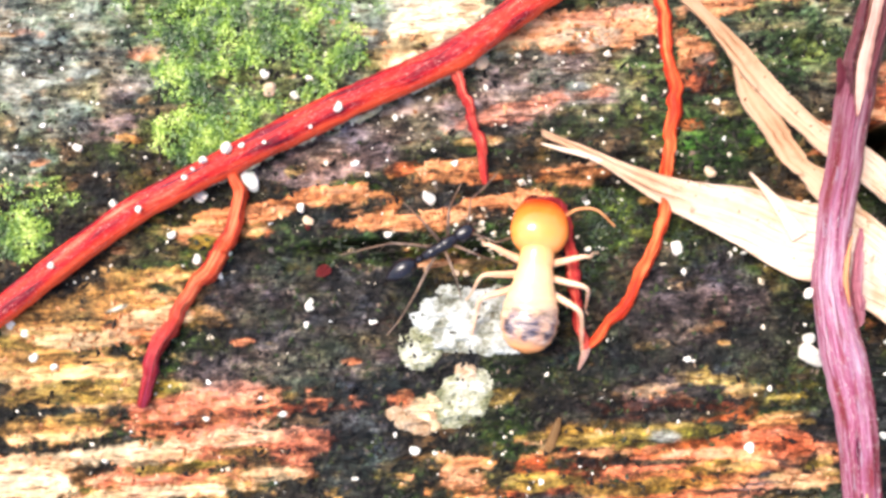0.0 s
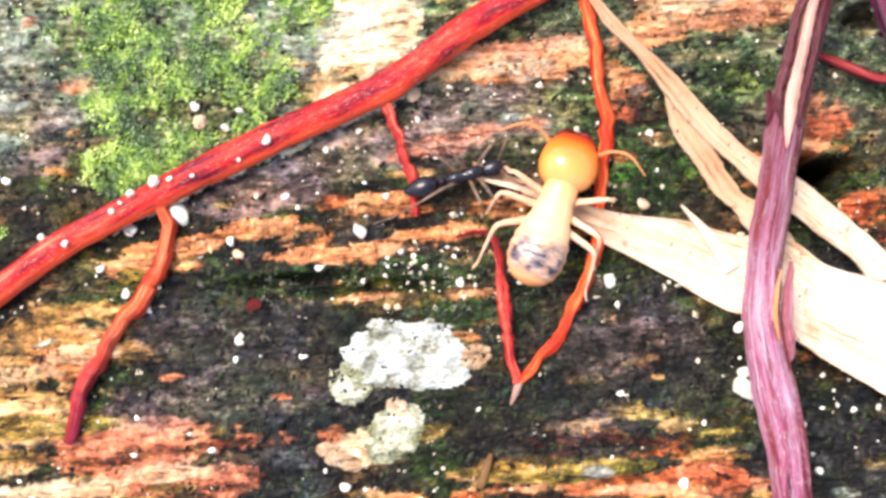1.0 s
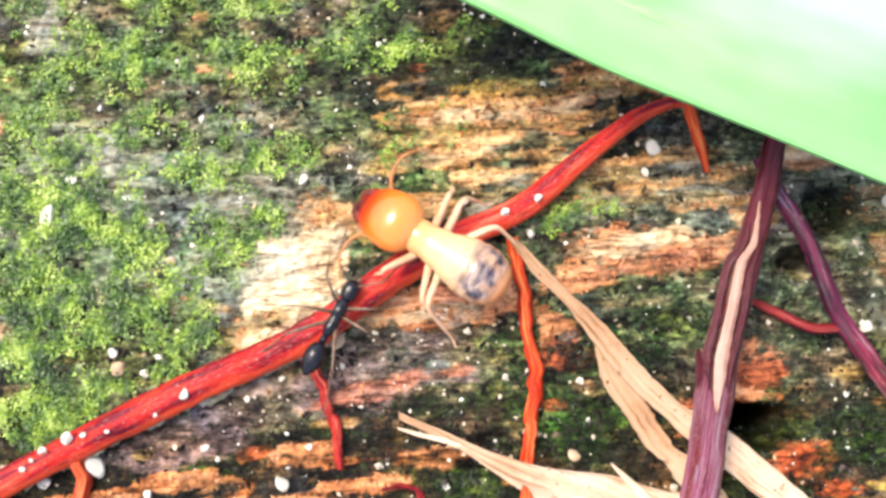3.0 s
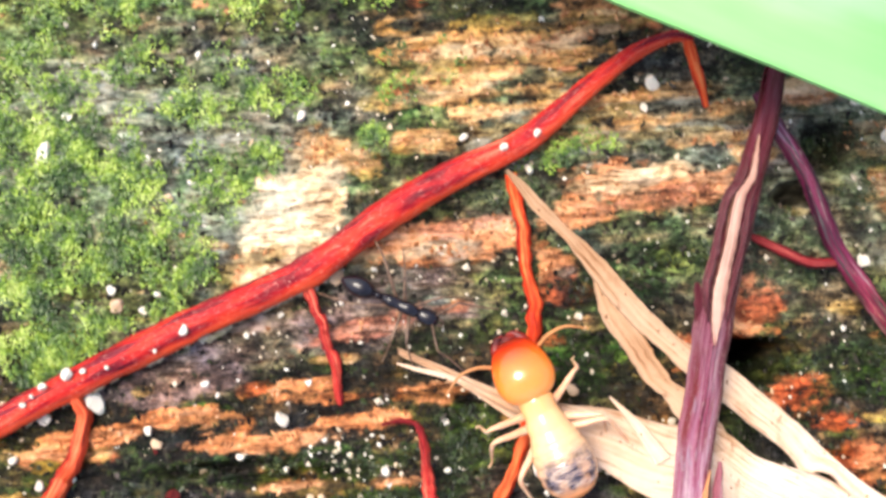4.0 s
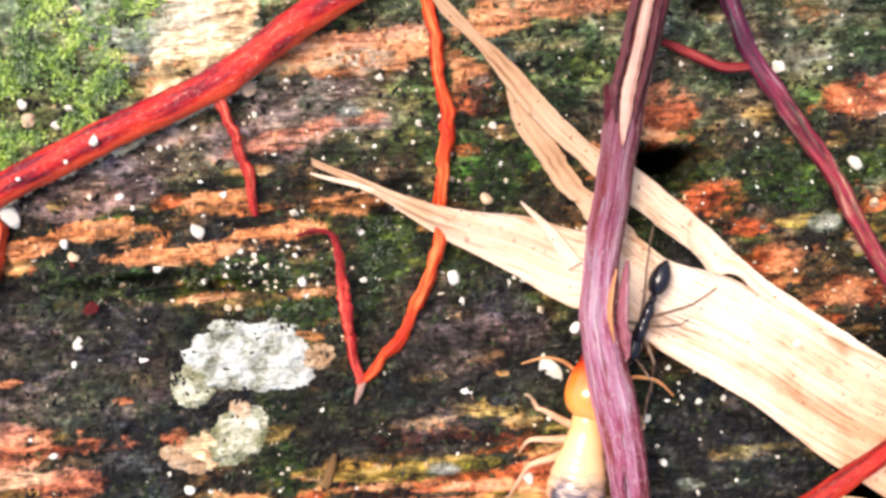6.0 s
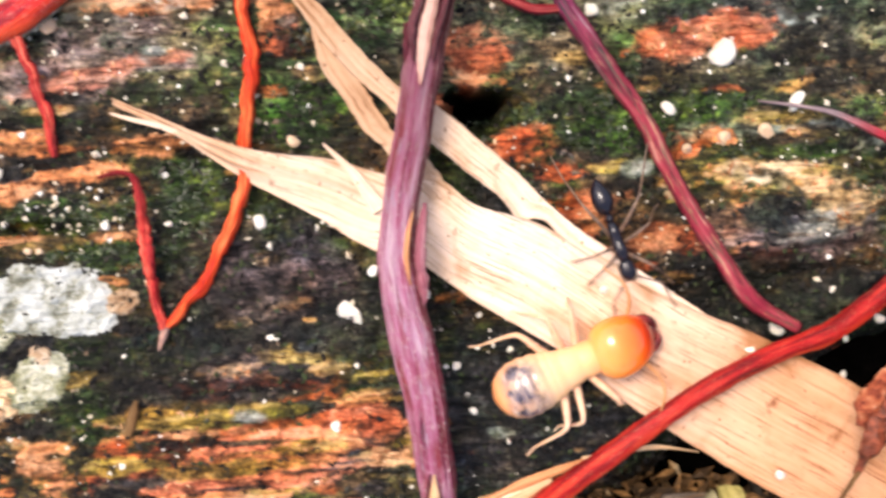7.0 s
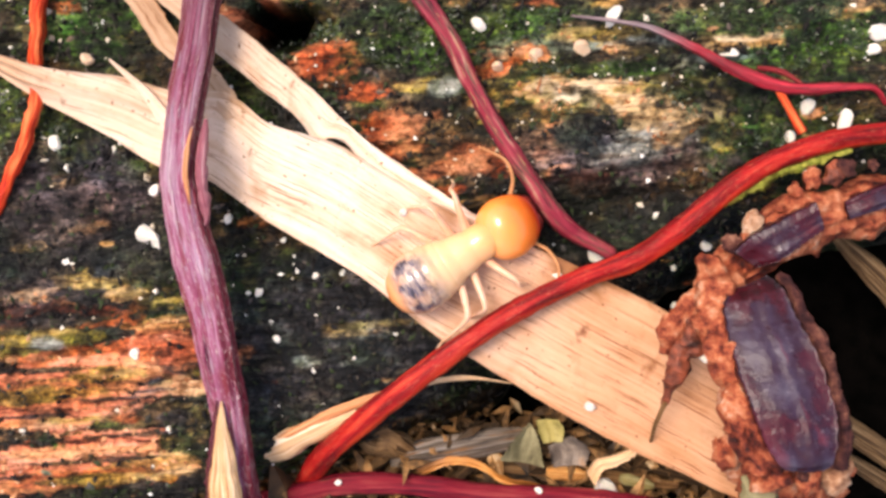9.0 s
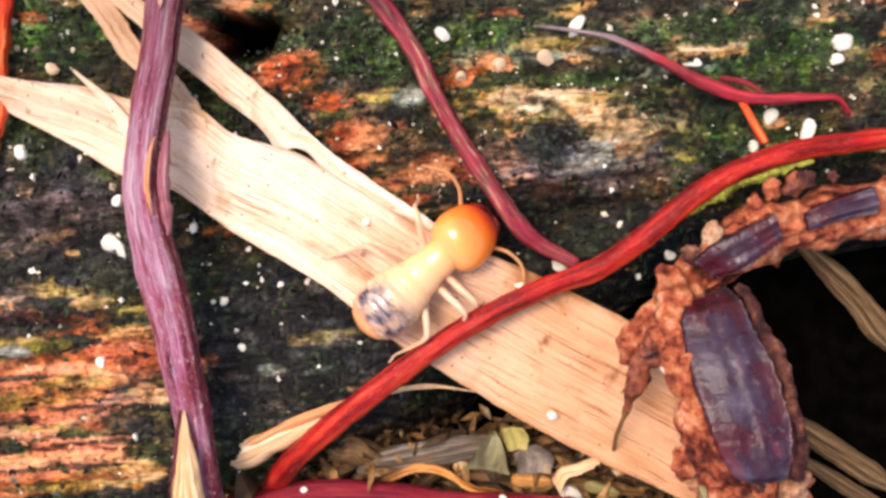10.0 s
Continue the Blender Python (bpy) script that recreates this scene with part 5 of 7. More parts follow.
piece("peeled_strip", ribbon([(2.580, 0.807, 0.395), (2.548, 0.698, 0.415), (2.511, 0.577, 0.430), (2.437, 0.473, 0.440), (2.390, 0.281, 0.446), (2.346, 0.113, 0.450), (2.307, -0.031, 0.455), (2.297, -0.174, 0.455), (2.306, -0.302, 0.440)], [(2.586, 0.807, 0.395), (2.574, 0.698, 0.415), (2.552, 0.576, 0.430), (2.493, 0.472, 0.440), (2.448, 0.280, 0.446), (2.408, 0.112, 0.450), (2.377, -0.032, 0.455), (2.347, -0.175, 0.455), (2.312, -0.302, 0.440)], PITH, 140, 10, 0.05, 0.008, 8, -0.14, 0.008), stem, "pale wood where the bark has peeled")
piece("bark_edge", tube([(2.525, 0.702, 0.396), (2.479, 0.580, 0.411), (2.402, 0.476, 0.421), (2.355, 0.284, 0.426), (2.312, 0.116, 0.428), (2.269, -0.028, 0.433), (2.271, -0.172, 0.436)], [0.006, 0.018, 0.022, 0.02, 0.024, 0.022, 0.008], WINE_BARK, 10, 110, 0.35, 9, 0.8, 0.4, 0.012), stem, "dark curled edge of peeled bark")
piece("bark_edge", tube([(2.576, 0.579, 0.403), (2.531, 0.474, 0.413), (2.484, 0.282, 0.418), (2.444, 0.114, 0.420), (2.404, -0.030, 0.425), (2.373, -0.174, 0.428)], [0.005, 0.014, 0.016, 0.014, 0.016, 0.006], WINE_BARK, 10, 90, 0.35, 13, 0.8, 0.4, 0.01), stem, "dark curled edge of peeled bark")
piece("split_bark", tube([(2.266, -0.934, 0.465), (2.238, -1.050, 0.465), (2.227, -1.169, 0.465), (2.247, -1.312, 0.465)], [0.005, 0.013, 0.015, 0.004], SLIT, 10, 40, 0.2, 9, 0.6, 0.3), stem, "orange wood in a split of the bark")
piece("bark_ridge", tube([(2.333, -0.894, 0.430), (2.305, -1.040, 0.430), (2.294, -1.189, 0.430), (2.314, -1.362, 0.430), (2.309, -1.412, 0.420)], [0.01, 0.028, 0.032, 0.03, 0.01], RIDGE, 14, 70, 0.25, 19, 0.9, 0.3, 0.008), stem)
piece("split_end", tube([(2.351, -2.310, 0.380), (2.357, -2.450, 0.385), (2.358, -2.630, 0.360), (2.352, -2.823, 0.300), (2.357, -3.023, 0.200), (2.362, -3.273, 0.100)], [0.004, 0.04, 0.075, 0.1, 0.115, 0.12], SPLIT_WOOD, 24, 90, 0.16, 10, 0.5, 0.25, 0.01, 0.2), stem, "bare yellowish wood at the torn end")
piece("bark_edge", tube([(2.331, -2.310, 0.368), (2.311, -2.450, 0.363), (2.286, -2.630, 0.328), (2.254, -2.823, 0.258), (2.242, -3.023, 0.160)], [0.004, 0.02, 0.026, 0.024, 0.01], WINE_BARK, 10, 60, 0.4, 18, 0.8, 0.4, 0.012), stem, "dark curled edge of peeled bark")
piece("node", tube([(2.244, 0.03, 0.36), (2.254, -0.075, 0.37), (2.243, -0.178, 0.35)], [0.014, 0.03, 0.012], PURPLE, 10, 16, 0.2, 12), stem)

root("thin_stem", "thin greyish purple and red stem lying on the log", [(2.665, 1.086, 0.1), (2.779, 0.858, 0.12), (2.906, 0.632, 0.14), (3.006, 0.349, 0.14), (3.097, 0.162, 0.13), (3.513, -0.454, 0.12), (3.627, -0.687, 0.12), (3.771, -0.951, 0.12), (3.946, -1.216, 0.11), (4.123, -1.456, 0.09), (4.38, -1.61, 0.06)],
     [0.036, 0.044, 0.05, 0.048, 0.05, 0.05, 0.048, 0.048, 0.05, 0.05, 0.04], GREY_STEM, rings=150, sides=16, rough=0.1, furrow=0.25)
root("side_stem", "", [(2.615, 0.301, 0.03), (2.744, 0.231, 0.07), (2.92, 0.143, 0.1), (3.069, 0.139, 0.12)], [0.02, 0.028, 0.032, 0.025], DARK_ROOT, bpy.data.objects["thin_stem"], rings=40, rough=0.12)

lower = thing("arching_root", "dark red wet root arching over the leaf and litter", "root")
root("main_root", "", [(2.4, -3.313, -0.75), (2.652, -2.959, -0.35), (2.856, -2.663, -0.02), (3.165, -2.366, 0.2), (3.521, -2.09, 0.28), (3.811, -1.898, 0.29), (4.158, -1.727, 0.28), (4.476, -1.611, 0.27), (4.708, -1.456, 0.26), (4.937, -1.272, 0.26), (5.169, -1.132, 0.25), (5.429, -1.044, 0.24), (5.724, -0.998, 0.22), (6.135, -0.956, 0.2), (6.595, -0.945, 0.15)],
             [0.069, 0.069, 0.069, 0.064, 0.061, 0.058, 0.055, 0.055, 0.057, 0.057, 0.057, 0.055, 0.052, 0.046, 0.046], WINE_ROOT, lower, rings=200, sides=18, rough=0.09, furrow=0.2)

piece("moss_fringe", tube([(4.864, -1.383, 0.22), (5.052, -1.270, 0.22), (5.225, -1.182, 0.22), (5.398, -1.118, 0.22), (5.571, -1.086, 0.22)], [0.012, 0.03, 0.036, 0.03, 0.01], FRINGE, 10, 160, 0.7, 9, 1.0, 0.6, 0.02), lower, "yellow-green mossy fringe")
fork = thing("rootlet", "thin crooked dark red rootlet with a side shoot on the log", "root")
root("main_root", "", [(4.162, -0.361, 0.06), (4.365, -0.39, 0.08), (4.567, -0.436, 0.1), (4.753, -0.522, 0.12), (4.969, -0.642, 0.13), (5.174, -0.731, 0.13), (5.352, -0.762, 0.12), (5.56, -0.755, 0.11), (5.729, -0.758, 0.09), (5.82, -0.841, 0.05)],
     [0.006, 0.011, 0.017, 0.022, 0.028, 0.036, 0.034, 0.028, 0.02, 0.012], ROOTLET, fork, rings=110, rough=0.12, furrow=0.2)
root("side_root", "", [(5.221, -0.751, 0.12), (5.277, -0.854, 0.13), (5.348, -0.987, 0.14)], [0.02, 0.02, 0.026], ORANGE_ROOT, fork, rings=30)
root("side_root", "", [(5.118, -0.648, 0.12), (5.243, -0.675, 0.14), (5.352, -0.738, 0.12)], [0.012, 0.016, 0.01], DARK_ROOT, fork, rings=30)

# ---- the dry split leaf ----
leaf = thing("dry_leaf", "pale straw-coloured dead leaf, torn into strips at its tip", "leaf")
piece("blade", ribbon(
    [(0.654, -0.3, 0.08), (1.072, -0.481, 0.1), (1.411, -0.594, 0.11), (1.841, -0.653, 0.12), (2.115, -0.734, 0.13), (2.375, -0.746, 0.16), (2.577, -0.894, 0.17), (2.78, -0.964, 0.18), (2.882, -0.991, 0.182), (2.983, -1.036, 0.185), (3.081, -1.101, 0.19), (3.213, -1.184, 0.19), (3.588, -1.403, 0.2), (4.11, -1.632, 0.2), (4.668, -1.923, 0.18), (5.038, -2.18, 0.12), (5.319, -2.342, 0.08)],
    [(0.659, -0.344, 0.07), (0.994, -0.511, 0.07), (1.347, -0.746, 0.08), (1.685, -0.925, 0.08), (2.051, -1.145, 0.09), (2.247, -1.189, 0.1), (2.41, -1.291, 0.11), (2.586, -1.42, 0.12), (2.673, -1.474, 0.12), (2.761, -1.528, 0.125), (2.849, -1.579, 0.13), (3.055, -1.706, 0.14), (3.434, -2.012, 0.15), (3.787, -2.243, 0.15), (4.292, -2.554, 0.13), (4.841, -2.83, 0.08), (5.094, -2.962, 0.04)],
    BLADE, 260, 26, 0.02, 0.035, 3, 0.03, 0.012), leaf)
piece("upper_strip", ribbon(
    [(1.264, 0.659, 0.220), (1.346, 0.599, 0.190), (1.480, 0.467, 0.160), (1.611, 0.325, 0.140), (1.710, 0.247, 0.130), (1.822, 0.136, 0.130), (1.955, -0.022, 0.130), (2.088, -0.161, 0.130), (2.240, -0.298, 0.130), (2.383, -0.362, 0.150), (2.612, -0.548, 0.160), (2.842, -0.753, 0.170), (3.071, -0.979, 0.180), (3.359, -1.186, 0.195), (3.647, -1.387, 0.200), (3.835, -1.512, 0.190)],
    [(1.245, 0.644, 0.220), (1.294, 0.588, 0.190), (1.403, 0.445, 0.150), (1.568, 0.284, 0.130), (1.725, 0.071, 0.120), (1.876, -0.116, 0.120), (2.010, -0.255, 0.120), (2.110, -0.341, 0.120), (2.208, -0.443, 0.130), (2.536, -0.711, 0.160), (2.752, -0.894, 0.175), (2.830, -1.004, 0.168), (2.913, -0.985, 0.172), (2.988, -1.012, 0.176), (3.074, -1.112, 0.174), (3.137, -1.183, 0.176), (3.414, -1.338, 0.185), (3.820, -1.518, 0.190)],
    STRIP, 180, 10, 0.018, 0.02, 13, 0.02, 0.014), leaf)
piece("lower_strip", ribbon(
    [(1.697, 0.214, 0.125), (1.832, -0.012, 0.120), (2.010, -0.261, 0.115), (2.080, -0.377, 0.110), (2.162, -0.497, 0.120), (2.302, -0.599, 0.140), (2.490, -0.849, 0.165)],
    [(1.635, 0.246, 0.125), (1.720, 0.090, 0.115), (1.743, 0.006, 0.110), (1.755, -0.071, 0.100), (1.796, -0.190, 0.100), (1.872, -0.288, 0.100), (1.947, -0.408, 0.100), (2.016, -0.506, 0.100), (2.115, -0.595, 0.110), (2.180, -0.698, 0.130), (2.371, -0.882, 0.160)],
    STRIP, 110, 10, 0.018, 0.03, 17, 0.03, 0.02), leaf)
piece("sliver", ribbon([(1.799, -0.568, 0.22), (1.971, -0.715, 0.17), (2.125, -0.902, 0.14)], [(1.793, -0.577, 0.22), (1.933, -0.752, 0.15), (2.049, -0.948, 0.13)], STRAW, 30, 6, 0.014, 0.01, 19), leaf)
piece("sliver", ribbon([(0.650, -0.385, 0.090), (0.768, -0.412, 0.100), (0.922, -0.446, 0.090), (1.107, -0.517, 0.050)], [(0.656, -0.397, 0.090), (0.761, -0.434, 0.095), (0.906, -0.474, 0.085), (1.091, -0.548, 0.045)], STRAW, 40, 6, 0.014, 0.01, 29), leaf)

# ---- fresh green leaf hanging in at the top ----
green = thing("green_leaf", "fresh pale green leaf blade hanging over the log", "leaf")
piece("blade", ribbon(
    [(0.53, 2.025, 0.75), (1.165, 1.681, 0.8), (1.665, 1.414, 0.85), (2.467, 1.048, 0.9), (3.17, 0.744, 0.9), (4.047, 0.403, 0.85)],
    [(1.003, 2.605, 0.9), (1.672, 2.445, 1), (2.197, 2.208, 1.1), (2.91, 1.889, 1.15), (3.467, 1.66, 1.15), (4.36, 1.284, 1.1)],
    GREEN_LEAF, 80, 24, 0.03, 0.03, 23, 0.06), green)
piece("midrib", tube([(0.8, 2.285, 0.83), (1.692, 1.777, 0.905), (2.588, 1.345, 0.963), (3.338, 1.059, 0.963), (4.221, 0.76, 0.925)], [0.03, 0.04, 0.045, 0.05, 0.05], LEAF_RIB, 10, 60, 0.03, 4, 0.4), green)

# ---- knotted root end at the lower edge of the log ----
knot = thing("knotted_root", "gnarled root end with glossy purple bark and orange cork", "root")
piece("stump", tube([(5.644, -3.51, -0.9), (5.367, -3.071, -0.2), (5.148, -2.65, 0.4), (5.041, -2.308, 0.6), (4.986, -2.035, 0.58), (4.932, -1.836, 0.45), (4.916, -1.739, 0.32), (4.999, -1.639, 0.22)],
                    [0.27, 0.28, 0.29, 0.28, 0.25, 0.2, 0.15, 0.1], CORK, 64, 220, 0.34, 15, 0.9, 0.2, 0.0, 0.25), knot)
piece("branch", tube([(4.929, -1.744, 0.3), (5.031, -1.599, 0.34), (5.222, -1.458, 0.36), (5.426, -1.405, 0.34), (5.696, -1.347, 0.3), (6.141, -1.274, 0.2), (6.741, -1.222, -0.1)],
                     [0.12, 0.15, 0.15, 0.14, 0.13, 0.13, 0.13], CORK, 48, 180, 0.42, 25, 0.9, 0.3, 0.0, 0.3), knot)
piece("bark_plate", ribbon([(4.889, -1.743, 0.600), (4.815, -1.804, 0.680), (4.809, -1.919, 0.740), (4.826, -2.073, 0.840), (4.857, -2.220, 0.930), (4.909, -2.365, 0.960), (4.980, -2.499, 0.950), (5.039, -2.552, 0.900)], [(5.040, -1.684, 0.600), (5.102, -1.753, 0.680), (5.137, -1.869, 0.740), (5.193, -2.008, 0.840), (5.236, -2.195, 0.930), (5.258, -2.355, 0.960), (5.243, -2.494, 0.950), (5.213, -2.556, 0.900)], PLATE, 120, 30, 0.14, 0.022, 36, -0.07, 0.02), knot, "smooth glossy purple bark")
piece("bark_plate", ribbon([(4.902, -1.573, 0.500), (4.978, -1.493, 0.560), (5.056, -1.451, 0.580), (5.281, -1.332, 0.560)], [(5.014, -1.654, 0.500), (5.098, -1.621, 0.560), (5.158, -1.581, 0.580), (5.328, -1.472, 0.560)], PLATE, 60, 20, 0.16, 0.02, 37, -0.12, 0.02), knot, "smooth glossy purple bark")
piece("bark_plate", ribbon([(5.450, -1.340, 0.470), (5.550, -1.293, 0.470), (5.659, -1.257, 0.470), (5.808, -1.216, 0.470)], [(5.466, -1.426, 0.470), (5.566, -1.396, 0.470), (5.661, -1.371, 0.470), (5.811, -1.344, 0.470)], PLATE, 40, 12, 0.1, 0.06, 39, -0.2, 0.0), knot, "smooth glossy purple bark")
piece("crust", tube([(4.815, -1.794, 0.500), (4.710, -1.812, 0.520), (4.630, -1.868, 0.500), (4.584, -1.974, 0.460), (4.571, -2.081, 0.420)], [0.06, 0.055, 0.06, 0.05, 0.02], CORK, 20, 70, 0.5, 35, 0.7, 0.5, 0.03), knot, "ragged pink and brown cork flap")
piece("crust", tube([(4.676, -1.897, 0.500), (4.699, -2.015, 0.480), (4.679, -2.107, 0.450), (4.638, -2.213, 0.420), (4.592, -2.349, 0.360)], [0.04, 0.05, 0.055, 0.04, 0.012], FLAKE, 20, 70, 0.5, 38, 0.7, 0.5, 0.03), knot, "dark brown flaking crust")
piece("fibre", tube([(4.592, -2.343, 0.360), (4.572, -2.446, 0.300), (4.559, -2.546, 0.200), (4.563, -2.650, 0.050), (4.538, -2.705, -0.050)], [0.014, 0.012, 0.01, 0.012, 0.016], CHIP, 8, 50, 0.2, 3, 1.0, 0.0, 0.012), knot)


def cork_lump(x, y, z, r, seed, material, tall=0.8):
    bm = bmesh.new()
    bmesh.ops.create_icosphere(bm, subdivisions=3, radius=r)
    spin = Matrix.Rotation(seed * 2.4, 3, "Z")
    for v in bm.verts:
        v.co *= 1 + 0.55 * noise.noise(v.co * 1.5 / r + Vector((seed * 3.1, 0, 0))) + 0.3 * noise.noise(v.co * 3.6 / r + Vector((0, seed * 1.7, 0)))
        v.co.x *= 1.35
        v.co.z *= tall
        v.co = spin @ v.co
    vs = [(v.co.x + x, v.co.y + y, v.co.z + z) for v in bm.verts]
    fs = [[v.index for v in f.verts] for f in bm.faces]
    bm.free()
    return piece("cork_lump", (vs, fs, [(-1, 0, 0)] * len(vs), material), knot)


piece("cork_rim", tube([(4.814, -1.638, 0.400), (4.778, -1.742, 0.500), (4.784, -1.859, 0.580), (4.804, -1.976, 0.640), (4.828, -2.128, 0.720), (4.854, -2.267, 0.780), (4.904, -2.414, 0.800), (4.973, -2.536, 0.760), (5.034, -2.666, 0.700)], [0.05, 0.085, 0.09, 0.08, 0.085, 0.095, 0.1, 0.1, 0.08], CORK, 30, 150, 0.5, 71, 0.9, 0.5, 0.04, 0.3), knot, "ragged orange and pink cork")
piece("cork_rim", tube([(5.114, -1.695, 0.500), (5.155, -1.766, 0.580), (5.191, -1.884, 0.640), (5.249, -2.027, 0.740), (5.292, -2.217, 0.830), (5.315, -2.381, 0.860), (5.321, -2.559, 0.800)], [0.02, 0.03, 0.032, 0.034, 0.036, 0.036, 0.034], DARK_CORK, 24, 120, 0.35, 73, 0.9, 0.4, 0.02, 0.2), knot, "dark brown cork edge")
# crumbling cork along the rims of the bark plates
cork = random.Random(21)
RIMS = [([(4.814, -1.638, 0.400), (4.778, -1.742, 0.500), (4.784, -1.859, 0.580), (4.804, -1.976, 0.640), (4.828, -2.128, 0.720), (4.854, -2.267, 0.780), (4.904, -2.414, 0.800), (4.973, -2.536, 0.760), (5.034, -2.666, 0.700)], 13, 0.026), ([(4.836, -2.532, 0.450), (4.891, -2.579, 0.600), (4.972, -2.609, 0.700), (5.075, -2.596, 0.800), (5.231, -2.599, 0.750), (5.404, -2.674, 0.600)], 8, 0.045), ([(4.897, -1.534, 0.460), (5.025, -1.450, 0.460), (5.153, -1.366, 0.460), (5.267, -1.282, 0.460), (5.410, -1.227, 0.460), (5.582, -1.186, 0.460)], 10, 0.034)]
lump_seed = 1
for rim, many, size in RIMS:
    for q in spline(rim, many):
        cork_lump(q[0] + cork.uniform(-0.05, 0.05), q[1] + cork.uniform(-0.05, 0.05), q[2] + cork.uniform(-0.03, 0.03), size * cork.uniform(0.5, 1.5), lump_seed,
                  cork.choice([CORK, CORK, DARK_CORK, FLAKE, PALE_CORK]), cork.uniform(0.5, 1.0))
        lump_seed += 1
cork_lump(5.0, -2.74, 0.62, 0.075, 90, OLIVE)

# ---- litter below the log's edge ----
def straw(label, a, b, r0, r1, material=CHIP, seed=1, bend=0.06, flat=0.5, sides=10):
    m = (np.array(a) + np.array(b)) / 2 + np.array([bend, bend, bend * 0.5])
    ob = piece("straw", tube([a, m.tolist(), b], [r0 * 0.55, r0, (r0 + r1) * 0.53, (r0 + r1) * 0.53, r1, r1 * 0.5], material, sides, 44, 0.09, seed, flat, 0.22))
    return tagged(ob, label, "straw", "litter on the soil")


straw("thin curved tan straw beside the root", (2.498, -2.651, -0.05), (3.188, -2.326, 0.06), 0.03, 0.025, SLIT, 1, 0.04)
straw("thin curved tan straw beside the root", (3.185, -2.331, 0), (3.839, -2.299, 0.02), 0.022, 0.006, TORN, 2, 0.05)
straw("pale broken wood splinter in the litter", (2.473, -2.704, -0.1), (3.017, -2.442, 0.02), 0.09, 0.05, TORN, 3, 0.02, 0.6, 14)
straw("split tan wood chunk in the litter", (3.003, -2.632, -0.22), (3.322, -2.763, -0.26), 0.1, 0.07, TAN_CHIP, 4, 0.01, 0.5, 14)
straw("grey weathered bark strip in the litter", (3.166, -2.777, -0.25), (3.994, -2.643, -0.25), 0.075, 0.065, GREY_BARK, 5, 0.0, 0.7, 24)
straw("olive grass stalk in the litter", (3.772, -2.848, -0.28), (4.803, -2.964, -0.3), 0.03, 0.04, CHIP, 7, 0.02)
straw("broad tan straw lying in the dark gap", (5.691, -1.542, -0.35), (6.25, -2.153, -0.4), 0.06, 0.085, TAN_CHIP, 9, 0.02, 0.5, 14)
straw("broad tan straw lying in the dark gap", (5.623, -2.55, -0.45), (6.286, -2.992, -0.45), 0.06, 0.075, TAN_CHIP, 10, 0.0, 0.4, 14)
straw("thin tan straw lying in the dark gap", (5.738, -2.805, -0.4), (6.266, -3.144, -0.4), 0.04, 0.045, TAN_CHIP, 11, 0.0)
bits = random.Random(12)
for k in range(46):
    bx, by, bz = bits.uniform(2.1, 4.7), bits.uniform(-3.3, -2.72), bits.uniform(-0.5, -0.26)
    ba, bl = bits.uniform(-0.6, 0.9), bits.uniform(0.15, 0.5)
    straw(bits.choice(["brown dry stalk piece in the litter", "tan splinter in the litter"]), (bx, by, bz), (bx + bl * math.cos(ba), by + bl * math.sin(ba), bz + bits.uniform(-0.08, 0.08)),
          bits.uniform(0.012, 0.045), bits.uniform(0.01, 0.04), bits.choice([DARK_CHIP, DARK_CHIP, DARK_CHIP, CHIP, GREY_BARK]), 40 + k, bits.uniform(-0.03, 0.03), bits.uniform(0.4, 0.9))


def flake(label, pts_a, pts_b, material, seed):
    ob = piece("dry_flake", ribbon(pts_a, pts_b, material, 40, 10, 0.02, 0.05, seed, 0.15, 0.018))
    return tagged(ob, label, "leaf scrap", "litter on the soil")


flake("curved amber strip of dead leaf in the litter", [(3.310, -2.826, -0.160), (3.454, -2.763, -0.160), (3.544, -2.749, -0.160), (3.675, -2.777, -0.160), (3.809, -2.858, -0.160), (3.998, -2.897, -0.160)], [(3.310, -2.876, -0.190), (3.454, -2.813, -0.190), (3.544, -2.799, -0.190), (3.675, -2.827, -0.190), (3.809, -2.908, -0.190), (3.998, -2.947, -0.190)], AMBER_STRIP, 60)
flake("olive scrap of dead leaf in the litter", [(3.779, -2.743, -0.100), (3.849, -2.642, -0.100), (3.938, -2.547, -0.100)], [(4.024, -2.807, -0.160), (3.998, -2.660, -0.100), (3.958, -2.552, -0.080)], OLIVE, 61)
flake("yellowish scrap of dead leaf in the litter", [(3.982, -2.536, -0.120), (3.991, -2.594, -0.120), (4.020, -2.666, -0.120)], [(4.100, -2.526, -0.120), (4.131, -2.587, -0.120), (4.122, -2.652, -0.120)], YELLOW_SCRAP, 62)
flake("grey scrap of bark in the litter", [(4.050, -2.676, -0.130), (4.059, -2.734, -0.130), (4.075, -2.793, -0.130)], [(4.182, -2.625, -0.100), (4.270, -2.699, -0.130), (4.253, -2.804, -0.160)], GREY_BARK, 63)
flake("pale tan scrap of dead leaf in the litter", [(4.262, -2.838, -0.140), (4.306, -2.757, -0.080), (4.400, -2.730, -0.070), (4.484, -2.694, -0.050), (4.540, -2.661, -0.030)], [(4.307, -2.916, -0.160), (4.348, -2.815, -0.100), (4.419, -2.788, -0.090), (4.501, -2.739, -0.070), (4.552, -2.686, -0.040)], TORN, 64)
flake("brown curled bark scrap in the litter", [(3.039, -2.637, -0.2), (3.17, -2.578, -0.16), (3.309, -2.705, -0.2)], [(3.001, -2.746, -0.26), (3.135, -2.711, -0.18), (3.274, -2.798, -0.26)], TAN_CHIP, 65)
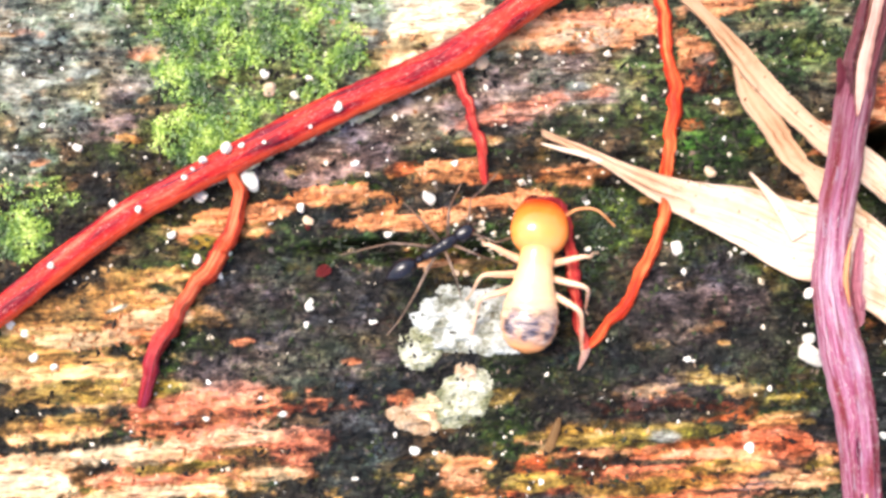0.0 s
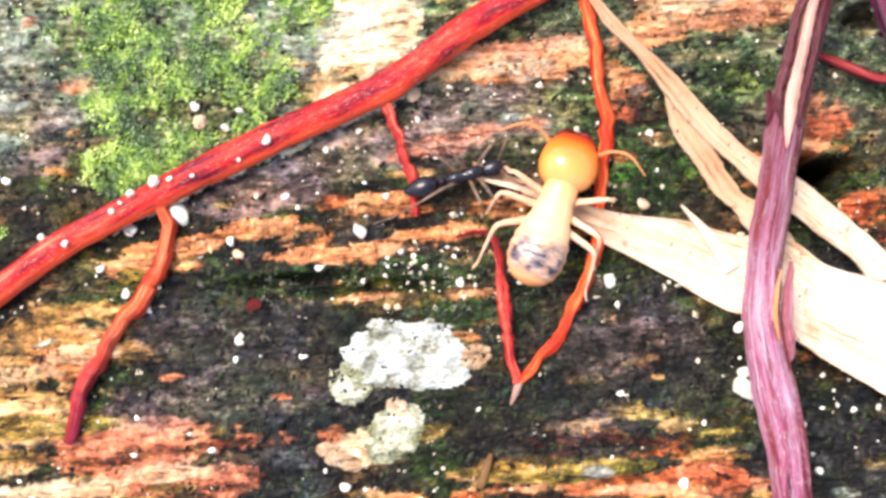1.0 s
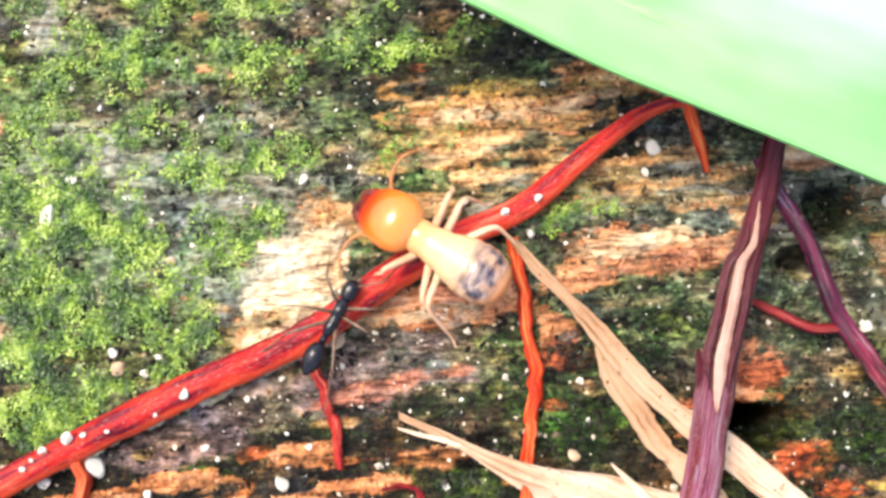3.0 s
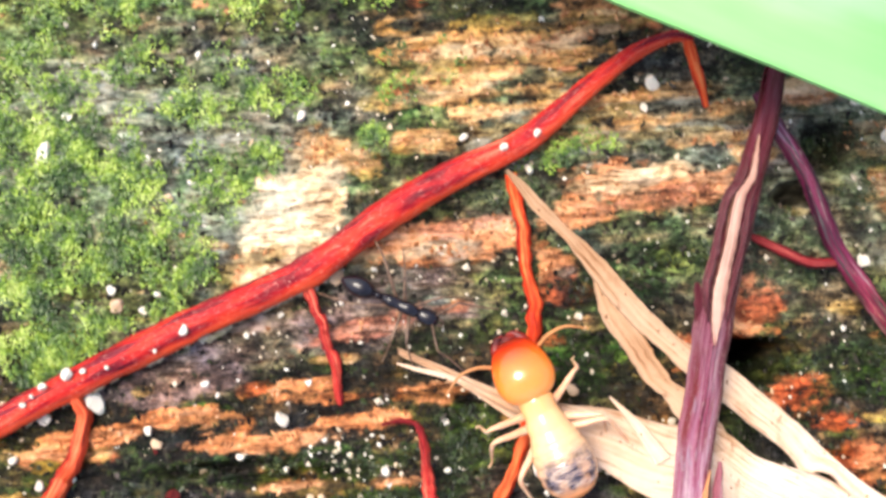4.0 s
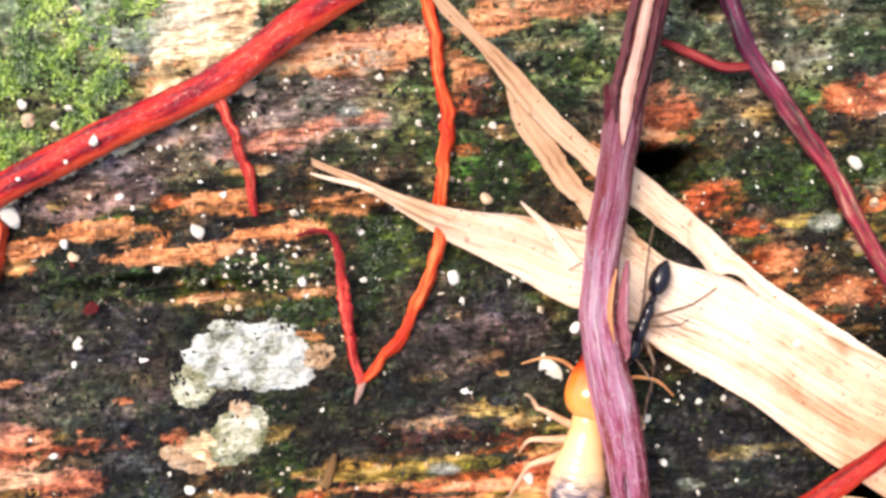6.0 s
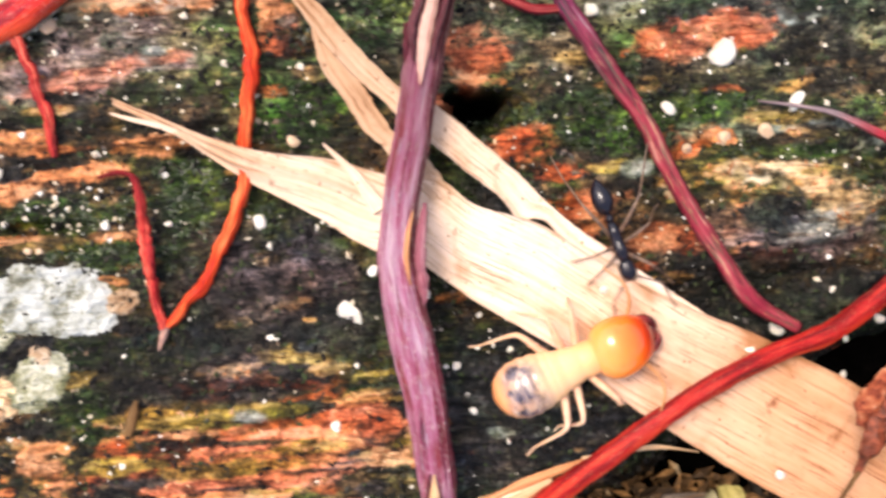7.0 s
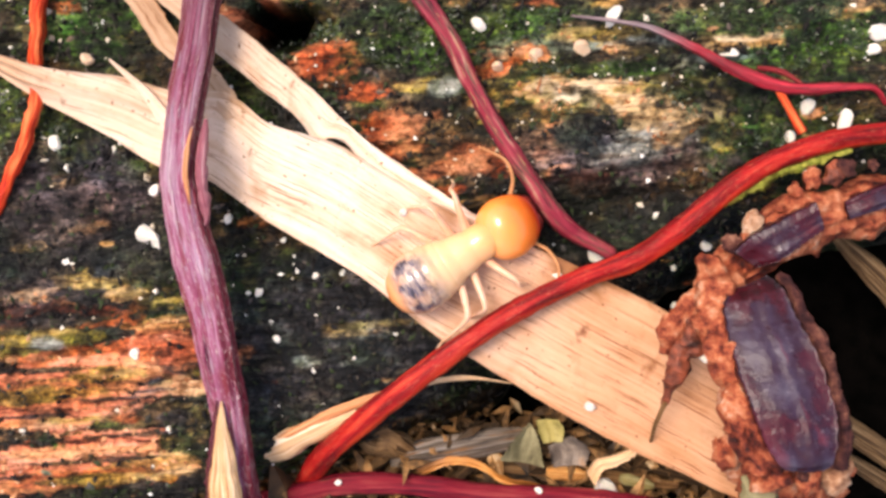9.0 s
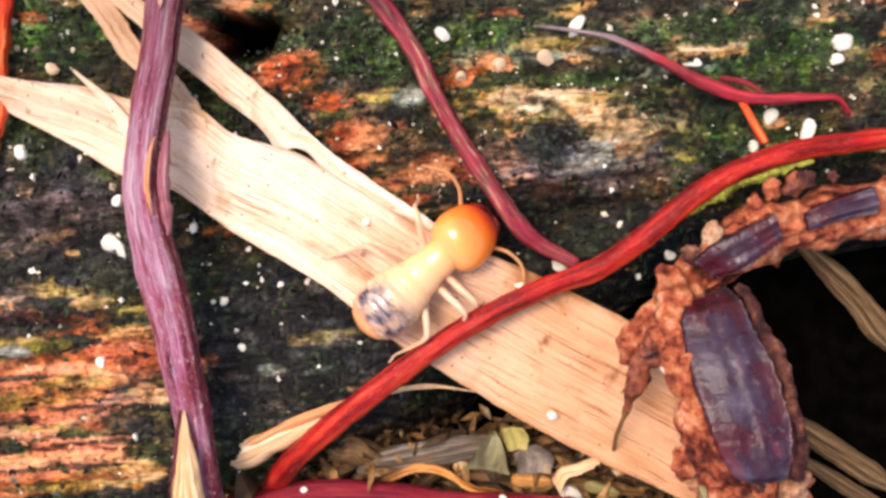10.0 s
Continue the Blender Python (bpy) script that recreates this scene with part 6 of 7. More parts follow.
straw("olive grass stalk in the litter", (4.455, -2.888, -0.22), (4.648, -2.944, -0.22), 0.035, 0.03, YELLOW_SCRAP, 66, 0.0)
straw("brown broken twig in the litter", (4.042, -2.844, -0.2), (4.262, -2.862, -0.2), 0.045, 0.04, AMBER_STRIP, 67, 0.0, 0.8)
low_root = thing("litter_root", "dark wine-red root lying along the litter", "root")
root("main_root", "", [(2.156, -3.060, -0.3), (2.561, -2.977, -0.2), (2.888, -2.887, -0.12), (3.265, -2.880, -0.1), (3.763, -2.943, -0.1), (4.17, -2.966, -0.12), (4.613, -3.028, -0.15), (5.272, -3.213, -0.25)], [0.05, 0.058, 0.062, 0.058, 0.054, 0.05, 0.046, 0.04], LITTER_ROOT, low_root, rings=140, sides=16, rough=0.1, furrow=0.2)
root("side_root", "", [(3.638, -2.898, -0.1), (3.513, -2.985, -0.15), (3.32, -3.094, -0.25)], [0.03, 0.026, 0.018], DARK_ROOT, low_root, rings=24)


# ---- loose grains ----
def stone_data(seed, material, sub=2):
    bm = bmesh.new()
    bmesh.ops.create_icosphere(bm, subdivisions=sub, radius=1.0)
    rs = np.random.RandomState(seed)
    cuts = rs.normal(size=(7, 3))
    cuts /= np.linalg.norm(cuts, axis=1)[:, None]
    lim = rs.uniform(0.36, 0.78, 7)
    for v in bm.verts:
        p = np.array(v.co)
        for c, l in zip(cuts, lim):
            over = p @ c - l
            if over > 0:
                p = p - c * over * 0.97
        v.co = p * 1.16 + rs.normal(0, 0.015, 3)
    me = bpy.data.meshes.new("sand_grain")
    bm.to_mesh(me)
    bm.free()
    me.transform(Matrix.Scale(C, 4))
    me.materials.append(material)
    return me


STONES = [stone_data(s, QUARTZ) for s in range(6)]
PINKS = [stone_data(20 + s, PINK_GRAIN) for s in range(3)]
BEADS = [stone_data(30 + s, RED_BEAD, 2) for s in range(2)]
turn = random.Random(4)


def stone(x, y, r, z=None, stretch=1.0, data=STONES, label="white quartz sand grain lying on the damp log"):
    ob = new("sand_grain", turn.choice(data))
    h = (height(x, y) if z is None else z) + r * 0.35
    ob.matrix_basis = cm(x, y, h, turn.uniform(-20, 20), turn.uniform(-20, 20), turn.uniform(0, 360)) @ Matrix.Diagonal((r * stretch, r / stretch ** 0.5, r * 0.8, 1))
    return tagged(ob, label, "sand grain", "loose sand grains")


def pink_stone(x, y, r, z=None):
    return stone(x, y, r, z, 1.1, PINKS, "pinkish tan sand grain lying on the damp log")


def bead(x, y, r, z=None):
    return stone(x, y, r, z, 1.0, BEADS, "small dark red seed on the damp log")


def on_leaf(x, y, r, z=0.19):
    return stone(x, y, r, z, 1.0, STONES, "white sand grain stuck on the dry leaf")


def on_root(x, y, r, z=0.19):
    return stone(x, y, r, z, 1.0, STONES, "white sand grain stuck on a red root")


on_root(-0.496, -0.194, 0.028)
on_root(-1.114, -0.428, 0.034)
on_root(-1.037, -0.407, 0.018)
on_root(1.435, 0.857, 0.022)
on_root(1.254, 0.779, 0.025)
on_root(-1.252, -0.496, 0.022)
on_root(-0.651, -0.306, 0.012)
stone(-0.007, 0.001, 0.041)
stone(-1.028, -0.603, 0.057, None, 1.25)
stone(-1.296, -0.680, 0.041, None, 1.3)
stone(0.007, -0.691, 0.047)
stone(-0.722, -0.749, 0.028)
stone(0.335, -0.055, 0.019)
stone(-0.189, -0.231, 0.019)
stone(1.393, 0.683, 0.028)
stone(0.113, 1.000, 0.035)
stone(2.110, 1.176, 0.044)
stone(3.252, 0.149, 0.041)
stone(-0.225, -0.898, 0.025)
stone(0.033, -0.974, 0.022)
stone(-0.307, -1.406, 0.025)
stone(-0.677, -1.306, 0.038)
stone(0.586, -0.989, 0.028)
stone(0.923, -0.988, 0.022)
stone(3.449, 0.858, 0.054, None, 1.4)
stone(3.130, -0.220, 0.019)
stone(-1.148, -1.018, 0.025)
stone(-1.201, -1.142, 0.025)
stone(-1.327, -1.047, 0.028)
stone(0.527, 0.129, 0.019)
stone(0.149, -1.319, 0.016)
stone(0.129, -0.062, 0.013)
stone(-0.774, -0.095, 0.028)
stone(-0.679, -0.001, 0.025)
stone(-0.948, 0.026, 0.028)
stone(-0.501, 0.628, 0.025)
stone(-1.202, 1.015, 0.032)
stone(-0.756, 0.776, 0.025)
stone(2.053, 1.026, 0.028)
stone(3.455, 1.035, 0.032)
stone(3.264, 1.054, 0.038)
stone(1.030, 0.866, 0.028)
stone(0.909, 0.244, 0.032)
stone(-0.902, -0.834, 0.019)
stone(-1.314, 0.792, 0.051, None, 1.5)
stone(-0.349, -0.560, 0.016)
pink_stone(0.305, 0.101, 0.051)
pink_stone(-0.691, -0.828, 0.035)
pink_stone(0.166, -1.126, 0.019)
pink_stone(0.229, -1.127, 0.022)
pink_stone(-0.166, 0.853, 0.025)
pink_stone(-0.916, -0.061, 0.038)
pink_stone(-0.629, 0.540, 0.025)
pink_stone(-0.446, -0.998, 0.019)
pink_stone(1.623, -0.544, 0.034)
bead(-0.597, -1.120, 0.044)
bead(-0.691, -0.862, 0.019)
stone(-0.831, -1.933, 0.029)
stone(-1.271, -1.954, 0.026)
stone(-2.311, -1.474, 0.029)
stone(-2.394, -1.426, 0.029)
stone(-2.269, -1.611, 0.029)
stone(1.489, -1.615, 0.039)
stone(1.423, -0.976, 0.039, None, 1.3)
stone(1.831, -2.118, 0.033)
stone(-0.067, -2.134, 0.029)
stone(-2.034, -0.401, 0.029)
stone(-1.477, -0.902, 0.026)
stone(-1.808, -0.737, 0.033)
stone(-2.143, -1.670, 0.020)
stone(-0.686, -1.424, 0.020)
stone(-0.180, -2.054, 0.016)
stone(-0.406, -2.296, 0.020)
stone(2.173, -1.495, 0.033)
stone(0.047, -2.149, 0.016)
stone(2.489, -1.790, 0.026)
on_root(-1.358, -0.589, 0.016)
on_root(-1.613, -0.771, 0.019)
on_root(-2.109, -1.085, 0.019)
on_root(-1.310, -0.541, 0.013)
on_root(-0.909, -0.397, 0.013)
stone(2.340, -1.403, 0.030)
stone(2.582, -2.048, 0.021)
stone(2.487, -2.193, 0.015)
stone(2.776, -2.219, 0.018)
stone(2.990, -2.160, 0.015)
stone(2.696, -1.683, 0.015)
stone(2.795, -1.715, 0.018)
stone(2.938, -1.698, 0.018)
stone(2.724, -1.781, 0.012)
stone(2.846, -1.746, 0.012)
stone(3.044, -1.688, 0.012)
stone(1.359, -2.216, 0.018)
stone(1.436, -2.208, 0.018)
stone(1.892, -2.733, 0.027)
stone(1.990, -2.533, 0.018)
stone(1.337, -2.835, 0.018)
stone(1.624, -1.156, 0.018)
stone(1.733, -1.023, 0.018)
stone(1.765, -0.993, 0.015)
stone(3.199, -1.448, 0.015)
stone(3.693, -0.396, 0.036, None, 1.5)
stone(5.791, -0.453, 0.051)
stone(5.763, -0.556, 0.036)
stone(5.003, -0.560, 0.036, None, 1.4)
stone(5.408, -0.847, 0.038, None, 1.3)
stone(5.319, -1.004, 0.033)
stone(5.674, -1.149, 0.030)
stone(3.070, -1.931, 0.012)
stone(3.220, -2.025, 0.015)
stone(2.919, -1.884, 0.012)
stone(2.554, -1.955, 0.015)
stone(2.436, -1.802, 0.015)
stone(2.369, -2.045, 0.012)
stone(2.797, -1.928, 0.012)
stone(3.047, -1.536, 0.018)
stone(2.624, -1.516, 0.015)
stone(2.683, -1.607, 0.012)
stone(4.308, -1.621, 0.044)
stone(5.595, -0.921, 0.046, None, 1.3)
stone(4.640, -1.417, 0.021)
stone(5.436, -1.177, 0.027)
pink_stone(3.989, -0.562, 0.042)
pink_stone(4.228, -0.521, 0.042)
pink_stone(3.780, -0.618, 0.030)
pink_stone(4.705, -0.853, 0.036)
on_root(4.515, -1.578, 0.026)
on_root(3.894, -1.833, 0.026)
on_root(4.066, -1.709, 0.026)
on_root(5.029, -1.174, 0.011)
on_root(4.747, -1.410, 0.011)
stone(2.058, -1.239, 0.026, 0.38, 1.2, STONES, "white sand grain stuck on the woody stem")
on_root(2.890, -2.846, 0.02, -0.06)
on_root(3.984, -2.913, 0.022, -0.06)
on_leaf(4.238, -2.388, 0.029)
on_leaf(3.283, -1.376, 0.023)
on_leaf(4.139, -1.743, 0.026)
stone(3.980, -0.084, 0.072)
stone(4.398, -0.361, 0.044, None, 1.3)
stone(1.813, -1.011, 0.019)
stone(1.718, -1.103, 0.016)
stone(4.407, -3.027, 0.083, -0.3, 1.6)
stone(4.764, -2.101, 0.029, 0.45)
stone(4.860, -1.821, 0.029, 0.3)
stone(4.780, -1.933, 0.022, -0.3)
stone(4.652, -2.093, 0.019, -0.4)
stone(4.940, -1.645, 0.026, 0)
stone(5.004, -1.550, 0.022, 0)
stone(4.748, -1.707, 0.019, -0.2)
stone(4.908, -1.580, 0.029, -0.1)
stone(5.036, -1.694, 0.026, 0.1)


def crumbs(name, label, category, count, box, z0, z1, size, material, seed, low_only=False, slim=(1.6, 0.4, 0.9, 0.35)):
    """Many tiny flat bits scattered over a stretch."""
    rs = np.random.RandomState(seed)
    x, y = rs.uniform(box[0], box[1], count), rs.uniform(box[2], box[3], count)
    if low_only:
        low = log_height(x, y) < -0.3
        x, y = x[low], y[low]
        count = len(x)
    else:
        top = log_height(x, y) > -0.25
        for cx, cy, rx, ry, ang in HOLES:
            top &= oval(x, y, cx, cy, rx, ry, ang) > 1.6
        x, y = x[top], y[top]
        count = len(x)
    base = np.maximum(log_height(x, y), z0)
    z = base + rs.rand(count) * (z1 - z0) * (base <= z0 + 0.3)
    s = size * rs.uniform(0.4, 1.6, count) ** 1.5
    q = rs.normal(size=(count, 2, 3))
    a = q[:, 0] / np.linalg.norm(q[:, 0], axis=1)[:, None]
    b = np.cross(a, q[:, 1])
    b /= np.linalg.norm(b, axis=1)[:, None]
    c = np.cross(a, b)
    p = np.stack([x, y, z], -1)
    l, w, h = (s * slim[0])[:, None], (s * rs.uniform(slim[1], slim[2], count))[:, None], (s * slim[3])[:, None]
    v = np.stack([p + a * l, p + b * w, p - a * l * 0.8, p - b * w, p + c * h, p - c * h], 1).reshape(-1, 3)
    t = np.array([[0, 1, 4], [1, 2, 4], [2, 3, 4], [3, 0, 4], [1, 0, 5], [2, 1, 5], [3, 2, 5], [0, 3, 5]])
    f = (np.arange(count)[:, None, None] * 6 + t[None]).reshape(-1, 3)
    tagged(piece(name, (v, f, None, material, 1)), label, category, kind="stuff")


crumbs("litter", "brown crumbs and broken bits of dead leaf on the soil", "leaf litter", 4600, (1.6, 5.2, -4.4, -2.6), -0.85, -0.3, 0.036, CRUMB, 3, True)
crumbs("litter_scraps", "larger dry scraps and bark bits on the soil", "leaf litter", 700, (1.8, 5.0, -3.6, -2.66), -0.5, -0.2, 0.06, CRUMB, 13, True)
crumbs("fine_sand", "fine pale sand specks over the log", "sand", 4200, (-3.5, 7.5, -3.2, 3.4), -0.6, -0.55, 0.009, SPECK, 4, False, (1.2, 0.7, 1.1, 0.7))
crumbs("moss_specks", "bright pale specks in the wet moss", "sand", 60, (0.14, 0.67, -1.04, -0.78), -0.6, -0.55, 0.013, SPECK, 15, False, (1.1, 0.7, 1.1, 0.7))
crumbs("coarse_sand", "scattered bright sand bits over the log", "sand", 750, (-3.5, 7.5, -3.2, 3.4), -0.6, -0.55, 0.016, SPECK, 14, False, (1.1, 0.7, 1.1, 0.7))


# ---- white lichen crust ----
def crust(cx, cy, rx, ry, ang, top, label, seed, material=LICHEN):
    n = 150
    u = np.linspace(-1.5, 1.5, n)
    a, b = np.meshgrid(u, u)
    c, s = math.cos(radians(ang)), math.sin(radians(ang))
    x, y = cx + a * rx * c - b * ry * s, cy + a * rx * s + b * ry * c
    d = np.hypot(a, b) + 0.95 * (fbm(x * 3.4, y * 4.2, seed, 5, 0.6) - 0.5)
    z = log_height(x, y) + top * np.clip(1.05 - d, -0.6, 0.22) * 1.6 + 0.022 * (fbm(x * 13, y * 15, seed + 7, 4, 0.7) - 0.5)
    i, j = np.arange(n - 1)[:, None] * n, np.arange(n - 1)[None]
    f = np.stack([i + j, i + j + 1, i + n + j + 1, i + n + j], -1).reshape(-1, 4)
    keep = (d.ravel()[f] < 1.12).all(1)
    tagged(piece("lichen", (np.stack([x, y, z], -1).reshape(-1, 3), f[keep], None, material)), label, "lichen", "crusts of lichen")


PALE_LICHEN = lichen_crust("greenish_lichen", [(0.38, (0.06, 0.065, 0.03)), (0.46, (0.22, 0.22, 0.12)), (0.53, (0.42, 0.41, 0.3)), (0.6, (0.62, 0.6, 0.5))])
TAN_LICHEN = lichen_crust("tan_lichen", [(0.36, (0.1, 0.05, 0.025)), (0.46, (0.32, 0.19, 0.1)), (0.55, (0.48, 0.34, 0.22)), (0.64, (0.62, 0.5, 0.38))])
crust(0.262, -1.411, 0.37, 0.19, -6, 0.07, "thick crumbly white lichen crust on the log", 201)
crust(-0.028, -1.564, 0.16, 0.12, 30, 0.05, "greenish white lichen crust on the log", 205, PALE_LICHEN)
crust(0.181, -1.835, 0.17, 0.14, 50, 0.05, "greenish white lichen crust on the log", 209, PALE_LICHEN)
crust(-0.142, -1.950, 0.06, 0.09, 70, 0.05, "small tan lichen lump on the log", 217, TAN_LICHEN)
crust(-0.040, -1.993, 0.06, 0.09, 80, 0.05, "small tan lichen lump on the log", 221, TAN_LICHEN)
crust(0.040, -1.922, 0.05, 0.06, 40, 0.05, "small tan lichen lump on the log", 225, TAN_LICHEN)
crust(0.227, -1.694, 0.06, 0.07, 60, 0.05, "small tan lichen lump on the log", 229, TAN_LICHEN)
crust(0.673, -1.406, 0.09, 0.06, 12, 0.05, "small tan lichen lump on the log", 233, TAN_LICHEN)

# splinter standing in the crust
straw("short upright orange splinter on the log", (0.69, -2.142, 0.03), (0.75, -1.945, 0.08), 0.03, 0.02, CHIP, 24, 0.0, 0.7, 8)


pushed_grain = stone(2.181, -1.598, 0.075, -0.02, 1.15)


# ---- the termite ----
def build_termite():
    body = thing("termite", "pale soldier termite with a large amber head", "termite")
    head = piece("head", shell([(0.172, 0.02, 0.02, 0), (0.186, 0.088, 0.075, 0), (0.225, 0.138, 0.11, 0.008), (0.285, 0.162, 0.128, 0.014), (0.345, 0.161, 0.126, 0.012), (0.405, 0.148, 0.11, 0.003), (0.455, 0.126, 0.09, -0.01), (0.495, 0.098, 0.066, -0.024), (0.52, 0.06, 0.038, -0.034), (0.53, 0.02, 0.012, -0.038)], AMBER, 40, 32, 0.93), body, "smooth glossy amber head")
    for s in (1, -1):
        piece("mandible", tube([(0.45, 0.075 * s, -0.035), (0.5, 0.078 * s, -0.04), (0.545, 0.052 * s, -0.05), (0.56, 0.008 * s, -0.055)], [0.034, 0.032, 0.022, 0.006], JAW, 10, 22, 0.03), head, "dark red curved jaw")
        piece("antenna", tube([(0.43, 0.14 * s, 0.0), (0.46, 0.21 * s, 0.04), (0.46, 0.31 * s, 0.05), (0.4, 0.42 * s, 0.0)], [(0.012 - 0.006 * k / 33) * (1.15 if k % 2 else 0.75) for k in range(34)], FEELER, 8, 100, 0.05, 6), head, "thin beaded antenna")
        piece("palp", tube([(0.46, 0.05 * s, -0.06), (0.53, 0.05 * s, -0.08), (0.56, 0.08 * s, -0.12)], [0.014, 0.012, 0.008], LEG_SKIN, 8, 16), head)
    piece("labrum", shell([(0.48, 0.02, 0.015, -0.03), (0.5, 0.05, 0.03, -0.034), (0.53, 0.046, 0.024, -0.042), (0.55, 0.03, 0.016, -0.048), (0.556, 0.01, 0.008, -0.05)], JAW, 16, 16), head, "dark red upper lip")
    piece("thorax", shell([(0.262, 0.02, 0.02, 0), (0.25, 0.05, 0.045, 0), (0.225, 0.076, 0.066, 0), (0.19, 0.09, 0.077, 0), (0.13, 0.093, 0.08, 0), (0.07, 0.1, 0.086, 0), (0.0, 0.115, 0.096, 0.002), (-0.05, 0.128, 0.106, 0.003), (-0.09, 0.126, 0.1, 0)], BELLY, 60, 24, 1.0, 0.045, 4), body)
    piece("abdomen", shell([(0.02, 0.04, 0.03, 0), (-0.01, 0.108, 0.09, 0), (-0.07, 0.135, 0.112, 0.004), (-0.15, 0.152, 0.126, 0.008), (-0.24, 0.154, 0.126, 0.005), (-0.31, 0.13, 0.105, -0.005), (-0.36, 0.085, 0.07, -0.015), (-0.385, 0.02, 0.02, -0.02)], BELLY, 80, 24, 1.0, 0.04, 9), body, "translucent pale abdomen with dark gut showing")
    legs = []
    for i, (x, reach, sweep) in enumerate(((0.12, 0.27, 0.12), (0.05, 0.28, -0.05), (-0.02, 0.26, -0.15))):
        for s in (1, -1):
            pts = [(0, 0, 0), (sweep * 0.3, reach * 0.4 * s, 0.04), (sweep * 0.55, reach * 0.72 * s, 0.055), (sweep * 0.7 - 0.015, reach * 0.84 * s, 0.03), (sweep * 1.2 - 0.05, reach * 0.88 * s, -0.07), (sweep * 1.5 - 0.08, reach * 0.9 * s, -0.14), (sweep * 1.7 - 0.1, reach * 0.98 * s, -0.155)]
            leg = piece("leg", tube(pts, [0.022, 0.021, 0.017, 0.012, 0.01, 0.0075, 0.005], LEG_SKIN, 10, 44, 0.08, 5), body)
            hip = (x, 0.07 * s, -0.04)
            leg.matrix_basis = cm(*hip)
            legs.append((leg, hip, (i + (s > 0)) % 2 * math.pi, s))
    return body, legs, head


def build_ant():
    body = thing("ant", "small glossy black ant", "ant")
    head = piece("head", shell([(0.1475, 0.01235, 0.01235, 0), (0.1534, 0.03705, 0.03135, 0), (0.1888, 0.047, 0.04, 0), (0.2242, 0.046, 0.039, 0), (0.2537, 0.03705, 0.02755, -0.005), (0.2655, 0.0095, 0.0095, -0.01)], BLACK_SHELL, 20, 14), body)
    for s in (1, -1):
        piece("antenna", tube([(0.24, 0.025 * s, 0.015), (0.28, 0.08 * s, 0.07), (0.315, 0.125 * s, 0.085), (0.33, 0.14 * s, 0.08), (0.42, 0.16 * s, 0.03), (0.54, 0.2 * s, -0.04)], [0.006, 0.0055, 0.005, 0.006, 0.006, 0.0045], ANT_LEG, 6, 40), head)
        piece("mandible", tube([(0.2537, 0.015 * s, -0.012), (0.2832, 0.014 * s, -0.018), (0.295, 0.002 * s, -0.02)], [0.009, 0.007, 0.003], ANT_LEG, 6, 10), head)
    piece("thorax", shell([(0.1593, 0.0152, 0.0152, 0), (0.1298, 0.0323, 0.03135, 0.005), (0.0826, 0.037, 0.04, 0.01), (0.0354, 0.0323, 0.0342, 0.005), (-0.0236, 0.0342, 0.03705, 0.008), (-0.0708, 0.02185, 0.02185, 0)], BLACK_SHELL, 24, 14), body)
    piece("petiole", shell([(-0.059, 0.01235, 0.01235, -0.005), (-0.0826, 0.02185, 0.03705, 0.005), (-0.1003, 0.02185, 0.03705, 0.006), (-0.1239, 0.01235, 0.01235, -0.003)], BLACK_SHELL, 12, 10), body)
    piece("gaster", shell([(-0.1121, 0.01235, 0.01235, 0), (-0.1298, 0.03705, 0.0342, 0), (-0.1652, 0.053, 0.05, 0.004), (-0.2124, 0.056, 0.052, 0.004), (-0.265, 0.041, 0.038, 0), (-0.312, 0.009, 0.009, -0.006)], BLACK_SHELL, 26, 16, 1.0, 0.02, 4), body, "smooth shiny black abdomen")
    legs = []
    for i, (x, reach, sweep) in enumerate(((0.105, 0.22, 0.17), (0.06, 0.27, -0.05), (0.01, 0.22, -0.36))):
        for s in (1, -1):
            pts = [(0, 0, 0), (sweep * 0.25, reach * 0.3 * s, 0.07), (sweep * 0.5, reach * 0.58 * s, 0.085), (sweep * 0.6, reach * 0.66 * s, 0.06), (sweep * 0.95, reach * 0.88 * s, -0.05), (sweep * 1.1, reach * 0.96 * s, -0.09), (sweep * 1.35, reach * 1.1 * s, -0.1)]
            leg = piece("leg", tube(pts, [0.011, 0.01, 0.008, 0.006, 0.0055, 0.0045, 0.003], ANT_LEG, 6, 36, 0.03, 5), body)
            hip = (x, 0.02 * s, -0.015)
            leg.matrix_basis = cm(*hip)
            legs.append((leg, hip, (i + (s > 0)) % 2 * math.pi, s))
    return body, legs, head


termite, termite_legs, termite_head = build_termite()
ant, ant_legs, ant_head = build_ant()

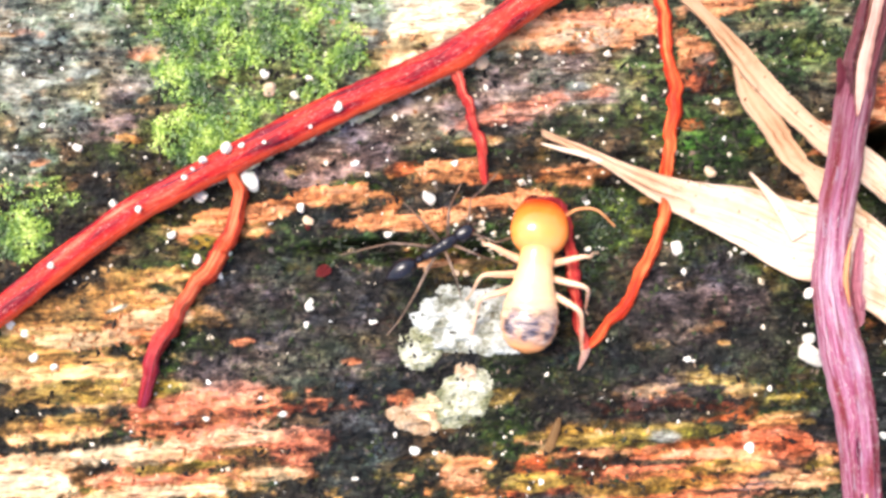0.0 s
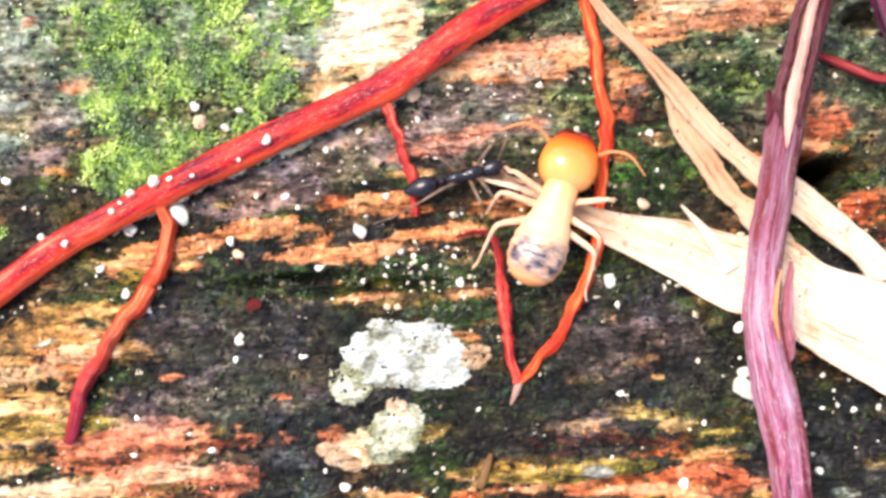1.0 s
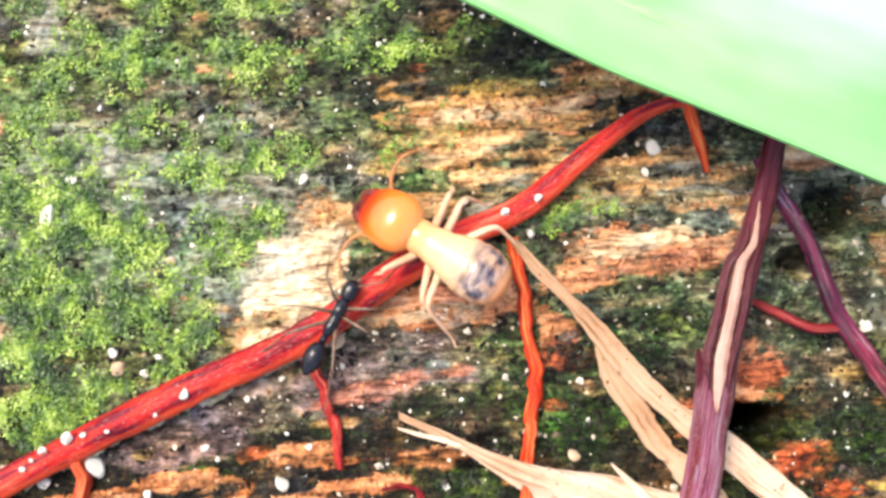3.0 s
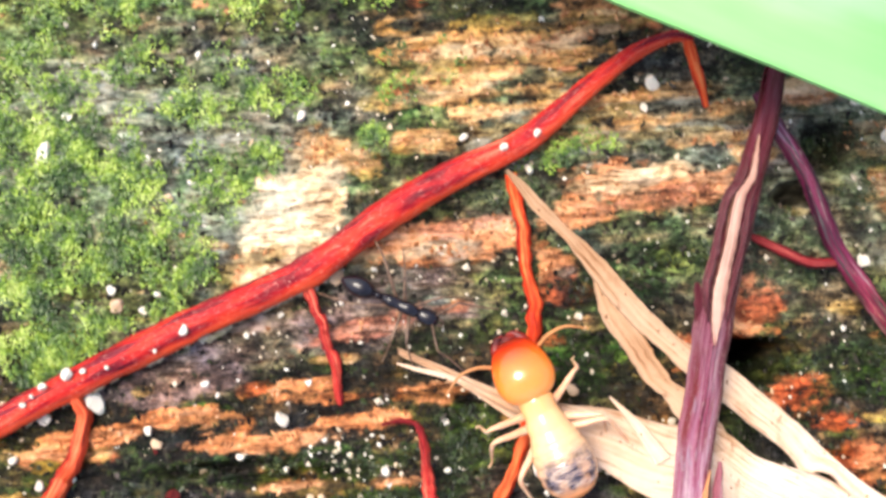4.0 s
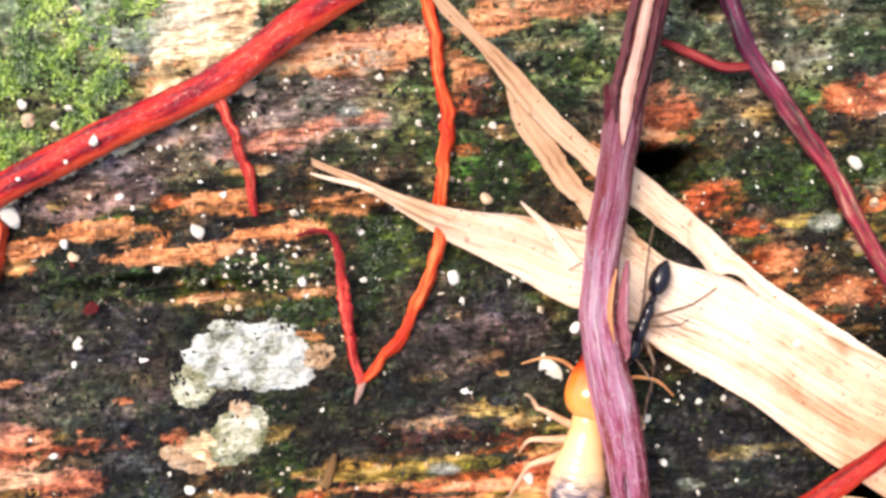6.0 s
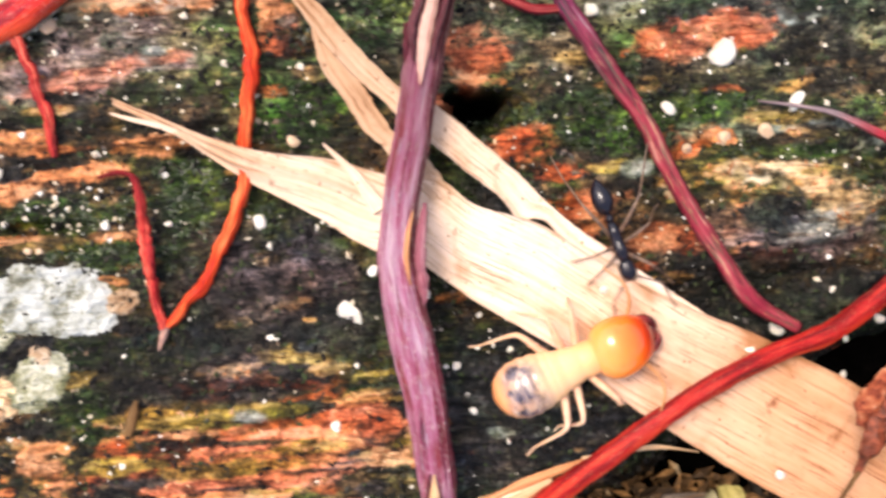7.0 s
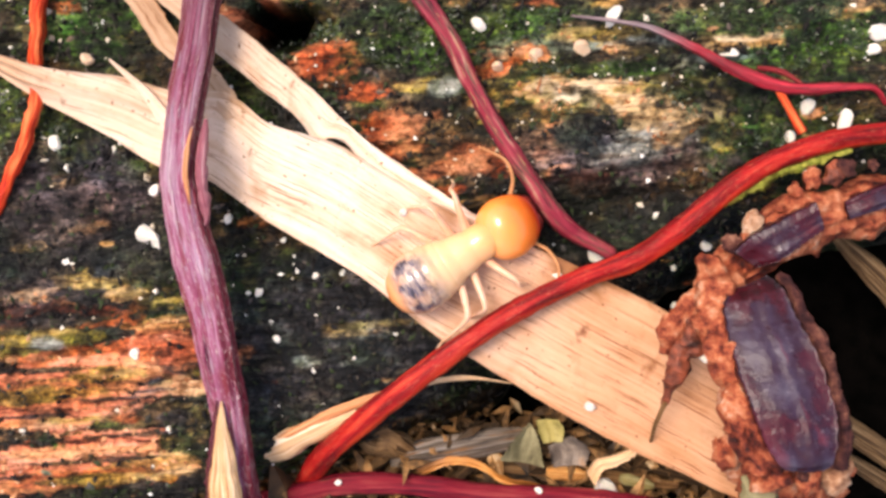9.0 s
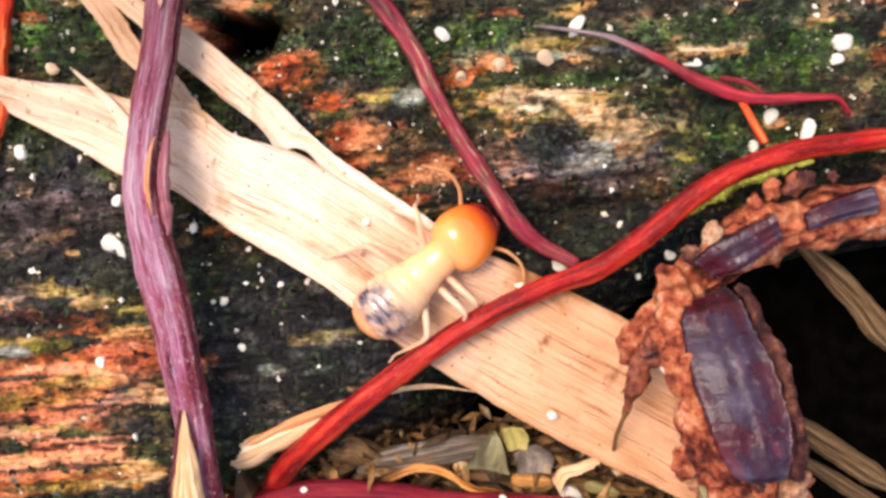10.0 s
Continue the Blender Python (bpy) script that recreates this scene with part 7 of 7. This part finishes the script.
TERMITE_ROWS = [
    (0, 0.599, -1.192, 0.2, 83.0),
    (0.1, 0.576, -1.188, 0.203, 79.9),
    (0.2, 0.617, -1.235, 0.205, 71.7),
    (0.3, 0.694, -1.259, 0.208, 44.9),
    (0.4, 0.670, -1.174, 0.21, 48.8),
    (0.5, 0.682, -1.102, 0.212, 58.1),
    (0.6, 0.814, -1.157, 0.215, 66.4),
    (0.7, 0.908, -1.125, 0.217, 64.1),
    (0.8, 0.888, -0.980, 0.22, 70.2),
    (0.9, 0.984, -0.772, 0.24, 80.4),
    (1, 1.076, -0.648, 0.26, 69.1),
    (1.1, 1.167, -0.611, 0.28, 61.8),
    (1.2, 1.280, -0.574, 0.3, 56.6),
    (1.3, 1.198, -0.613, 0.304, 42.6),
    (1.4, 1.416, -0.424, 0.308, 56.3),
    (1.5, 1.485, -0.363, 0.312, 67.0),
    (1.6, 1.525, -0.398, 0.316, 48.7),
    (1.7, 1.567, -0.332, 0.32, 57.3),
    (1.8, 1.591, -0.178, 0.32, 82.4),
    (1.9, 1.496, -0.032, 0.32, 85.5),
    (2, 1.408, 0.102, 0.32, 104.7),
    (2.1, 1.249, 0.294, 0.33, 112.1),
    (2.2, 1.107, 0.502, 0.34, 138.2),
    (2.3, 0.754, 0.652, 0.35, 146.6),
    (2.4, 0.733, 0.720, 0.36, 149.4),
    (2.5, 0.832, 0.668, 0.36, 150.1),
    (2.6, 0.812, 0.681, 0.36, 150.2),
    (2.7, 0.795, 0.712, 0.36, 153.7),
    (3.8, 1.496, -0.493, 0.28, 114.0),
    (3.9, 1.433, -0.598, 0.277, 112.5),
    (4, 1.469, -0.744, 0.274, 114.6),
    (4.1, 1.417, -0.832, 0.271, 116.3),
    (4.2, 1.495, -0.904, 0.269, 113.3),
    (4.3, 1.548, -0.945, 0.266, 116.6),
    (4.4, 1.640, -1.015, 0.263, 114.4),
    (4.5, 1.696, -1.212, 0.26, 105.8),
    (4.6, 1.792, -1.344, 0.257, 99.1),
    (4.7, 1.807, -1.431, 0.254, 100.7),
    (4.8, 1.940, -1.650, 0.251, 100.9),
    (4.9, 2.038, -1.802, 0.249, 96.2),
    (5, 2.227, -1.725, 0.246, 48.9),
    (5.1, 2.248, -1.726, 0.243, 49.7),
    (5.2, 2.233, -1.720, 0.24, 50.8),
    (6.3, 2.097, -2.066, 0.2, 83.1),
    (6.4, 2.244, -2.121, 0.207, 16.3),
    (6.5, 2.382, -2.184, 0.213, 7.4),
    (6.6, 2.819, -2.040, 0.22, -5.2),
    (6.7, 2.936, -1.866, 0.26, 32.2),
    (6.8, 2.917, -1.846, 0.3, 25.2),
    (6.9, 3.030, -1.742, 0.304, 27.8),
    (7, 3.035, -1.786, 0.308, 23.4),
    (7.1, 3.020, -1.850, 0.312, 24.9),
    (7.2, 3.047, -1.870, 0.316, 26.7),
    (7.3, 3.077, -1.859, 0.32, 26.3),
    (7.4, 3.078, -1.880, 0.324, 27.7),
    (7.5, 3.009, -1.867, 0.328, 26.0),
    (7.6, 3.037, -1.833, 0.332, 30.0),
    (7.7, 3.185, -1.847, 0.336, 27.5),
    (7.8, 3.368, -1.551, 0.34, 9.5),
    (7.9, 3.444, -1.548, 0.34, 16.2),
    (8, 3.564, -1.513, 0.34, 29.2),
    (8.1, 3.498, -1.510, 0.34, 29.6),
    (8.2, 3.536, -1.528, 0.34, 30.1),
    (8.3, 3.525, -1.553, 0.34, 34.4),
    (8.5, 3.486, -1.606, 0.34, 29.4),
    (8.7, 3.529, -1.600, 0.34, 28.3),
    (8.8, 3.526, -1.603, 0.34, 29.6),
    (9, 3.540, -1.604, 0.34, 32.0),
    (9.2, 3.550, -1.567, 0.34, 35.2),
    (9.4, 3.537, -1.618, 0.34, 35.7),
    (9.5, 3.499, -1.649, 0.34, 40.3),
    (9.7, 3.476, -1.613, 0.34, 42.4),
    (9.8, 3.472, -1.639, 0.34, 40.2),
    (10, 3.541, -1.655, 0.34, 41.6),
]
ANT_ROWS = [
    (0, 0.042, -1.005, 0.14, 30.6),
    (0.1, 0.045, -1.002, 0.14, 33.9),
    (0.2, 0.078, -1.036, 0.14, 23.6),
    (0.3, 0.434, -0.861, 0.14, 58.0),
    (0.4, 0.434, -0.637, 0.14, -2.6),
    (0.5, 0.391, -0.598, 0.14, 0.3),
    (0.6, 0.433, -0.561, 0.14, -9.7),
    (0.7, 0.512, -0.554, 0.14, -11.1),
    (0.8, 0.457, -0.525, 0.14, -3.1),
    (0.9, 0.445, -0.455, 0.14, 12.1),
    (1, 0.571, -0.406, 0.14, 15.2),
    (1.1, 0.700, -0.351, 0.14, 11.7),
    (1.2, 0.878, -0.231, 0.14, 13.4),
    (1.3, 0.899, -0.220, 0.14, 11.9),
    (1.4, 0.937, -0.103, 0.14, 15.6),
    (1.5, 0.899, -0.134, 0.14, 16.6),
    (1.6, 0.955, -0.144, 0.14, 16.4),
    (1.7, 1.026, -0.086, 0.14, 13.3),
    (1.8, 0.956, -0.051, 0.14, 24.0),
    (1.9, 0.926, -0.017, 0.14, 32.5),
    (2, 0.783, -0.024, 0.177, 51.7),
    (2.1, 0.639, 0.115, 0.213, 45.8),
    (2.2, 0.521, 0.122, 0.25, 58.9),
    (2.3, 0.377, 0.187, 0.256, 86.8),
    (2.4, 0.214, 0.308, 0.262, 84.3),
    (2.5, 0.252, 0.185, 0.268, 81.3),
    (2.6, 0.251, 0.163, 0.274, 86.9),
    (2.7, 0.241, 0.178, 0.28, 83.1),
    (3.8, 0.627, 0.064, 0.16, -11.5),
    (3.9, 0.605, 0.012, 0.164, -18.5),
    (4, 0.641, -0.055, 0.169, -24.6),
    (4.1, 0.649, -0.105, 0.173, -28.6),
    (4.2, 0.711, -0.267, 0.177, -26.2),
    (4.3, 0.766, -0.231, 0.181, -35.7),
    (4.4, 0.832, -0.300, 0.186, -33.0),
    (4.5, 1.150, -0.363, 0.19, -36.6),
    (4.6, 1.404, -0.413, 0.194, -47.4),
    (4.7, 1.646, -0.502, 0.199, -75.2),
    (4.8, 1.733, -0.689, 0.203, -85.0),
    (4.9, 1.882, -0.761, 0.207, -77.8),
    (5, 2.159, -0.695, 0.19, -70.0),
    (5.1, 2.279, -0.830, 0.19, -66.0),
    (5.2, 2.344, -0.913, 0.19, -72.0),
    (6.3, 2.555, -1.297, 0.24, -114.6),
    (6.4, 2.665, -1.410, 0.237, -102.4),
    (6.5, 2.726, -1.657, 0.233, -82.5),
    (6.6, 2.788, -1.464, 0.23, -73.8),
    (6.7, 2.762, -1.145, 0.227, -69.5),
    (6.8, 3.141, -1.171, 0.223, -52.6),
    (6.9, 3.366, -1.138, 0.22, -54.8),
    (7, 3.340, -1.075, 0.21, -70.4),
    (7.1, 3.364, -1.087, 0.2, -76.1),
    (7.2, 3.436, -1.095, 0.206, -78.1),
    (7.3, 3.456, -1.211, 0.211, -71.7),
    (7.4, 3.613, -1.175, 0.217, -80.5),
    (7.5, 3.987, -1.037, 0.223, -231.2),
    (7.6, 4.186, -1.421, 0.229, -71.8),
    (7.7, 4.458, -1.428, 0.234, -42.0),
    (7.8, 4.729, -1.831, 0.24, -39.4),
    (8, 5.308, -2.495, -0.2, -77.0),
    (8.3, 5.331, -2.540, -0.35, -77.0),
    (10, 5.267, -2.496, -0.35, -77.4),
]


def stepping(legs, rate, swing):
    """Each leg swings to and fro in turn while the insect goes about."""
    for leg, hip, phase, s in legs:
        rows = []
        for k in range(0, 101, 2):
            t = k / 10
            a = swing * math.sin(rate * t + phase + 0.9 * math.sin(1.7 * t))
            up = max(0.0, 9 * math.cos(rate * t + phase))
            rows.append((t, cm(*hip, up * s, 0, a * s)))
        walk(leg, rows)


def motions():
    walk(termite, [(t, cm(x, y, z, 0, 0, a)) for t, x, y, z, a in TERMITE_ROWS])
    walk(ant, [(t, cm(x, y, z, 0, 0, a)) for t, x, y, z, a in ANT_ROWS])
    lie = pushed_grain.matrix_basis.copy()
    there = cm(1.915, -1.501, -0.01) @ Matrix.Translation(-lie.translation) @ lie
    walk(pushed_grain, [(0, lie), (4.8, lie), (5.2, lie), (6.3, there), (10, there)])
    nod = lambda pitch, yaw: cm(0.19, 0, 0) @ pose(0, 0, 0, 0, pitch, yaw) @ cm(-0.19, 0, 0)
    walk(termite_head, [(t, nod(pitch, yaw)) for t, pitch, yaw in ((0, 24, 0), (0.8, 20, 4), (1.5, 14, 0), (2, 22, 6), (2.5, 14, 0), (3.8, 2, 0), (4.4, 10, 0), (5, 4, -4), (6.5, 2, 0), (7.1, 0, -4), (7.5, -4, -8), (7.8, 12, 0), (8.2, 28, -8), (9, 28, -6), (10, 26, -4))])
    stepping(termite_legs, 9.0, 14)
    stepping(ant_legs, 13.0, 18)


motions()
